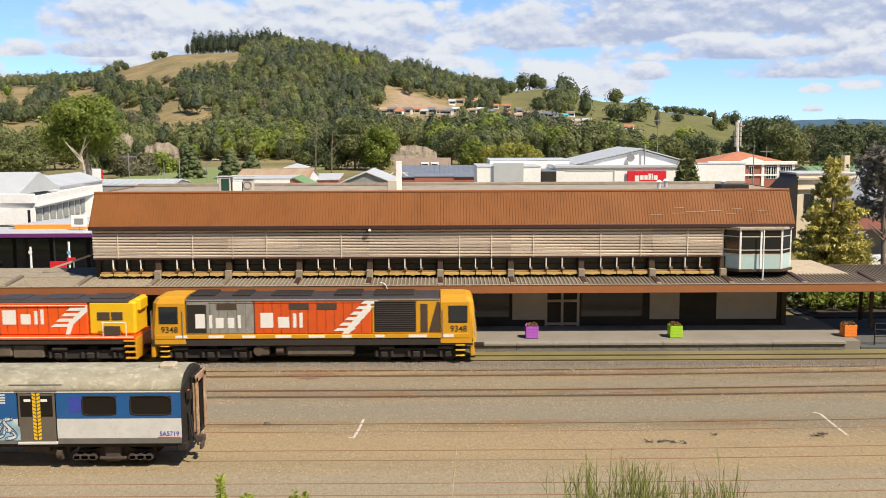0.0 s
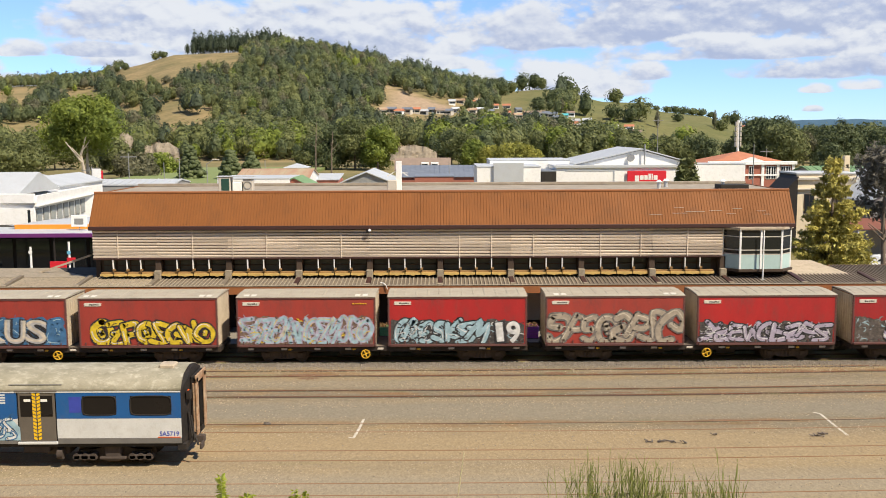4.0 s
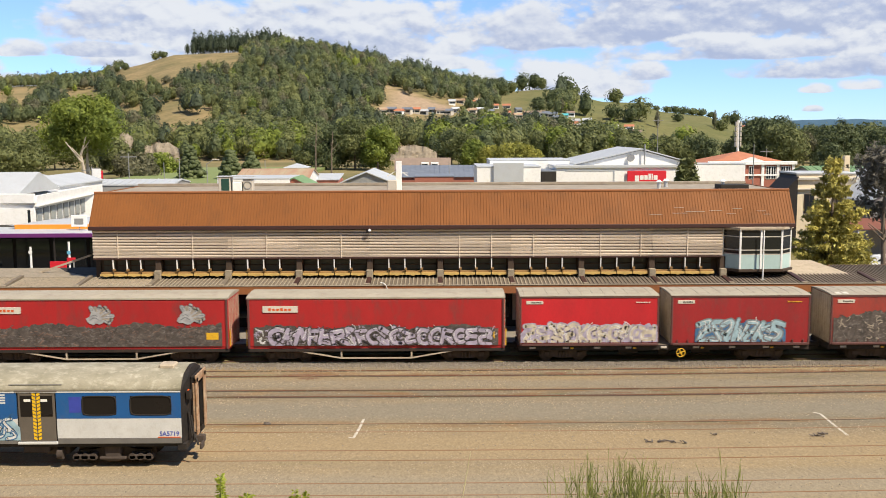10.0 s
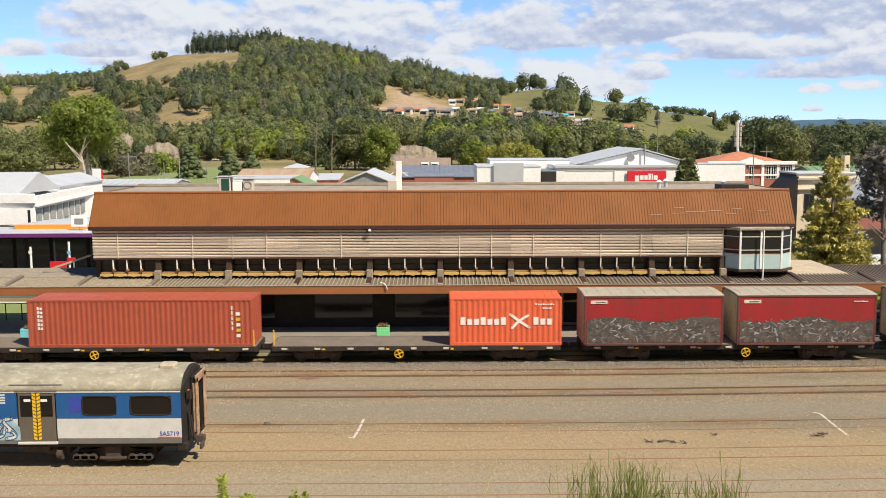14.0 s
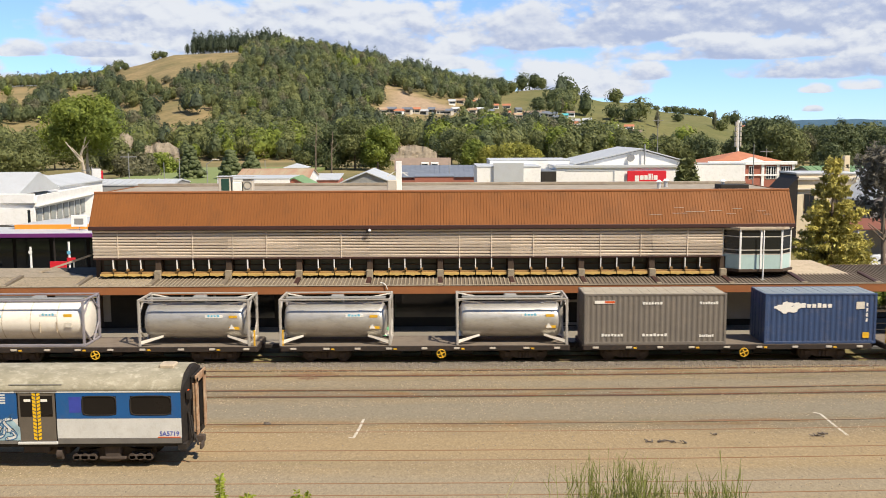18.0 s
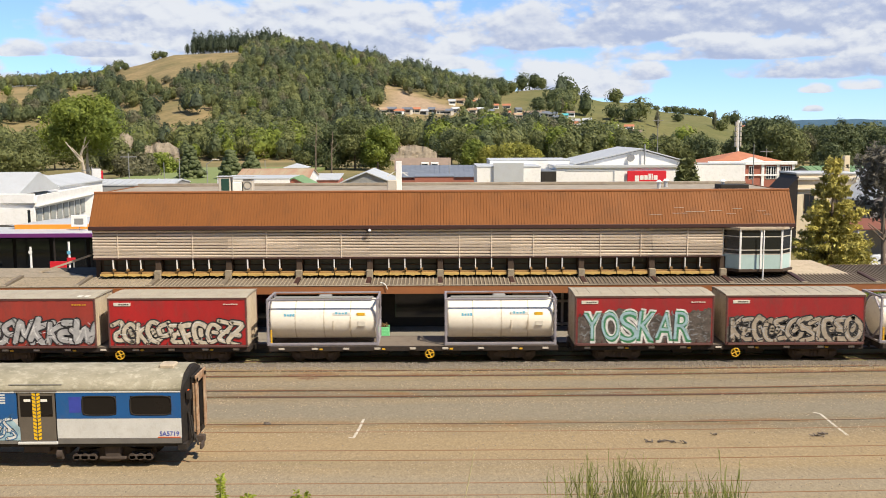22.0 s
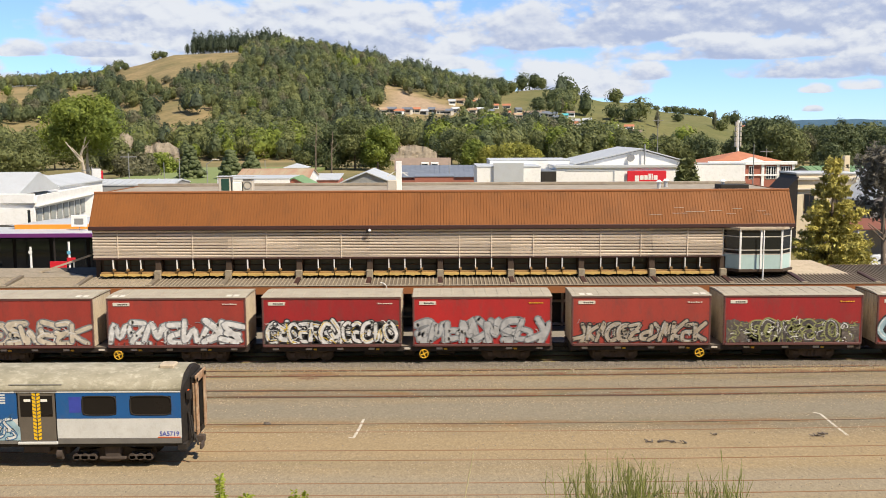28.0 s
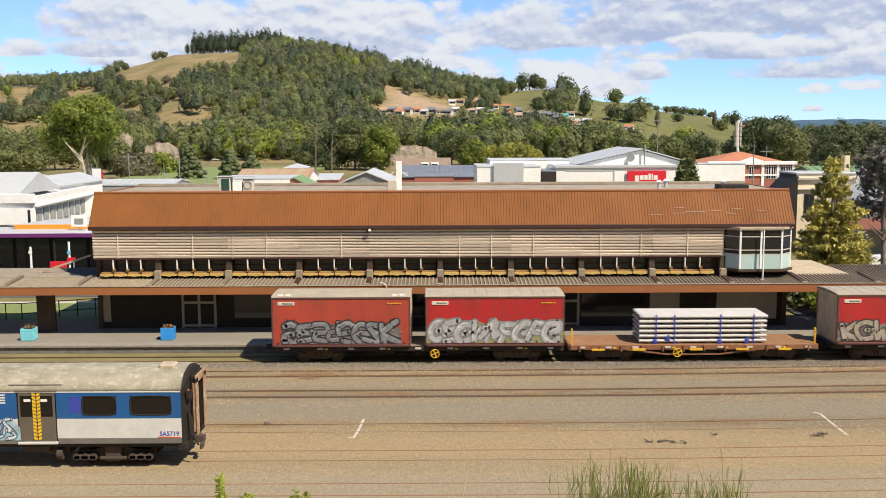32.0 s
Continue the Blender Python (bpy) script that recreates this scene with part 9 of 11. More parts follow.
# clusters of taller trees on the open western slopes: bearing, slope of the foot, height, width
for k, (u, w, h, wd, mt) in enumerate(((-0.352, 0.026, 20, 11, L_DARK), (-0.345, 0.024, 18, 12, L_DARK), (-0.338, 0.027, 17, 11, L_DARK), (-0.356, 0.044, 15, 10, L_PINE), (-0.346, 0.048, 17, 10, L_DARK),
                                       (-0.322, 0.028, 14, 12, L_MID), (-0.312, 0.031, 12, 11, L_DARK), (-0.306, 0.019, 15, 12, L_DARK), (-0.299, 0.021, 13, 11, L_PINE), (-0.277, 0.046, 9, 9, L_GREY),
                                       (-0.268, 0.022, 15, 9, L_PINE), (-0.262, 0.026, 12, 9, L_DARK), (-0.254, 0.028, 10, 9, L_MID), (-0.392, 0.024, 15, 13, L_DARK), (-0.405, 0.019, 13, 12, L_MID),
                                       (-0.415, 0.012, 15, 13, L_DARK), (-0.428, 0.026, 12, 12, L_DARK), (-0.448, 0.020, 13, 13, L_MID), (-0.286, 0.052, 7, 8, L_GREY), (-0.330, 0.040, 13, 11, L_DARK), (-0.322, 0.038, 14, 11, L_DARK), (-0.334, 0.050, 11, 9, L_PINE), (-0.314, 0.044, 10, 10, L_MID), (-0.296, 0.040, 11, 10, L_DARK), (-0.288, 0.032, 12, 9, L_DARK), (-0.281, 0.036, 9, 9, L_MID), (-0.270, 0.042, 12, 9, L_PINE), (-0.302, 0.050, 9, 8, L_MID))):
    x, y = on_slope(u, w)
    hill_tree(x, y, h, wd, mt, "tall tree in a cluster on the open hillside", 450 + k, 0.35 if k % 2 else 0.1, "tree", 420)

# pale rock bluffs at the foot of the hill: middle, width, foot, top
M_ROCK = paint("pale_bluff_rock", (0.29, 0.24, 0.18), (0.14, 0.115, 0.08), 0.95, 0, 0.5, 2.5, 0.8, (1, 1, 0.5), grime=(0.14, 0.13, 0.07), grime_amount=0.35)
for k, (xm, wide, z0, z1) in enumerate(((-129.0, 19.0, -0.5, 8.4), (-145.5, 8.5, 4.5, 13.0), (-14.0, 23.0, -0.5, 6.8))):
    n, m = 26, 12
    vv = []
    for j in range(m + 1):
        for i in range(n + 1):
            a, b = i / n, j / m
            crown = 0.62 + 0.38 * math.sin(math.pi * a) ** 0.6 + 0.16 * noise.noise(Vector((a * 5, k * 3.1, 0.2)))
            x = xm + (a - 0.5) * wide
            z = z0 + (z1 - z0) * b * crown
            y = 432.5 + 5.0 * b + 2.2 * noise.fractal(Vector((x * 0.22, z * 0.16, k * 2.0)), 1.0, 2.0, 4)
            vv.append((x, y, z))
    structure("bluff", Form().add(vv, [(j * (n + 1) + i, j * (n + 1) + i + 1, (j + 1) * (n + 1) + i + 1, (j + 1) * (n + 1) + i) for j in range(m) for i in range(n)]), M_ROCK, "pale eroded rock bluff below the bush")

# trees between the town and the hill
broadleaf(-97, 260, 0, 21.5, 22, L_LIGHT, "large leafy poplar-like tree with pale dead limbs below", 501, 24, 2200, 0.78, M_PALEBARK, 0.40)
f = Form()
for a, b, r in (((0, 0, 0), (-0.6, -1, 7.5), 0.55), ((-0.4, -1, 5), (-4.2, -2, 10.5), 0.32), ((-0.6, -1, 7), (1.2, -1.5, 12), 0.34), ((-0.5, -1, 6), (-2.4, -2.5, 9), 0.2), ((0.2, -1, 8.5), (2.2, -1.5, 11), 0.18)):
    f.tube(a, b, r, r * 0.45, 7)
snag = thing("dead_tree", "pale bare dead tree before dark foliage", "tree", "", pose(-95.6, 255, 0))
part("trunk", f, M_PALEBARK, snag)
TOWN_TREES = (
        (20, 300, 11, 20, L_MID, "broad mid-green tree beside the town"), (60, 330, 11.5, 20, L_MID, "broad mid-green tree beside the town"),
        (-30, 280, 11, 18, L_MID, "broad mid-green tree beside the town"), (100, 340, 14, 18, L_MID, "leafy green tree beside the town"),
        (205, 300, 10, 14, L_MID, "leafy green tree beside the town"), (245, 270, 6.6, 14, L_GREY, "brownish green bushy tree behind the station"),
        (285, 290, 5.6, 12, L_LIGHT, "low green bushy tree behind the station"), (200, 350, 11, 16, L_DARK, "broad dark green tree beside the town"),
        (590, 330, 15, 16, L_DARK, "dense dark tree at the foot of the hill"), (630, 330, 17, 18, L_MID, "dense green tree at the foot of the hill"),
        (670, 320, 14, 16, L_LIGHT, "loose green willow at the foot of the hill"), (560, 350, 12, 14, L_MID, "dense green tree at the foot of the hill"),
        (655, 360, 12, 16, L_MID, "dense green tree at the foot of the hill"), (800, 370, 13, 16, L_DARK, "dense dark tree at the foot of the hill"),
        (820, 350, 13, 15, L_MID, "dense green tree at the foot of the hill"), (880, 310, 8.6, 12, L_YELLOW, "yellow-green autumn tree behind the white store"),
        (915, 305, 8.8, 13, L_YELLOW, "yellow-green autumn tree behind the white store"), (940, 315, 7.5, 10, L_YELLOW, "yellow-green autumn tree behind the white store"))
PLAIN_TREES = (
        (845, 330, 9, 14, L_LIGHT, "light green tree behind the white store"), (1000, 330, 10, 14, L_MID, "green tree behind the white store"),
        (1075, 320, 7, 10, L_YELLOW, "yellowing tree behind the white store"), (1120, 340, 9, 13, L_MID, "green tree behind the white store"),
        (1180, 330, 10, 14, L_MID, "green tree behind the white store"), (1230, 330, 12, 12, L_DARK, "dark tree behind the brick building"),
        (1345, 330, 19, 20, L_DARK, "tall green tree on the plain beyond the town"), (1385, 320, 15, 19, L_MID, "rounded light green tree beyond the town"),
        (1375, 380, 20, 22, L_DARK, "tall dark tree on the plain beyond the town"), (1420, 340, 15, 8, L_GREY, "slim brownish poplar beyond the town"),
        (1450, 370, 16, 20, L_DARK, "tall green tree on the plain beyond the town"), (1490, 330, 15.5, 17, L_DARK, "rounded green tree beyond the town"),
        (1530, 350, 14, 20, L_DARK, "rounded green tree beyond the town"), (1570, 340, 14, 18, L_DARK, "tall dark tree on the plain beyond the town"),
        (1310, 360, 15, 18, L_DARK, "tall dark tree on the plain beyond the town"), (1600, 300, 13, 18, L_DARK, "rounded green tree beyond the town"),
        (1470, 300, 9, 14, L_DARK, "rounded green tree beyond the town"), (1250, 300, 11, 9, L_DARK, "dark tree behind the brick building"))
for k, (px, y, h, w, mt, lb) in enumerate(TOWN_TREES + PLAIN_TREES):
    x = (px - 784) * y / 1681
    broadleaf(x, y, -0.3, h * (0.87 if px > 1290 else 1.0), w, mt, lb, 520 + k, 20, 1000, 0.80, clear=0.03)
for k, (px, y, h, w) in enumerate(((340, 250, 9.6, 8.5), (410, 245, 8.6, 7.5), (447, 250, 7.8, 7.5))):
    conifer((px - 784) * y / 1681, y, 0, h, w, L_DARK, "dark rounded conifer beside the sports field", 600 + k, 11, 13, 0.8)
conifer(27.0, 105, 0, 10.6, 5.6, L_MID, "green spruce-like conifer before the white store", 610, 15, 70, 0.30, tuft=True, droop=-0.05, power=0.9)
conifer(29.6, 72, -0.1, 10.9, 7.8, L_GOLD, "golden-green cypress beside the station", 611, 15, 110, 0.17, tuft=True, clear=0.10, droop=-0.12, power=0.85)
broadleaf(36.6, 78, -0.1, 11.4, 6.6, L_DUSK, "dark thin-leaved tree beside the station forecourt", 612, 18, 1500, 0.22, tuft=True, clear=0.42)
for k, (px, top) in enumerate(((560, 16), (588, 13))):
    y = 300
    x = (px - 784) * y / 1681
    f = Form()
    limbs(f, (0, 0, 0), (0.6, 0, top), 0.28, random.Random(k + 3), 9, 0.5)
    part("trunk", f, M_BARK, thing("bare_tree", "thin dark bare-limbed tree behind the town", "tree", "", pose(x, y, 0)))
# low shrubs in the planted bed beyond the canopy
rng_s = np.random.default_rng(8)
for k, (x, y, r) in enumerate(((25.6, 64.4, 0.85), (27.2, 65.0, 1.0), (29.0, 64.7, 1.1), (30.8, 65.2, 1.0), (32.6, 64.8, 1.1), (34.4, 65.2, 1.0), (36.2, 64.8, 1.1))):
    q = rng_s.normal(0, 1, (90, 3))
    q /= np.linalg.norm(q, axis=1)[:, None]
    q = q * r * rng_s.uniform(0.6, 1.1, (90, 1))
    q[:, 2] = abs(q[:, 2]) * 1.2
    s = thing("shrub", "bright green garden shrub beyond the platform canopy", "shrub", "shrubs", pose(x, y, 0.6))
    part("leaves", tuft_mesh("leaves", q, np.full(90, 0.2), L_LIGHT, rng_s), None, s)
    part("stem", Form().tube((0, 0, -0.7), (0, 0, 0.6), 0.05, 0.02, 6), M_BARK, s)
# ---- town behind the station ----
M_ROOFWHITE = paint("pale_roof_steel", (0.52, 0.54, 0.56), (0.44, 0.46, 0.48), 0.5, 0.1, 0.6, 15, 0.05, grime=(0.45, 0.43, 0.4), grime_amount=0.15)
M_ROOFGREY = paint("blue_grey_roof_steel", (0.20, 0.22, 0.26), (0.15, 0.17, 0.2), 0.5, 0.1, 0.6, 15, 0.05)
M_ROOFRUST = paint("rust_streaked_roof", (0.36, 0.20, 0.13), (0.40, 0.36, 0.24), 0.8, 0, 0.5, 15, 0.1, (1, 0.3, 1), 0.9)
M_ROOFGREEN = paint("faded_green_roof", (0.17, 0.28, 0.13), (0.13, 0.22, 0.11), 0.7, 0, 0.6, 15, 0.05)
M_ROOFBROWN = paint("brown_tile_roof", (0.27, 0.20, 0.155), (0.20, 0.15, 0.115), 0.8, 0, 0.8, 15, 0.15)
M_ROOFORANGE = paint("orange_clay_roof", (0.48, 0.19, 0.10), (0.38, 0.15, 0.085), 0.8, 0, 0.7, 15, 0.15)
M_ROOFDULLRED = paint("dull_red_veranda_steel", (0.21, 0.075, 0.05), (0.16, 0.06, 0.045), 0.7, 0, 0.8, 15, 0.1)
M_BRICK = paint("red_brick_wall", (0.36, 0.13, 0.085), (0.29, 0.10, 0.07), 0.85, 0, 0.8, 12, 0.2)
M_CREAMWALL = paint("cream_plaster", (0.78, 0.66, 0.47), (0.68, 0.57, 0.41), 0.8, 0, 0.8, 15, 0.1)
M_GREYWALL = paint("grey_plaster", (0.30, 0.29, 0.28), (0.24, 0.23, 0.22), 0.85, 0, 0.8, 15, 0.1)
M_REDSIGN = paint("red_sign_face", (0.66, 0.02, 0.035), (0.58, 0.018, 0.03), 0.45, 0, 1, 15, 0.01)
M_PURPLE = paint("purple_fascia_paint", (0.16, 0.03, 0.17), (0.13, 0.025, 0.14), 0.5, 0, 1, 15, 0.02)
M_ORANGE = paint("orange_fascia_paint", (0.80, 0.30, 0.03), (0.70, 0.26, 0.03), 0.5, 0, 1, 15, 0.02)
M_LAWN = paint("mown_grass", (0.17, 0.22, 0.07), (0.22, 0.24, 0.09), 0.95, 0, 0.3, 8, 0.4)


def windows_row(parent, xs, y, z0, z1, w, surround=None):
    for x in xs:
        q = part("window", Form().cbox(x - w / 2 - 0.08, x + w / 2 + 0.08, y - 0.07, y + 0.05, z0 - 0.08, z1 + 0.08, 0.02), surround or M_WHITE, parent)
        part("pane", Form().box(x - w / 2, x - 0.04, y - 0.085, y - 0.072, z0, z1), M_GLASS, q)
        part("pane", Form().box(x + 0.04, x + w / 2, y - 0.085, y - 0.072, z0, z1), M_GLASS, q)


def block(name, label, x0, x1, y0, y1, z1, wall, roof, kind="flat", rise=1.0, over=0.3, parapet=0.0):
    b = thing(name, label, "building")
    part("wall", Form().cbox(x0, x1, y0, y1, -0.3, z1, 0.03), wall, b)
    f = Form()
    if kind == "flat":
        f.cbox(x0 - over, x1 + over, y0 - over, y1 + over, z1 + 0.004, z1 + 0.2, 0.03)
    elif kind == "gable_x":
        ym = (y0 + y1) / 2
        f.prism_x([(y0 - over, z1 - 0.1), (ym, z1 + rise), (y1 + over, z1 - 0.1), (y1 + over, z1 + 0.05), (ym, z1 + rise + 0.15), (y0 - over, z1 + 0.05)], x0 - over, x1 + over)
        part("gable", Form().prism_x([(y0, z1), (ym, z1 + rise - 0.05), (y1, z1)], x0, x1), wall, b)
    elif kind == "gable_y":
        xm = (x0 + x1) / 2
        f.prism([(x0 - over, z1 - 0.1), (xm, z1 + rise), (x1 + over, z1 - 0.1), (x1 + over, z1 + 0.05), (xm, z1 + rise + 0.15), (x0 - over, z1 + 0.05)], y0 - over, y1 + over)
        part("gable", Form().prism([(x0, z1), (xm, z1 + rise - 0.05), (x1, z1)], y0, y1), wall, b)
    elif kind == "hip":
        d = min(x1 - x0, y1 - y0) / 2
        v = [(x0 - over, y0 - over, z1), (x1 + over, y0 - over, z1), (x1 + over, y1 + over, z1), (x0 - over, y1 + over, z1), (x0 + d, (y0 + y1) / 2, z1 + rise), (x1 - d, (y0 + y1) / 2, z1 + rise)]
        f.add(v, [(0, 1, 5, 4), (1, 2, 5), (2, 3, 4, 5), (3, 0, 4), (3, 2, 1, 0)])
    elif kind == "lean":
        f.prism_x([(y0 - over, z1), (y1 + over, z1 + rise), (y1 + over, z1 + rise + 0.12), (y0 - over, z1 + 0.12)], x0 - over, x1 + over)
    part("roof", f, roof, b)
    if kind in ("gable_x", "lean"):
        g = Form()
        n = int((x1 - x0) / 1.0)
        ym = (y0 + y1) / 2 if kind == "gable_x" else y1
        for k in range(n + 1):
            x = x0 + (x1 - x0) * k / max(1, n)
            g.beam((x, y0 - over, z1 + 0.08 + 0.05), (x, ym, z1 + rise + 0.17), 0.06, 0.05)
        part("roof_rib", g, roof, b)
    return b


# large white store
st = block("store_building", "large white store with gabled roof and red sign", 16.7, 35.2, 140, 165, 7.3, M_WHITE, M_ROOFWHITE, "flat", over=0.1)
part("gable_roof", Form().prism([(20.0, 7.5), (30.2, 9.75), (38.5, 7.5), (38.5, 7.65), (30.2, 9.95), (20.0, 7.65)], 144.6, 165), M_ROOFWHITE, st)
part("gable_wall", Form().prism([(20.6, 7.5), (30.2, 9.65), (37.8, 7.5)], 145, 164), M_WHITE, st)
part("cornice", Form().cbox(16.5, 35.4, 139.75, 140.0, 7.2, 7.6, 0.03), M_ROOFWHITE, st)
part("panel_trim", Form().cbox(18.0, 25.2, 139.93, 139.99, 6.75, 6.9, 0.01).cbox(25.1, 25.3, 139.92, 139.99, 0, 6.9, 0.01), M_ROOFWHITE, st)
sg = part("sign", Form().cbox(27.1, 32.8, 139.6, 139.8, 4.85, 6.75, 0.03), M_REDSIGN, st, "red sign with white lettering blocks")
big_x = 28.2
for w, h, d in ((0.6, 0.65, -0.25), (0.58, 0.65, 0), (0.5, 0.65, 0), (0.36, 0.9, 0), (0.2, 0.9, 0), (0.58, 0.65, 0)):
    part("lettering_block", Form().cbox(big_x, big_x + w, 139.575, 139.61, 5.42 + d, 5.42 + h, 0.06), M_LETTER, sg)
    big_x += w + 0.1
part("satellite_dish", Form().tube((28.6, 144.6, 8.4), (28.5, 144.4, 8.5), 0.15, 0.6, 16), M_GREY, st)
part("flue", Form().tube((30.6, 144.5, 7.5), (30.6, 144.5, 10.6), 0.12, seg=8), M_GREY, st)
block("annexe", "white flat-roofed annexe beside the store", 5.0, 14.3, 139, 152, 7.35, M_WHITE, M_ROOFWHITE, over=0.05)
block("annexe", "white corrugated annexe with pale end wall", 7.4, 20.0, 150, 160, 8.0, M_WHITE, M_ROOFWHITE, over=0.05)
# near-black block added where a dark gap parts annexe and store
part("pale_panel", Form().cbox(7.4, 11.8, 138.6, 138.98, 5.0, 8.05, 0.03), M_ROOFWHITE, block("lean_to", "dark block added to fill the gap beside the white store", 14.4, 16.6, 139, 146, 6.7, M_DARK, M_ROOFGREY, "flat", over=0.02))
# brick hall with orange roof
bh = block("brick_hall", "two-storey red brick hall with white trim and orange roof", 42.0, 55.4, 150, 164, 7.3, M_BRICK, M_ROOFORANGE, "hip", 1.9, 0.2)
part("cornice", Form().cbox(41.7, 55.7, 149.6, 150.0, 7.2, 7.75, 0.04), M_WHITE, bh)
part("cornice_arch", Form().prism([(46.6, 7.75), (48.6, 8.45), (50.6, 7.75)], 149.7, 149.95), M_WHITE, bh)
for x in (46.9, 50.4, 52.8, 55.2):
    part("pilaster", Form().cbox(x - 0.22, x + 0.22, 149.85, 150.0, 0, 7.2, 0.02), M_WHITE, bh)
part("string_course", Form().cbox(46.9, 55.3, 149.8, 149.99, 5.45, 5.7, 0.02), M_WHITE, bh)
windows_row(bh, (48.6, 51.3, 52.1, 53.6, 54.4), 150, 5.0, 6.9, 0.62)
block("white_shop", "plain white low shop beside the brick hall", 38.6, 46.4, 146, 149.5, 7.4, M_WHITE, M_ROOFWHITE, over=0.05)
cr = block("cream_shop", "cream parapet shop with pale roof and dark side wall", 37.2, 43.5, 100, 105, 7.9, M_CREAMWALL, M_ROOFWHITE, "flat", over=0.1)
part("cornice", Form().cbox(37.0, 43.7, 99.7, 100.0, 7.35, 7.6, 0.03).cbox(37.0, 43.7, 99.75, 100.0, 6.3, 6.45, 0.02), M_CREAM, cr)
windows_row(cr, (38.6, 42.0), 100, 3.9, 5.8, 0.9, M_BROWNWALL)
part("dark_side", Form().add([(37.14, 100.0, -0.2), (37.14, 105, -0.2), (37.14, 105, 7.9), (37.14, 100.0, 7.9)], [(0, 1, 2, 3)]), M_BLACK, cr)
ds = thing("dark_shed", "dark-roofed shed against the cream shop", "building")
part("roof", Form().prism([(34.3, 4.9), (37.0, 7.75), (37.0, 7.6), (34.3, 4.75)], 98.8, 104), M_BLACK, ds)
part("wall", Form().prism([(34.5, -0.3), (34.5, 4.8), (37.0, 7.5), (37.0, -0.3)], 99, 103.8), M_BLACK, ds)
gb = block("grey_shop", "grey plastered shop with gabled pale roof", 41.5, 50, 92, 104, 5.6, M_GREYWALL, M_ROOFWHITE, "gable_y", 2.7, 0.3)
windows_row(gb, (43.4,), 92, 3.6, 4.9, 0.7)
part("veranda", Form().prism_x([(88.5, 3.2), (92, 3.9), (92, 4.02), (88.5, 3.32)], 38.5, 50), M_ROOFDULLRED, gb)
for x in (39.0, 42.5, 46.0):
    part("veranda_post", Form().cbox(x - 0.06, x + 0.06, 88.6, 88.72, 0, 3.25, 0.01), M_WHITE, gb)
block("green_roof_shop", "long shop with green roof at the edge of town", 47.0, 66, 118, 130, 6.6, M_GREYWALL, M_ROOFGREEN, "gable_x", 1.2)
part("chimney", Form().cbox(49.4, 50.1, 117.2, 117.9, 6, 9.4, 0.03), M_CREAMWALL, thing("chimney_stack", "cream plastered chimney stack", "chimney"))
# middle row of roofs
hs = block("tiled_house", "brown-roofed house with white dormer windows", -11.4, 1.6, 232, 244, 3.4, M_BROWNWALL, M_ROOFBROWN, "gable_x", 2.7, 0.4)
for x in (-4.3, -1.9):
    d = part("dormer", Form().cbox(x - 0.9, x + 0.9, 231.4, 235, 4.2, 5.2, 0.03), M_WHITE, hs)
    part("pane", Form().box(x - 0.7, x + 0.7, 231.36, 231.39, 4.3, 4.9), M_GLASS, d)
block("grey_roof_shop", "shop with blue-grey steel roof and red fascia", -8.6, 8.4, 190, 202, 3.6, M_BRICK, M_ROOFGREY, "lean", 1.9, 0.3)
block("red_front_shop", "low shop with dull red front", -5.2, 2.0, 176, 186, 4.3, M_BRICK, M_ROOFGREY, "flat", over=0.1)
block("gabled_hall", "white gabled hall with grey end wall", -17.0, -8.6, 160, 178, 4.1, M_GREY, M_ROOFWHITE, "gable_y", 1.75, 0.4)
block("rusty_roof_shop", "shop with rust-streaked steel roof", -32.6, -21.2, 150, 162, 5.4, M_WHITE, M_ROOFRUST, "gable_x", 1.2, 0.2)
block("white_parapet_shop", "white parapet shop behind the station", -30.8, -21.0, 130, 140, 6.2, M_WHITE, M_ROOFWHITE, "flat", over=0.02)
block("small_green_roof", "small shop with bright green roof", -22.6, -18.4, 131, 139, 5.2, M_BRICK, M_ROOFGREEN, "gable_y", 1.1, 0.2)
block("blue_roof_pavilion", "pale blue pyramid-roofed pavilion", -31.8, -27.2, 190, 196, 5.6, M_WHITE, M_ROOFWHITE, "hip", 0.85, 0.2)
block("low_blue_shop", "low shop with pale blue-grey roof", -22.5, -17.6, 160, 168, 4.6, M_BRICK, M_ROOFWHITE, "lean", 0.7, 0.2)
structure("sports_field", Form().box(-86, -40, 225, 330, -0.3, 0.9), M_LAWN, "raised green sports field behind the town")
# long row behind the station, low in view
block("goods_shed", "long low pale-roofed shed behind the station", -44, -34, 120, 128, 6.1, M_GREYWALL, M_ROOFWHITE, "gable_x", 0.4, 0.1)

# white two-storey building at the street corner
wb = thing("corner_building", "white two-storey commercial building with deep parapet", "building")
part("wall", Form().cbox(-64, -42.2, 90.05, 100, -0.3, 5.95, 0.03), M_WHITE, wb)
part("front_wall", Form().cbox(-42.3, -38.78, 90.0, 90.3, -0.3, 5.95, 0.02), M_WHITE, wb)
part("parapet", Form().cbox(-64.2, -38.6, 89.7, 90.0, 5.96, 6.9, 0.05), M_WHITE, wb)
part("roof", Form().prism_x([(90, 6.8), (95, 8.75), (100, 6.8)], -64, -40.2), M_ROOFWHITE, wb)
windows_row(wb, [-41.9 - 2.4 * k for k in range(9)] + [-39.9], 90, 3.95, 5.35, 1.5)
M_DARKPANE = paint("dim_curtained_window", (0.30, 0.32, 0.32), (0.45, 0.46, 0.44), 0.6, 0, 2, 10, 0.0, spec=0.1)
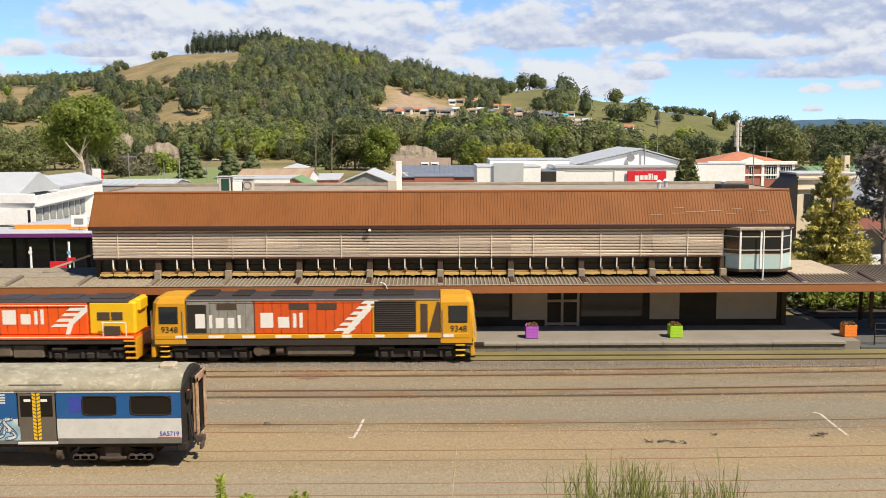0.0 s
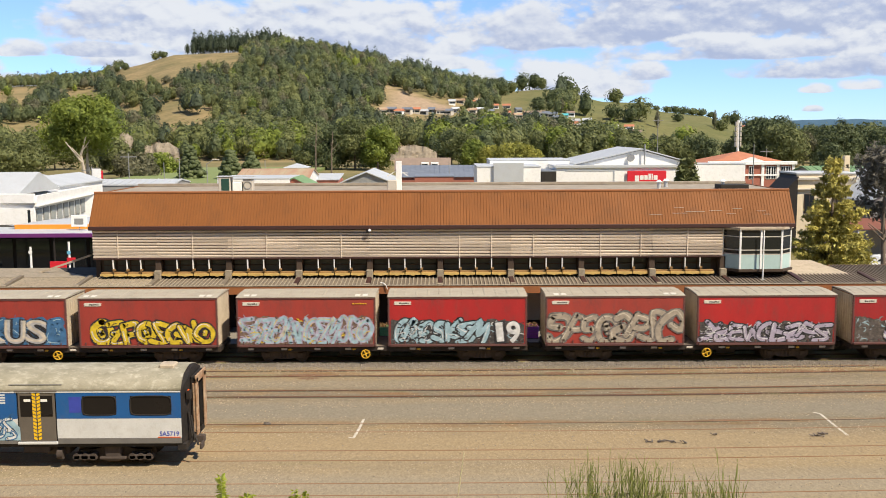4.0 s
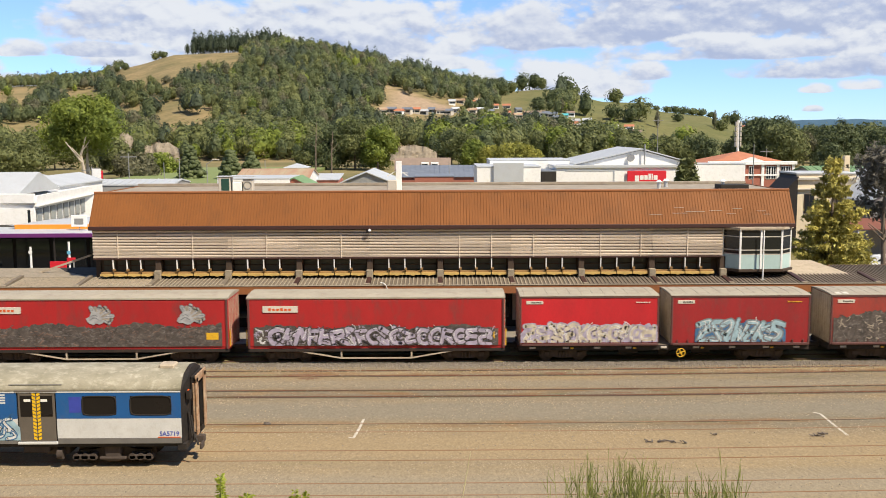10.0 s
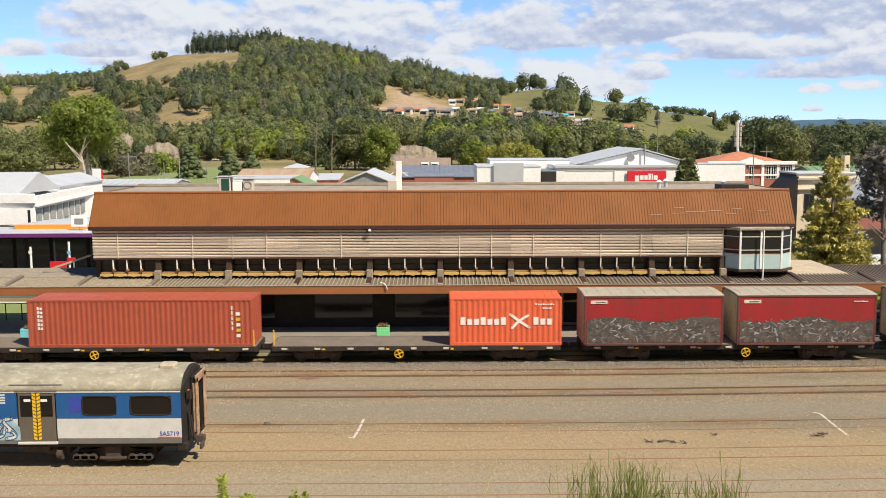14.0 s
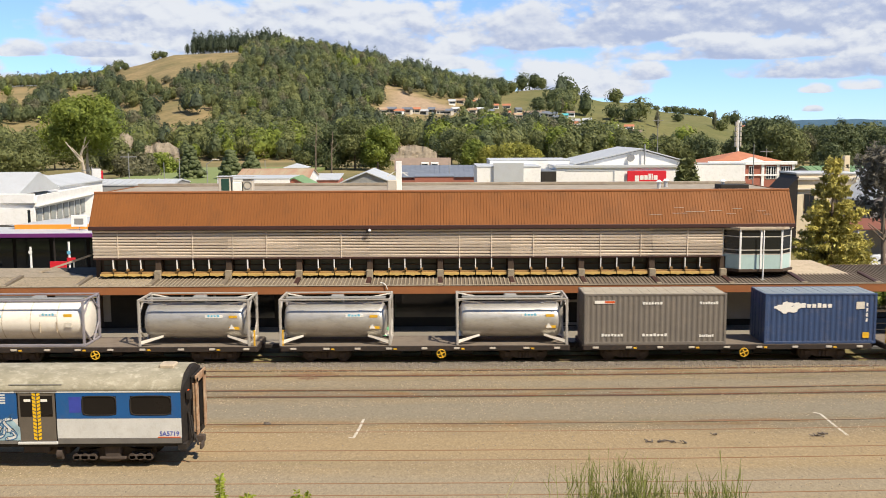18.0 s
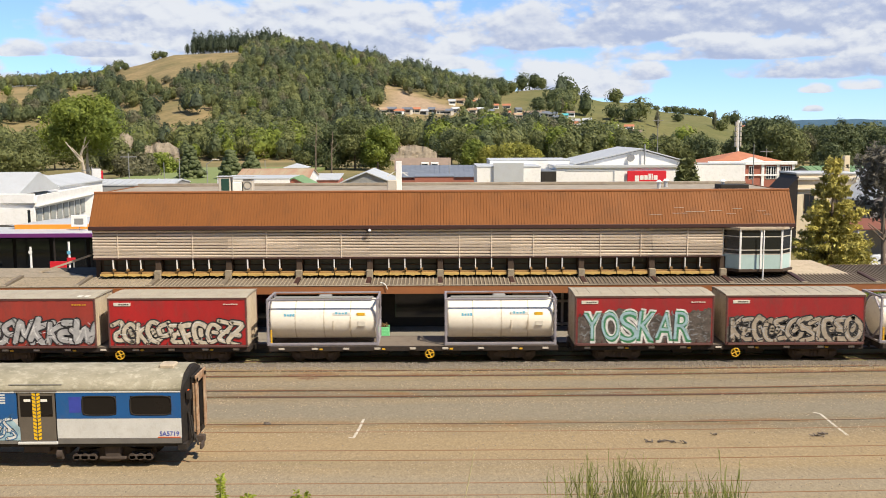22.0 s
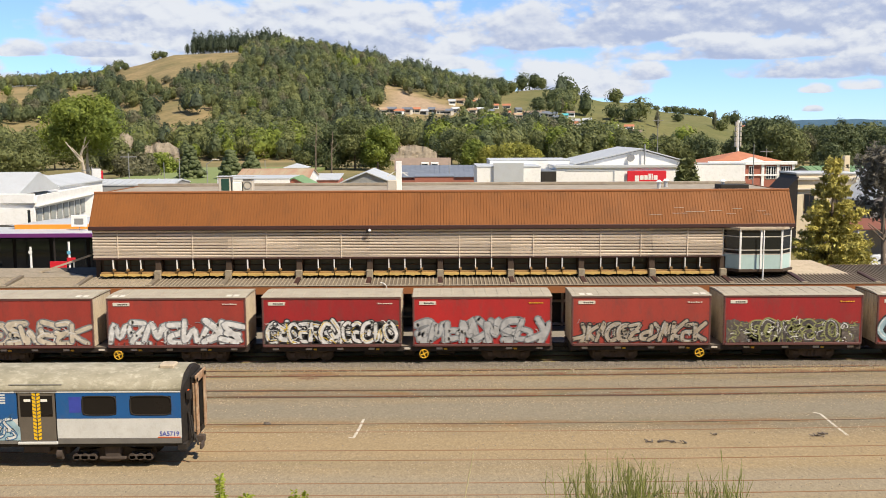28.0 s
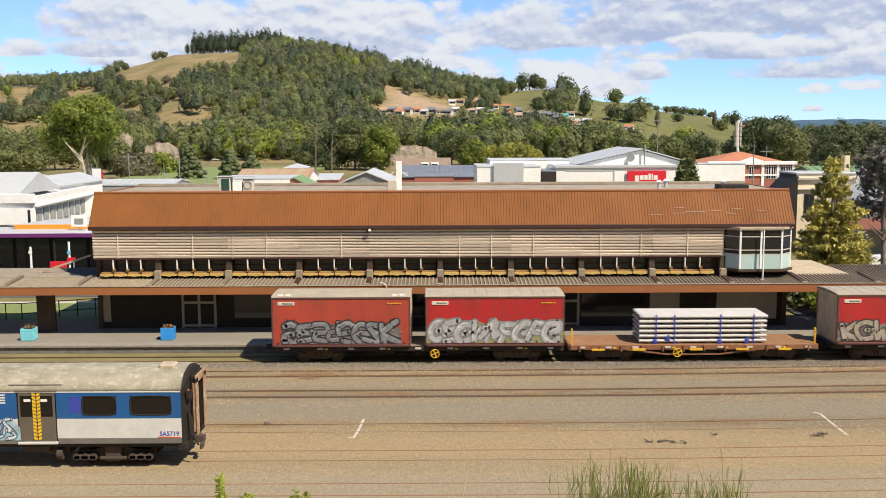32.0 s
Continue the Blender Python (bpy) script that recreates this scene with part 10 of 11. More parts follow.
# its side along the street
A, B = Vector((-38.8, 90.0, 0)), Vector((-42.7, 118.0, 0))
d = (B - A).normalized()
n = Vector((d.y, -d.x, 0))
n = n if n.x > 0 else -n
f = Form()
q = [A, B, B - n * 8, A - n * 8]
f.add([p + Vector((0, 0, -0.3)) for p in q] + [p + Vector((0, 0, 5.5)) for p in q], [(0, 1, 5, 4), (1, 2, 6, 5), (2, 3, 7, 6), (3, 0, 4, 7), (4, 5, 6, 7)])
part("side_wall", f, M_WHITE, wb)
part("side_parapet", Form().beam(A + n * 0.15 + Vector((0, 0, 6.2)), B + n * 0.15 + Vector((0, 0, 5.85)), 0.3, 0.95), M_WHITE, wb)
part("side_cornice", Form().beam(A + n * 0.25 + Vector((0, 0, 5.72)), B + n * 0.25 + Vector((0, 0, 5.36)), 0.55, 0.12), M_WHITE, wb)
part("side_roof", Form().add([A + Vector((-1, 0, 6.6)), B + Vector((-1, 0, 6.2)), B + Vector((-7, 0, 7.6)), A + Vector((-7, 4, 8.0))], [(0, 1, 2, 3)]), M_ROOFWHITE, wb)
for k in range(11):
    p = A + (B - A) * ((k + 0.5) / 11)
    z0 = 3.85 - 0.04 * k
    q = part("window", Form().beam(p + n * 0.04 + d * -0.95 + Vector((0, 0, z0 + 0.75)), p + n * 0.04 + d * 0.95 + Vector((0, 0, z0 + 0.73)), 0.1, 1.6), M_GREY, wb)
    part("pane", Form().beam(p + n * 0.1 + d * -0.8 + Vector((0, 0, z0 + 0.75)), p + n * 0.1 + d * 0.8 + Vector((0, 0, z0 + 0.73)), 0.04, 1.35), M_DARKPANE, q)
block("back_shop", "white gable-roofed shop behind the corner building", -47, -41.5, 103, 116, 6.9, M_WHITE, M_ROOFWHITE, "gable_y", 0.85, 0.2)

# shop with the striped awning
sh = thing("awning_shop", "single-storey shop with purple and orange awning", "building")
part("wall", Form().cbox(-60, -28.5, 84.5, 88.4, -0.3, 4.1, 0.03), M_DARK, sh)
part("roof", Form().add([(-38.2, 83.25, 4.5), (-28.4, 83.25, 4.6), (-29.5, 88.4, 5.0), (-36.5, 88.4, 4.6)], [(0, 1, 2, 3)]), M_ROOFWHITE, sh)
part("orange_board", Form().cbox(-37.6, -28.4, 83.0, 83.2, 4.12, 4.6, 0.02), M_ORANGE, sh)
part("awning_deck", Form().prism_x([(79.9, 4.12), (83.2, 4.22), (84.4, 4.26), (84.4, 4.12), (79.9, 4.0)], -60, -28.4), M_ROOFWHITE, sh)
part("purple_fascia", Form().cbox(-60, -28.4, 79.8, 79.95, 3.8, 4.14, 0.02), M_PURPLE, sh)
for x in (-57, -51, -45, -39.2, -33.0, -29.0):
    part("awning_post", Form().cbox(x - 0.05, x + 0.07, 80.0, 80.14, 0, 4.0, 0.01), M_BLACK, sh)
for x0, x1 in ((-45.5, -42.2), (-41.9, -38.5), (-38.2, -35.2), (-34.9, -31.9), (-31.6, -28.9)):
    part("shop_window", Form().box(x0, x1, 84.43, 84.48, 0.5, 3.2), M_SHADEGLASS, sh)
sgn = thing("pole_sign", "small white square sign on a pole over the awning", "sign")
part("pole", Form().tube((-31.5, 82.0, 4.2), (-31.5, 82.0, 5.6), 0.04, seg=6), M_GREY, sgn)
part("panel", Form().cbox(-32.2, -30.8, 81.9, 82.0, 4.5, 5.5, 0.03), M_WHITE, sgn)
part("mark", Form().cbox(-31.9, -31.1, 81.87, 81.895, 4.72, 5.22, 0.02), M_GREY, sgn)
for x, y, h, dot in ((-34.25, 78.3, 3.2, None), (-31.05, 78.3, 3.62, M_LOGOBLUE)):
    t = thing("marker_post", "white marker post with rounded top beside the street", "post", "", pose(x, y, 0))
    part("post", Form().cbox(-0.09, 0.09, -0.05, 0.05, 0, h, 0.04), M_WHITE, t)
    part("plate", Form().tube((0, -0.06, h - (0.45 if dot is None else 0.9)), (0, -0.09, h - (0.45 if dot is None else 0.9)), 0.16, seg=14), dot or M_WHITE, t)
rb = thing("red_barrier", "low red street barrier under the awning", "barrier")
part("panel", Form().cbox(-32.6, -31.2, 78.0, 78.1, 1.45, 2.0, 0.02), M_REDSIGN, rb)
part("panel", Form().cbox(-31.2, -30.5, 78.1, 78.2, 1.95, 2.3, 0.02), M_REDSIGN, rb)
part("stand", Form().cbox(-32.5, -32.4, 78.0, 78.1, 0, 1.45, 0.01).cbox(-30.7, -30.6, 78.1, 78.2, 0, 1.95, 0.01), M_GREY, rb)

# street behind the station
structure("street", Form().box(-200, 200, 72.5, 85.0, -0.25, 0.0), M_ASPHALT, "sealed street behind the station")
structure("footpath", Form().cbox(-200, 200, 85.0, 88.4, -0.25, 0.13, 0.02), M_KERB, "concrete footpath along the shops")
structure("verge", Form().box(-200, -21.6, 61.2, 68.0, -0.25, 0.30), M_LAWN, "mown grass verge beside the station")
structure("forecourt", Form().box(24.1, 200, 53.7, 72.4, -0.25, 0.05), M_ASPHALT, "sealed station forecourt")
f = Form()
for k in range(-30, 30):
    f.box(k * 3.2, k * 3.2 + 1.2, 78.5, 78.62, 0.001, 0.006)
structure("road_marking", f, M_LETTER, "dashed white centre line on the street")
structure("path_edge", Form().cbox(-200, -21.6, 68.0, 68.5, -0.25, 0.33, 0.02), M_KERB, "pale concrete kerb along the verge")
fn = thing("ramp_fence", "dark steel pipe fence beside the platform ramp", "fence")
for k in range(12):
    x = -33.0 + k * 1.05
    y = 61.6 + 0.45 * max(0, k - 5)
    part("fence_post", Form().tube((x, y, 0.25), (x, y, 1.45), 0.035, seg=7), M_BLACK, fn)
    if k < 11:
        x2, y2 = -33.0 + (k + 1) * 1.05, 61.6 + 0.45 * max(0, k - 4)
        for z in (0.75, 1.42):
            part("fence_rail", Form().tube((x, y, z), (x2, y2, z), 0.03, seg=6), M_BLACK, fn)


def car(x, y, colour, label, heading=0):
    c = thing("car", label, "car", "", pose(x, y, 0.0, 0, 0, heading))
    body = [(-2.1, 0.3), (-2.15, 0.62), (-2.0, 0.88), (-1.5, 0.95), (-0.95, 1.36), (0.55, 1.40), (1.15, 0.98), (1.9, 0.86), (2.12, 0.6), (2.1, 0.3)]
    part("body", Form().prism(body, -0.82, 0.82), colour, c)
    part("side_window", Form().prism([(-1.25, 0.97), (-0.85, 1.31), (-0.15, 1.33), (-0.15, 0.97)], -0.835, -0.822).prism([(-0.05, 0.97), (-0.05, 1.33), (0.5, 1.33), (0.95, 0.99)], -0.835, -0.822), M_GLASS, c)
    part("windscreen", Form().add([(1.12, -0.7, 1.03), (1.12, 0.7, 1.03), (0.62, 0.66, 1.39), (0.62, -0.66, 1.39)], [(0, 1, 2, 3)]), M_GLASS, c)
    for xx in (-1.3, 1.3):
        for s in (-1, 1):
            w = part("wheel", Form().tube((xx, s * 0.66, 0.31), (xx, s * 0.84, 0.31), 0.31, seg=18), M_BLACK, c)
            part("rim", Form().tube((xx, s * 0.84, 0.31), (xx, s * 0.85, 0.31), 0.2, seg=12), M_GREY, w)
    part("headlight", Form().cbox(2.0, 2.13, -0.78, -0.4, 0.6, 0.75, 0.03).cbox(2.0, 2.13, 0.4, 0.78, 0.6, 0.75, 0.03), M_WHITE, c)
    return c


car(39.6, 84.0, M_WHITE, "white hatchback parked in the street")
car(43.5, 82.3, paint("blue_car_paint", (0.04, 0.22, 0.55), (0.035, 0.19, 0.48), 0.3, 0.3, 1, 15, 0.01), "bright blue hatchback parked in the street")
car(-43.2, 82.0, paint("dark_blue_car_paint", (0.03, 0.05, 0.09), (0.025, 0.04, 0.07), 0.3, 0.3, 1, 15, 0.01), "dark blue car parked by the awning")
car(-38.4, 101.0, M_BLACK, "dark car parked in the side street", 95)


def make_minibus():
    """A white minibus, its origin on the road under the front bumper; it faces -x."""
    b = thing("minibus", "white minibus with tinted windows driving along the street", "bus", "", pose(-10.3, 76.2, 0.0))
    side = [(0.05, 0.35), (0.0, 0.95), (0.12, 1.25), (0.62, 2.35), (0.95, 2.58), (1.5, 2.66), (7.1, 2.66), (7.38, 2.52), (7.45, 1.2), (7.42, 0.35)]
    f = Form()
    rings = []
    for y, dz, dx in ((-1.08, -0.10, 0.05), (-1.0, -0.02, 0.0), (-0.6, 0.02, 0.0), (0.6, 0.02, 0.0), (1.0, -0.02, 0.0), (1.08, -0.10, 0.05)):
        rings.append([(x + (dx if x < 3 else -dx), y, z + (dz if z > 2.2 else 0)) for x, z in side])
    n = len(side)
    f.add([p for r in rings for p in r], [(j * n + k, j * n + (k + 1) % n, (j + 1) * n + (k + 1) % n, (j + 1) * n + k) for j in range(5) for k in range(n)] + [list(range(n)), [5 * n + k for k in range(n)]], False)
    part("body", f, M_WHITE, b)
    for s in (-1, 1):
        for x0, x1 in ((0.95, 1.75), (1.85, 3.1), (3.2, 4.45), (4.55, 5.8), (5.9, 7.15)):
            part("side_window", Form().cbox(x0, x1, s * 1.085 - 0.012, s * 1.085 + 0.012, 1.35, 2.22, 0.01), M_GLASS, b)
    part("windscreen", Form().add([(0.17, -0.92, 1.33), (0.17, 0.92, 1.33), (0.58, 0.90, 2.26), (0.58, -0.90, 2.26), (0.20, -0.92, 1.31), (0.20, 0.92, 1.31), (0.61, 0.90, 2.24), (0.61, -0.90, 2.24)],
                                  [(0, 1, 2, 3), (7, 6, 5, 4), (0, 4, 5, 1), (3, 2, 6, 7)]), M_GLASS, b)
    for x in (2.3, 4.6):
        part("roof_hatch", Form().cbox(x, x + 0.7, -0.35, 0.35, 2.67, 2.74, 0.02), M_GREY, b)
    part("bumper", Form().cbox(-0.08, 0.1, -1.0, 1.0, 0.35, 0.6, 0.03), M_GREY, b)
    for s in (-1, 1):
        part("headlight", Form().cbox(-0.02, 0.08, s * 0.75 - 0.16, s * 0.75 + 0.16, 0.75, 0.95, 0.02), M_PALEBLUE, b)
        part("mirror", Form().cbox(0.35, 0.45, s * 1.25 - 0.1, s * 1.25 + 0.1, 1.55, 1.95, 0.02).beam((0.4, s * 1.05, 1.75), (0.4, s * 1.2, 1.75), 0.04, 0.04), M_BLACK, b)
    for x in (1.35, 5.7):
        for s in (-1, 1):
            w = part("wheel", Form().tube((0, -0.13, 0), (0, 0.13, 0), 0.38, seg=20), M_BLACK, b, "", Matrix.Translation((x, s * 0.97, 0.38)))
            part("rim", Form().tube((0, s * 0.13, 0), (0, s * 0.145, 0), 0.22, seg=12).cbox(-0.05, 0.05, s * 0.145 - 0.01, s * 0.145 + 0.01, 0.08, 0.19, 0.01), M_GREY, w)
    return b


minibus = make_minibus()


def pole(x, y, z1, label, arm=None, r=0.09, mat=None, name="utility_pole"):
    p = thing(name, label, "pole", "", pose(x, y, 0))
    part("shaft", Form().tube((0, 0, -0.3), (0, 0, z1), r, r * 0.6, 8), mat or M_GREY, p)
    if arm == "lamp":
        part("arm", Form().tube((0, 0, z1 - 0.1), (0.9, 0, z1 + 0.5), 0.05, seg=6), mat or M_GREY, p)
        part("lamp_head", Form().cbox(0.8, 1.7, -0.12, 0.12, z1 + 0.46, z1 + 0.6, 0.03), M_CREAM, p)
    elif arm == "cross":
        part("crossarm", Form().cbox(-1.1, 1.1, -0.05, 0.05, z1 - 0.5, z1 - 0.38, 0.01), mat or M_GREY, p)
    return p


pole(-42.8, 130, 9.8, "grey street pole with short arm", "cross")
pole(-35.9, 130, 9.1, "slim pale flood-light pole")
pole(-32.4, 131, 8.4, "street lamp with curved arm", "lamp", name="street_lamp")
pole(-29.8, 160, 8.0, "slim pale pole behind the shops")
pole(-38.6, 132, 8.5, "slim pale pole behind the shops")
pole(-46.3, 125, 8.2, "pole with cross arm over the roofs", "cross")
pole(42.4, 130, 10.7, "tall slim steel mast before the brick hall")
pole(45.0, 200, 15.2, "tall slim radio mast behind the brick hall", "cross", 0.12)
pole(56.0, 165, 9.4, "wooden utility pole beyond the brick hall", "cross")
pole(1.3, 190, 6.4, "slim pole behind the grey-roofed shop")
tw = thing("radio_tower", "white telecommunications tower with antenna panels", "tower", "", pose(55.0, 178, 0))
part("shaft", Form().tube((0, 0, 0), (0, 0, 14.5), 0.28, 0.22, 10), M_WHITE, tw)
for k in range(5):
    part("antenna_panel", Form().cbox(-0.55, -0.25, -0.4, 0.4, 9.6 + k * 0.95, 10.4 + k * 0.95, 0.03).cbox(0.25, 0.55, -0.4, 0.4, 9.6 + k * 0.95, 10.4 + k * 0.95, 0.03), M_CREAM, tw)
fl = thing("hanging_banner", "white banner with red edge on a pole", "banner", "", pose(-43.6, 120, 0))
part("shaft", Form().tube((-0.65, 0.1, 0), (-0.65, 0.1, 8.4), 0.06, seg=8), M_GREY, fl)
part("cloth", Form().cbox(-0.55, 0.55, -0.02, 0.02, 6.7, 8.15, 0.01), M_WHITE, fl)
part("edge", Form().cbox(0.56, 0.8, -0.02, 0.02, 6.9, 7.9, 0.01), M_REDSIGN, fl)

# houses on the hill
rg = random.Random(77)
HW = [M_CREAM, M_GREYWALL, M_WHITE, M_CREAM]
M_ROOFCYAN = paint("turquoise_roof_steel", (0.10, 0.45, 0.48), (0.09, 0.38, 0.42), 0.5, 0, 1, 15, 0.03)
HR = [M_ROOFRUST, M_ROOFGREY, M_ROOFORANGE, M_ROOFWHITE, M_ROOFBROWN]
for k, ((u, w), (x, y)) in enumerate(zip(HOUSE_SPOTS, HOUSE_SITES)):
    z = hill_height(x, y)
    h = thing("hill_house", "small hillside house with pitched roof", "house", "houses on the hill", pose(x, y, z - 0.5, 0, 0, rg.uniform(-25, 25)))
    w, d = rg.uniform(1.9, 3.3), rg.uniform(1.9, 2.7)
    part("wall", Form().cbox(-w, w, -d, d, -2, 2.9, 0.05), HW[k % 4], h)
    part("roof", Form().prism_x([(-d - 0.4, 2.8), (0, 4.3), (d + 0.4, 2.8)], -w - 0.4, w + 0.4), M_ROOFCYAN if 0.125 < u < 0.13 else HR[rg.randrange(5)], h)
    for j in (-0.5, 0.15, 0.6):
        part("window", Form().cbox(w * j - 0.8, w * j + 0.8, -d - 0.06, -d + 0.05, 0.9, 2.1, 0.03), M_GLASS, h)
# far range, with the blue of distance haze put into its colour
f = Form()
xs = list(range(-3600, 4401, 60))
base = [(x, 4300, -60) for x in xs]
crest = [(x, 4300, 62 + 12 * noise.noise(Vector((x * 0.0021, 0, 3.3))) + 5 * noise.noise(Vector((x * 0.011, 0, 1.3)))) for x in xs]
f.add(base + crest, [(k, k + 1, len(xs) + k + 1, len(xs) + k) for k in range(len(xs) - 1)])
M_FAR = paint("haze_blue_range", (0.10, 0.19, 0.30), (0.08, 0.155, 0.25), 1.0, 0, 0.01, 0.06, 0)
structure("backdrop", f, M_FAR, "distant forested range on the horizon with haze blue in its colour")

# ---- on the station roof, wall and platform ----
ac = thing("air_conditioner", "pale rooftop air-conditioning units with fans", "air conditioner", "", pose(-13.0, 60.6, TOP_Z - 0.06))
part("cabinet", Form().cbox(-1.2, -0.45, -0.4, 0.4, 0, 0.95, 0.03), M_CREAM, ac)
part("dark_door", Form().cbox(-1.02, -0.52, -0.42, -0.39, 0.1, 0.85, 0.01), paint("dark_green_door_paint", (0.02, 0.07, 0.05), (0.018, 0.06, 0.045), 0.5, 0, 2, 20, 0.02), ac)
part("condenser", Form().cbox(-0.35, 0.25, -0.3, 0.3, 0.05, 0.62, 0.03), M_WHITE, ac)
part("condenser", Form().cbox(0.32, 0.95, -0.3, 0.3, 0.05, 0.80, 0.03), M_CREAM, ac)
f = Form()
for k in range(14):
    a0, a1 = k * math.pi / 7, (k + 1) * math.pi / 7
    f.tube((0.63 + 0.24 * math.cos(a0), -0.31, 0.43 + 0.24 * math.sin(a0)), (0.63 + 0.24 * math.cos(a1), -0.31, 0.43 + 0.24 * math.sin(a1)), 0.03, seg=5)
part("fan_ring", f, M_GREY, ac)
part("hood", Form().cbox(-1.3, 1.1, -0.45, 0.6, 0.955, 1.0, 0.01), M_ROOFWHITE, ac)
ch = thing("roof_vent", "white roof vent stack with cross-shaped aerial", "vent", "", pose(-2.95, 60.5, TOP_Z - 0.06))
part("base", Form().cbox(-0.55, 0.05, -0.35, 0.35, 0, 0.7, 0.03), M_CREAM, ch)
part("flue", Form().cbox(-0.02, 0.34, -0.15, 0.15, 0, 1.9, 0.02), M_WHITE, ch)
part("aerial_arm", Form().beam((-0.6, 0, 0.95), (0.16, 0, 1.35), 0.05, 0.05).beam((0.16, 0, 1.35), (0.75, 0, 0.95), 0.05, 0.05).beam((0.0, 0, 1.15), (0.75, 0, 1.15), 0.04, 0.04), M_WHITE, ch)
for x, y in ((14.1, 62.0), (14.9, 63.5), (18.4, 62.5)):
    v = thing("roof_cowl", "small pale roof cowl", "vent", "roof cowls", pose(x, y, TOP_Z - 0.06))
    part("pipe", Form().tube((0, 0, 0), (0, 0, 0.45), 0.12, seg=10), M_ROOFWHITE, v)
    part("cap", Form().tube((0, 0, 0.42), (0, 0, 0.55), 0.22, 0.1, 10), M_WHITE, v)
hatch = thing("roof_hatch", "dark raised roof hatch", "hatch", "", pose(18.6, 61.2, TOP_Z - 0.06))
part("lid", Form().cbox(-0.9, 0.9, -0.7, 0.7, 0, 0.3, 0.03), M_BLACK, hatch)
lp = thing("flood_lamp", "small white flood lamp under the eave", "lamp", "", pose(-4.45, 57.28, 6.6))
part("head", Form().tube((0, 0, 0.1), (0, -0.02, -0.06), 0.05, 0.11, 10), M_WHITE, lp)
part("cover", Form().cbox(-0.2, -0.06, -0.06, 0.06, -0.16, 0.02, 0.02), M_BLACK, lp)
part("stem", Form().tube((0, 0.12, 0.12), (0, 0, 0.06), 0.02, seg=6), M_GREY, lp)
bp = thing("bent_pipe", "short bent white conduit over the canopy fascia", "pipe", "", pose(-3.45, 55.28, 3.5))
f = Form()
for a, b in (((-0.25, 0.06, 0.19), (-0.05, 0, 0.16)), ((-0.05, 0, 0.16), (0.1, -0.04, 0.02)), ((0.1, -0.04, 0.02), (0.16, -0.05, -0.2))):
    f.tube(a, b, 0.025, seg=6)
part("conduit", f, M_WHITE, bp)
ms = thing("signal_mast", "slim white mast before the oriel window", "mast", "", pose(19.25, 56.6, 3.5))
part("shaft", Form().tube((0, 0, 0), (0, 0, 3.05), 0.045, seg=8), M_WHITE, ms)
part("foot", Form().cbox(-0.15, 0.15, -0.15, 0.15, 0.02, 0.1, 0.01), M_GREY, ms)
M_SIDESLAB = paint("pale_side_roof_slab", (0.52, 0.43, 0.31), (0.38, 0.31, 0.22), 0.85, 0, 1.2, 20, 0.2, grime=(0.2, 0.16, 0.11))
structure("side_roof", Form().box(21.4, 25.2, 57.9, 64.6, 3.45, 3.66), M_SIDESLAB, "pale flat roof beside the station end")
rc = thing("forecourt_canopy", "deep weathered canopy roof past the station end", "canopy")
f = Form()
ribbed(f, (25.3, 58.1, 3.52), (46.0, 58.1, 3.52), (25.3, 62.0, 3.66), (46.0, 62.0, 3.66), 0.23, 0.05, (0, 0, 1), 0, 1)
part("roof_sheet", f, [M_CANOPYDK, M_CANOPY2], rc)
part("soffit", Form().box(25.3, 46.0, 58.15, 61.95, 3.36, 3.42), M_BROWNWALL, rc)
part("rear_fascia", Form().cbox(25.3, 46.0, 61.9, 62.0, 3.2, 3.68, 0.01), M_TRIM, rc)
for x in (27.5, 31.8, 36.1):
    part("canopy_post", Form().cbox(x - 0.09, x + 0.09, 61.6, 61.78, 0.05, 3.36, 0.01), M_BROWNWALL, rc)
ef = thing("platform_end_fence", "dark steel pipe fence at the platform end", "fence")
for k in range(5):
    x = 25.1 + k * 0.95
    part("fence_post", Form().tube((x, 54.25, 0.0), (x, 54.25, 1.35), 0.04, seg=7), M_BLACK, ef)
for z in (0.55, 0.95, 1.33):
    part("fence_rail", Form().tube((25.1, 54.25, z), (28.9, 54.25, z), 0.03, seg=6), M_BLACK, ef)
structure("rear_canopy", Form().box(-60, -21.7, 58.2, 62.3, 3.5, 3.68), M_CANOPY, "weathered canopy roof at the station end")
f = Form()
f.beam((-25.84, 60.20, 3.67), (-22.41, 60.00, 4.81), 0.16, 0.12)
# near-black sheet laid on as the shadowed area beside the station end
structure("roof_well", Form().add([(-25.4, 62.28, 3.70), (-24.35, 60.6, 3.70), (-22.4, 58.8, 3.70), (-21.75, 58.75, 3.70), (-21.75, 62.28, 3.70), (-25.4, 62.28, 3.684), (-24.35, 60.6, 3.684), (-22.4, 58.8, 3.684), (-21.75, 58.75, 3.684), (-21.75, 62.28, 3.684)],
          [(0, 1, 2, 3, 4), (9, 8, 7, 6, 5), (0, 5, 6, 1), (1, 6, 7, 2), (2, 7, 8, 3), (3, 8, 9, 4), (4, 9, 5, 0)]), M_DARK, "dark sheet for the shaded well beside the station end")
structure("roof_flashing", f, M_BOXEND, "pale diagonal flashing strip on the canopy roof")

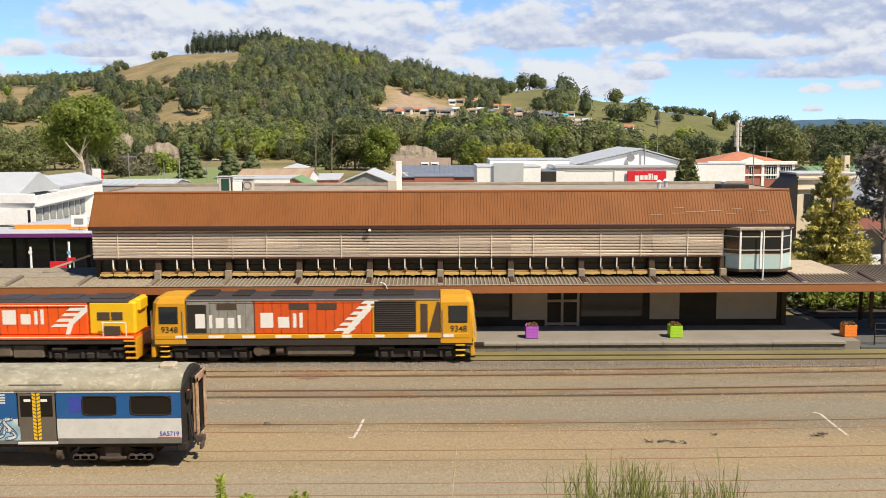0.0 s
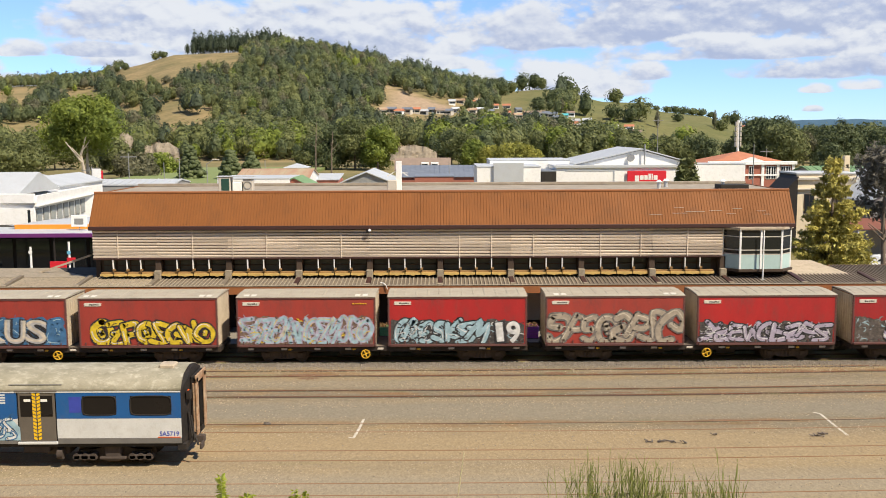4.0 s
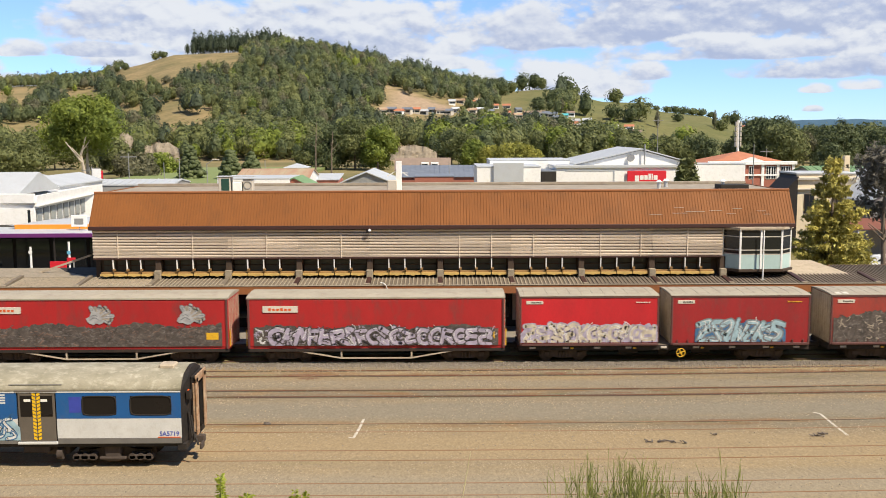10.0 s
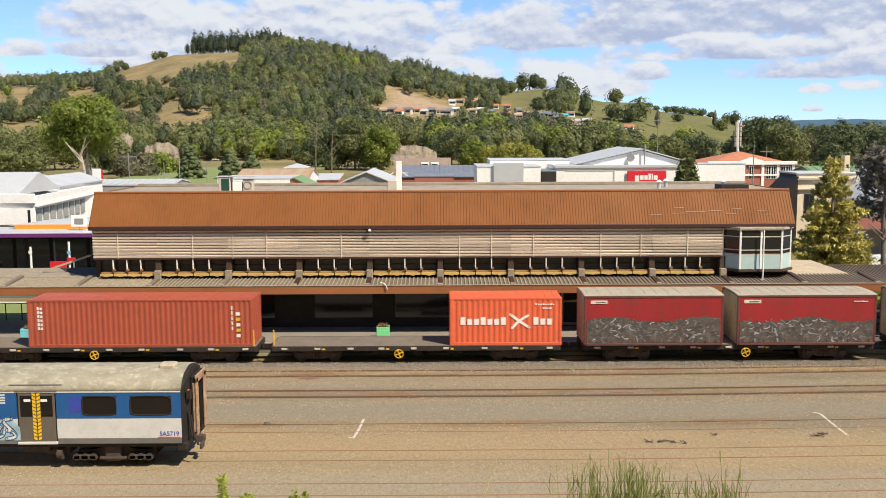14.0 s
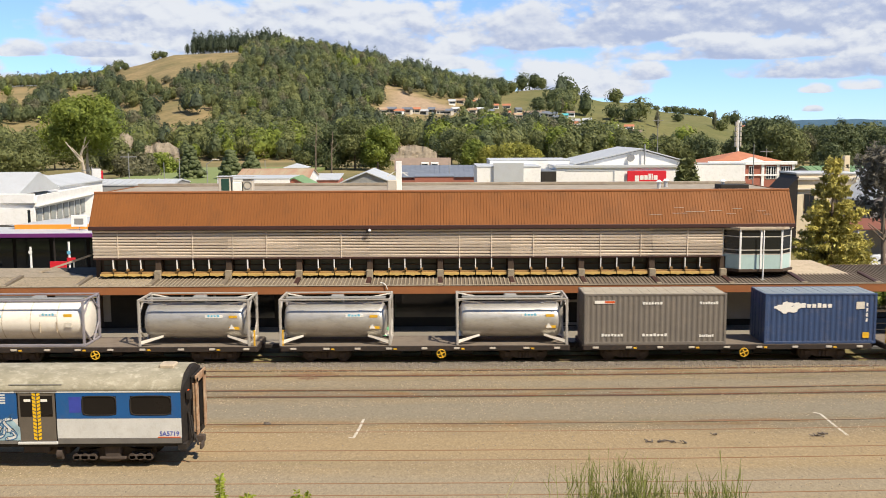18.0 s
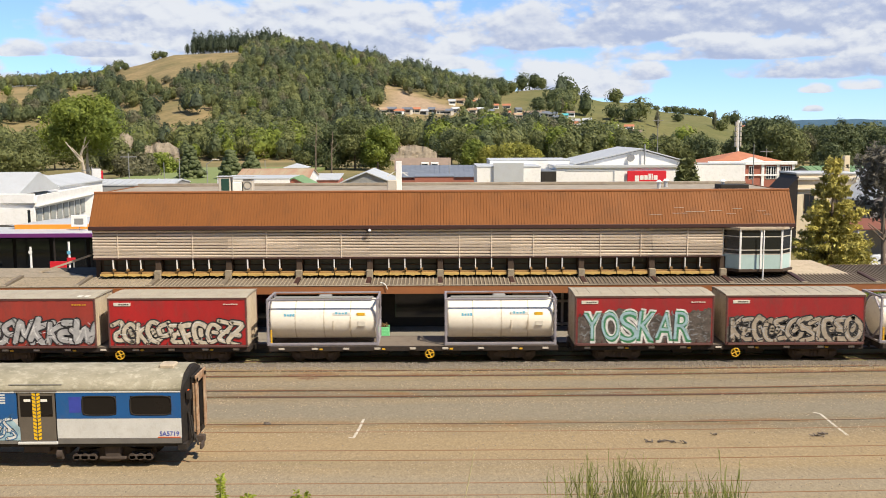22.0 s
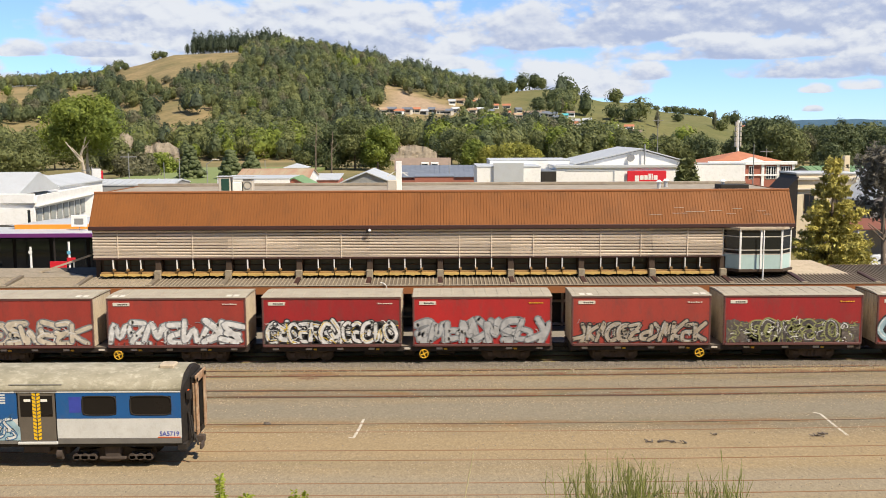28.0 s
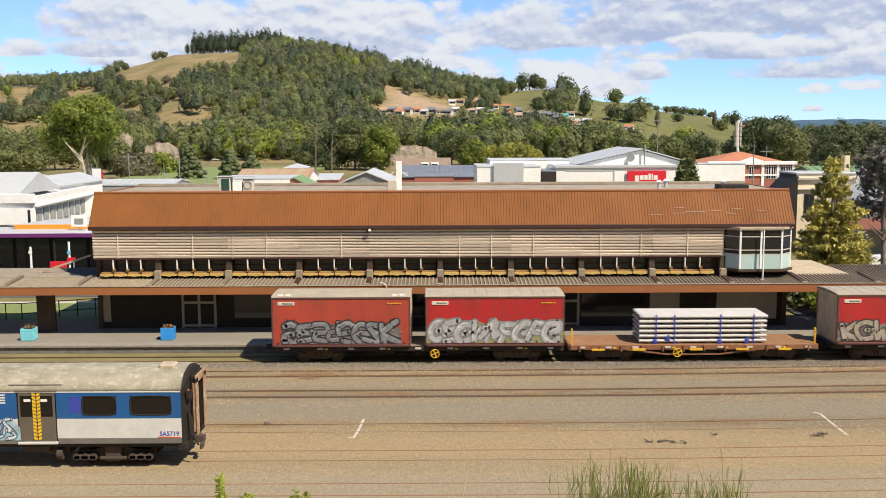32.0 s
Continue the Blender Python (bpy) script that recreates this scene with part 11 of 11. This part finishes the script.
M_SOIL = paint("dark_potting_soil", (0.05, 0.035, 0.025), (0.035, 0.025, 0.02), 0.95, 0, 4, 30, 0.5)
structure("garden_bed", Form().cbox(24.6, 46.0, 62.2, 68.6, -0.1, 0.14, 0.03), M_SOIL, "dark planted soil bed beyond the canopy")
rngh = np.random.default_rng(19)
for k in range(8):
    x, r = 25.4 + k * 2.1, 1.45 + 0.25 * math.sin(k * 1.7)
    q = rngh.normal(0, 1, (420, 3))
    q /= np.linalg.norm(q, axis=1)[:, None]
    q = q * r * rngh.uniform(0.55, 1.05, (420, 1))
    q[:, 2] = abs(q[:, 2]) * 1.45
    hb = thing("hedge_bush", "dense dark green hedge bush in the garden bed", "bush", "hedge bushes", pose(x, 67.0 + 0.3 * math.sin(k * 2.9), 0.1))
    part("leaves", tuft_mesh("leaves", q, np.full(420, 0.2), L_DARK, rngh), None, hb)
    part("stem", Form().tube((0, 0, -0.1), (0, 0, 1.6), 0.09, 0.03, 7), M_BARK, hb)
L_FLOWER = leafage("mixed_flowers", (0.05, 0.09, 0.02), (0.5, 0.2, 0.12))
for k, (x, col, word) in enumerate(((-24.4, (0.20, 0.62, 0.72), "pale cyan"), (-16.2, (0.03, 0.28, 0.72), "bright blue"), (-3.55, (0.20, 0.68, 0.30), "mint green"), (5.2, (0.42, 0.10, 0.55), "purple"), (13.64, (0.36, 0.62, 0.03), "lime green"), (23.85, (0.85, 0.22, 0.02), "orange"))):
    mt = paint("planter_paint", col, tuple(c * 0.85 for c in col), 0.5, 0, 2, 20, 0.05)
    p = thing("planter_box", "square " + word + " wooden planter with flowers", "planter", "platform planters", pose(x, 54.95, PZ))
    for j in range(4):
        z = 0.03 + j * 0.175
        part("front_board", Form().cbox(-0.36, 0.36, -0.37, -0.34, z, z + 0.165, 0.01), mt, p)
        part("back_board", Form().cbox(-0.36, 0.36, 0.34, 0.37, z, z + 0.165, 0.01), mt, p)
        part("side_board", Form().cbox(-0.37, -0.34, -0.338, 0.338, z, z + 0.165, 0.01), mt, p)
        part("side_board", Form().cbox(0.34, 0.37, -0.338, 0.338, z, z + 0.165, 0.01), mt, p)
    part("soil", Form().box(-0.335, 0.335, -0.335, 0.335, 0.0, 0.64), M_SOIL, p)
    rngf = np.random.default_rng(k)
    q = rngf.uniform(-0.3, 0.3, (40, 3))
    q[:, 2] = rngf.uniform(0.64, 0.86, 40)
    part("flower_clump", tuft_mesh("flower_clump", q, np.full(40, 0.07), L_FLOWER, rngf), None, p)
# ---- plants on the bank below the camera ----
L_BLADE = leafage("green_broom_stems", (0.19, 0.225, 0.055), (0.46, 0.48, 0.16))
L_WEED = leafage("bright_weed_leaves", (0.20, 0.26, 0.03), (0.48, 0.52, 0.09))
M_STRAW = paint("dry_straw_stem", (0.55, 0.48, 0.30), (0.45, 0.38, 0.22), 0.8, 0, 8, 60, 0.05)
SWAY = []


def grass_clump(x, y, tips, seed, label):
    """Upright wiry stems from one root, ending at the given heights."""
    rng = random.Random(seed)
    z = bank_height(x, y) - 0.06
    g = thing("broom_shrub", label, "shrub", "foreground shrubs", pose(x, y, z))
    f = Form()
    for dx, top, n in tips:
        for k in range(int(n * 1.9)):
            bx, by = dx + rng.gauss(0, 0.042), rng.uniform(-0.15, 0.15)
            h = (top - z) * rng.uniform(0.62, 1.0)
            lean = rng.gauss(0.015, 0.05)
            pts = [Vector((bx * 0.85, by, 0)), Vector((bx + lean * 0.3, by, h * 0.5)), Vector((bx + lean, by + rng.uniform(-0.05, 0.05), h))]
            w = rng.uniform(0.0025, 0.0045)
            f.tube(pts[0], pts[1], w, w * 0.8, 4, False)
            f.tube(pts[1], pts[2], w * 0.8, 0.0012, 4, False)
            for j in range(5):
                t = rng.uniform(0.45, 0.95)
                p = pts[1].lerp(pts[2], (t - 0.5) * 2) if t > 0.5 else pts[0].lerp(pts[1], t * 2)
                q = p + Vector((rng.uniform(-0.045, 0.045), rng.uniform(-0.03, 0.03), rng.uniform(0.05, 0.11)))
                f.tube(p, q, w * 0.6, 0.001, 3, False)
    part("foliage", f, L_BLADE, g)
    dry = Form()
    for k in range(26):
        bx = rng.choice(tips)[0] + rng.gauss(0, 0.07)
        h = (tips[0][1] - z) * rng.uniform(0.5, 0.78)
        lean = rng.gauss(0, 0.10)
        dry.tube((bx * 0.9, 0, 0), (bx + lean * 0.4, rng.uniform(-0.08, 0.08), h * 0.7), 0.003, 0.0025, 4, False)
        dry.tube((bx + lean * 0.4, 0, h * 0.7), (bx + lean, rng.uniform(-0.08, 0.08), h), 0.0025, 0.001, 4, False)
    part("dry_stems", dry, M_STRAW, g, "dry straw-coloured dead stems")
    SWAY.append((g, x, y, z, seed))
    return g


grass_clump(0.82, 5.0, ((-0.03, 10.67, 44), (-0.22, 10.55, 10), (0.05, 10.62, 14)), 1, "wiry green broom shrub on the bank")
grass_clump(1.08, 5.0, ((-0.05, 10.71, 55), (0.03, 10.66, 36), (0.17, 10.61, 10)), 2, "wiry green broom shrub on the bank")
grass_clump(1.48, 5.0, ((-0.09, 10.56, 30), (-0.01, 10.59, 30), (0.08, 10.69, 14)), 3, "wiry green broom shrub on the bank")


def weed(x, y, top, seed, spread):
    rng = random.Random(seed)
    z = bank_height(x, y) - 0.06
    g = thing("leafy_weed", "bright green leafy weed on the bank", "weed", "foreground weeds", pose(x, y, z))
    f, lf = Form(), Form()
    for k in range(5):
        tip = Vector((rng.uniform(-spread, spread), rng.uniform(-0.1, 0.1), (top - z) * rng.uniform(0.85, 1.0)))
        f.tube((0, 0, 0), tip, 0.006, 0.002, 5, False)
        for j in range(70):
            p = tip * rng.uniform(0.72, 1.0)
            a, ln, w = rng.uniform(0, 6.28), rng.uniform(0.018, 0.040), rng.uniform(0.003, 0.007)
            d = Vector((math.cos(a), 0.5 * math.sin(a), rng.uniform(-0.3, 0.7))).normalized()
            s = Vector((-d.z, 0.2, d.x)).normalized()
            lf.add([p, p + d * ln * 0.5 + s * w, p + d * ln, p + d * ln * 0.5 - s * w], [(0, 1, 2, 3)])
    part("stem", f, L_BLADE, g)
    part("leaves", lf, L_WEED, g)
    SWAY.append((g, x, y, z, seed))


weed(-1.22, 5.0, 10.60, 11, 0.03)
weed(-1.06, 5.0, 10.515, 12, 0.04)
weed(-0.79, 5.0, 10.53, 13, 0.06)
stalk = thing("dry_grass_stalk", "thin dry straw-coloured grass stalk on the bank", "grass stalk", "", pose(-0.02, 5.0, bank_height(0, 5) - 0.06))
f = Form()
z0 = bank_height(0, 5) - 0.06
f.tube((0, 0, 0), (0, 0, 10.50 - z0), 0.0022, 0.002, 5)
f.tube((0, 0, 10.50 - z0), (0, 0, 10.74 - z0), 0.0035, 0.0015, 5)
rg = random.Random(4)
for k in range(18):
    z = 10.5 - z0 + k * 0.013
    f.tube((0, 0, z), (rg.uniform(-0.008, 0.008), rg.uniform(-0.008, 0.008), z + 0.02), 0.003, 0.001, 4)
part("stem", f, M_STRAW, stalk)
# short turf on the bank
rngb = np.random.default_rng(3)
n = 2500
q = np.stack([rngb.uniform(-6, 6, n), rngb.uniform(2.0, 12, n), np.zeros(n)], 1)
q[:, 2] = [bank_height(a, b) - 0.03 for a, b in q[:, :2]]
tagged(part("bank_turf", tuft_mesh("bank_turf", q, rngb.uniform(0.04, 0.1, n), L_BLADE, rngb), None), "rough green turf on the bank", "grass", "", "stuff")


# ---- what moves ----
def motions():
    times = [2.0 * k for k in range(17)]
    for ob, p, z in MOVERS:
        walk(ob, [(t, pose(p + run(t), MAIN_Y, z)) for t in times])
    # wheels roll with the rails, in short steps while their wagon is near the station
    place = {ob: p for ob, p, z in MOVERS}
    for ob in WHEELS:
        x, y, z = ob.matrix_basis.translation
        top, off = ob.parent, x
        while top not in place and top.parent:
            off += top.matrix_basis.translation.x
            top = top.parent
        p = place[top] + off
        ks = [k for k in range(0, 32 * FPS + 1) if abs(p + run(k / FPS)) < 36.0]
        rows = [(k / FPS, pose(x, y, z, 0, math.degrees(run(k / FPS) / z) % 360, 0)) for k in ks]
        if rows and rows[0][0] > 0:
            rows = [(0.0, rows[0][1])] + rows
        if rows and rows[-1][0] < 32.0:
            rows.append((32.0, rows[-1][1]))
        if rows:
            walk(ob, rows)
    # plants on the bank nod in the wind
    for ob, x, y, z, sd in SWAY:
        rg = random.Random(sd)
        walk(ob, [(0.8 * k, pose(x, y, z, 0, rg.uniform(-0.9, 0.9), 0)) for k in range(41)])
    # the dry stalk is blown over and springs back
    root = bank_height(0, 5) - 0.06
    nods = ((0, 5.0), (1, 8.7), (2, 4.6), (3, 6.7), (4.5, 7.5), (6, 6.3), (7, 8.0), (8, 10.2), (10, 9.5), (12, 8.2), (13, 11.0), (14, 18.1), (15.5, 20.0), (17, 19.6), (18, 26.3),
            (19, 16.9), (20, 17.6), (22, 10.7), (25, 9.7), (27.5, 10.5), (30, 10.0), (32, 9.5))
    walk(stalk, [(t, pose(-0.02, 5.0, root, 0, a, 0)) for t, a in nods])
    # the minibus pulls away behind the station and drives out along the street
    ways = [(0.0, -10.3), (17.8, -10.3), (19.0, -11.4), (20.0, -14.92)] + [(t, -34.0 - 4.77 * (t - 24.0)) for t in (21.0, 22.0, 24.0, 26.0, 28.0, 30.0, 32.0)]
    walk(minibus, [(t, pose(x, 76.2, 0.0)) for t, x in ways])
    for ob in list(minibus.children):
        if ob.name.startswith("wheel"):
            x, y, z = ob.matrix_basis.translation
            ts = [0.0, 17.8] + [17.8 + 0.08 * k for k in range(1, 178)] + [32.0]
            def gone(t):
                for (t0, x0), (t1, x1) in zip(ways, ways[1:]):
                    if t <= t1:
                        return x0 + (x1 - x0) * (t - t0) / (t1 - t0)
                return ways[-1][1]
            walk(ob, [(t, pose(x, y, z, 0, math.degrees((gone(t) + 10.3) / z) % 360, 0)) for t in ts])


motions()
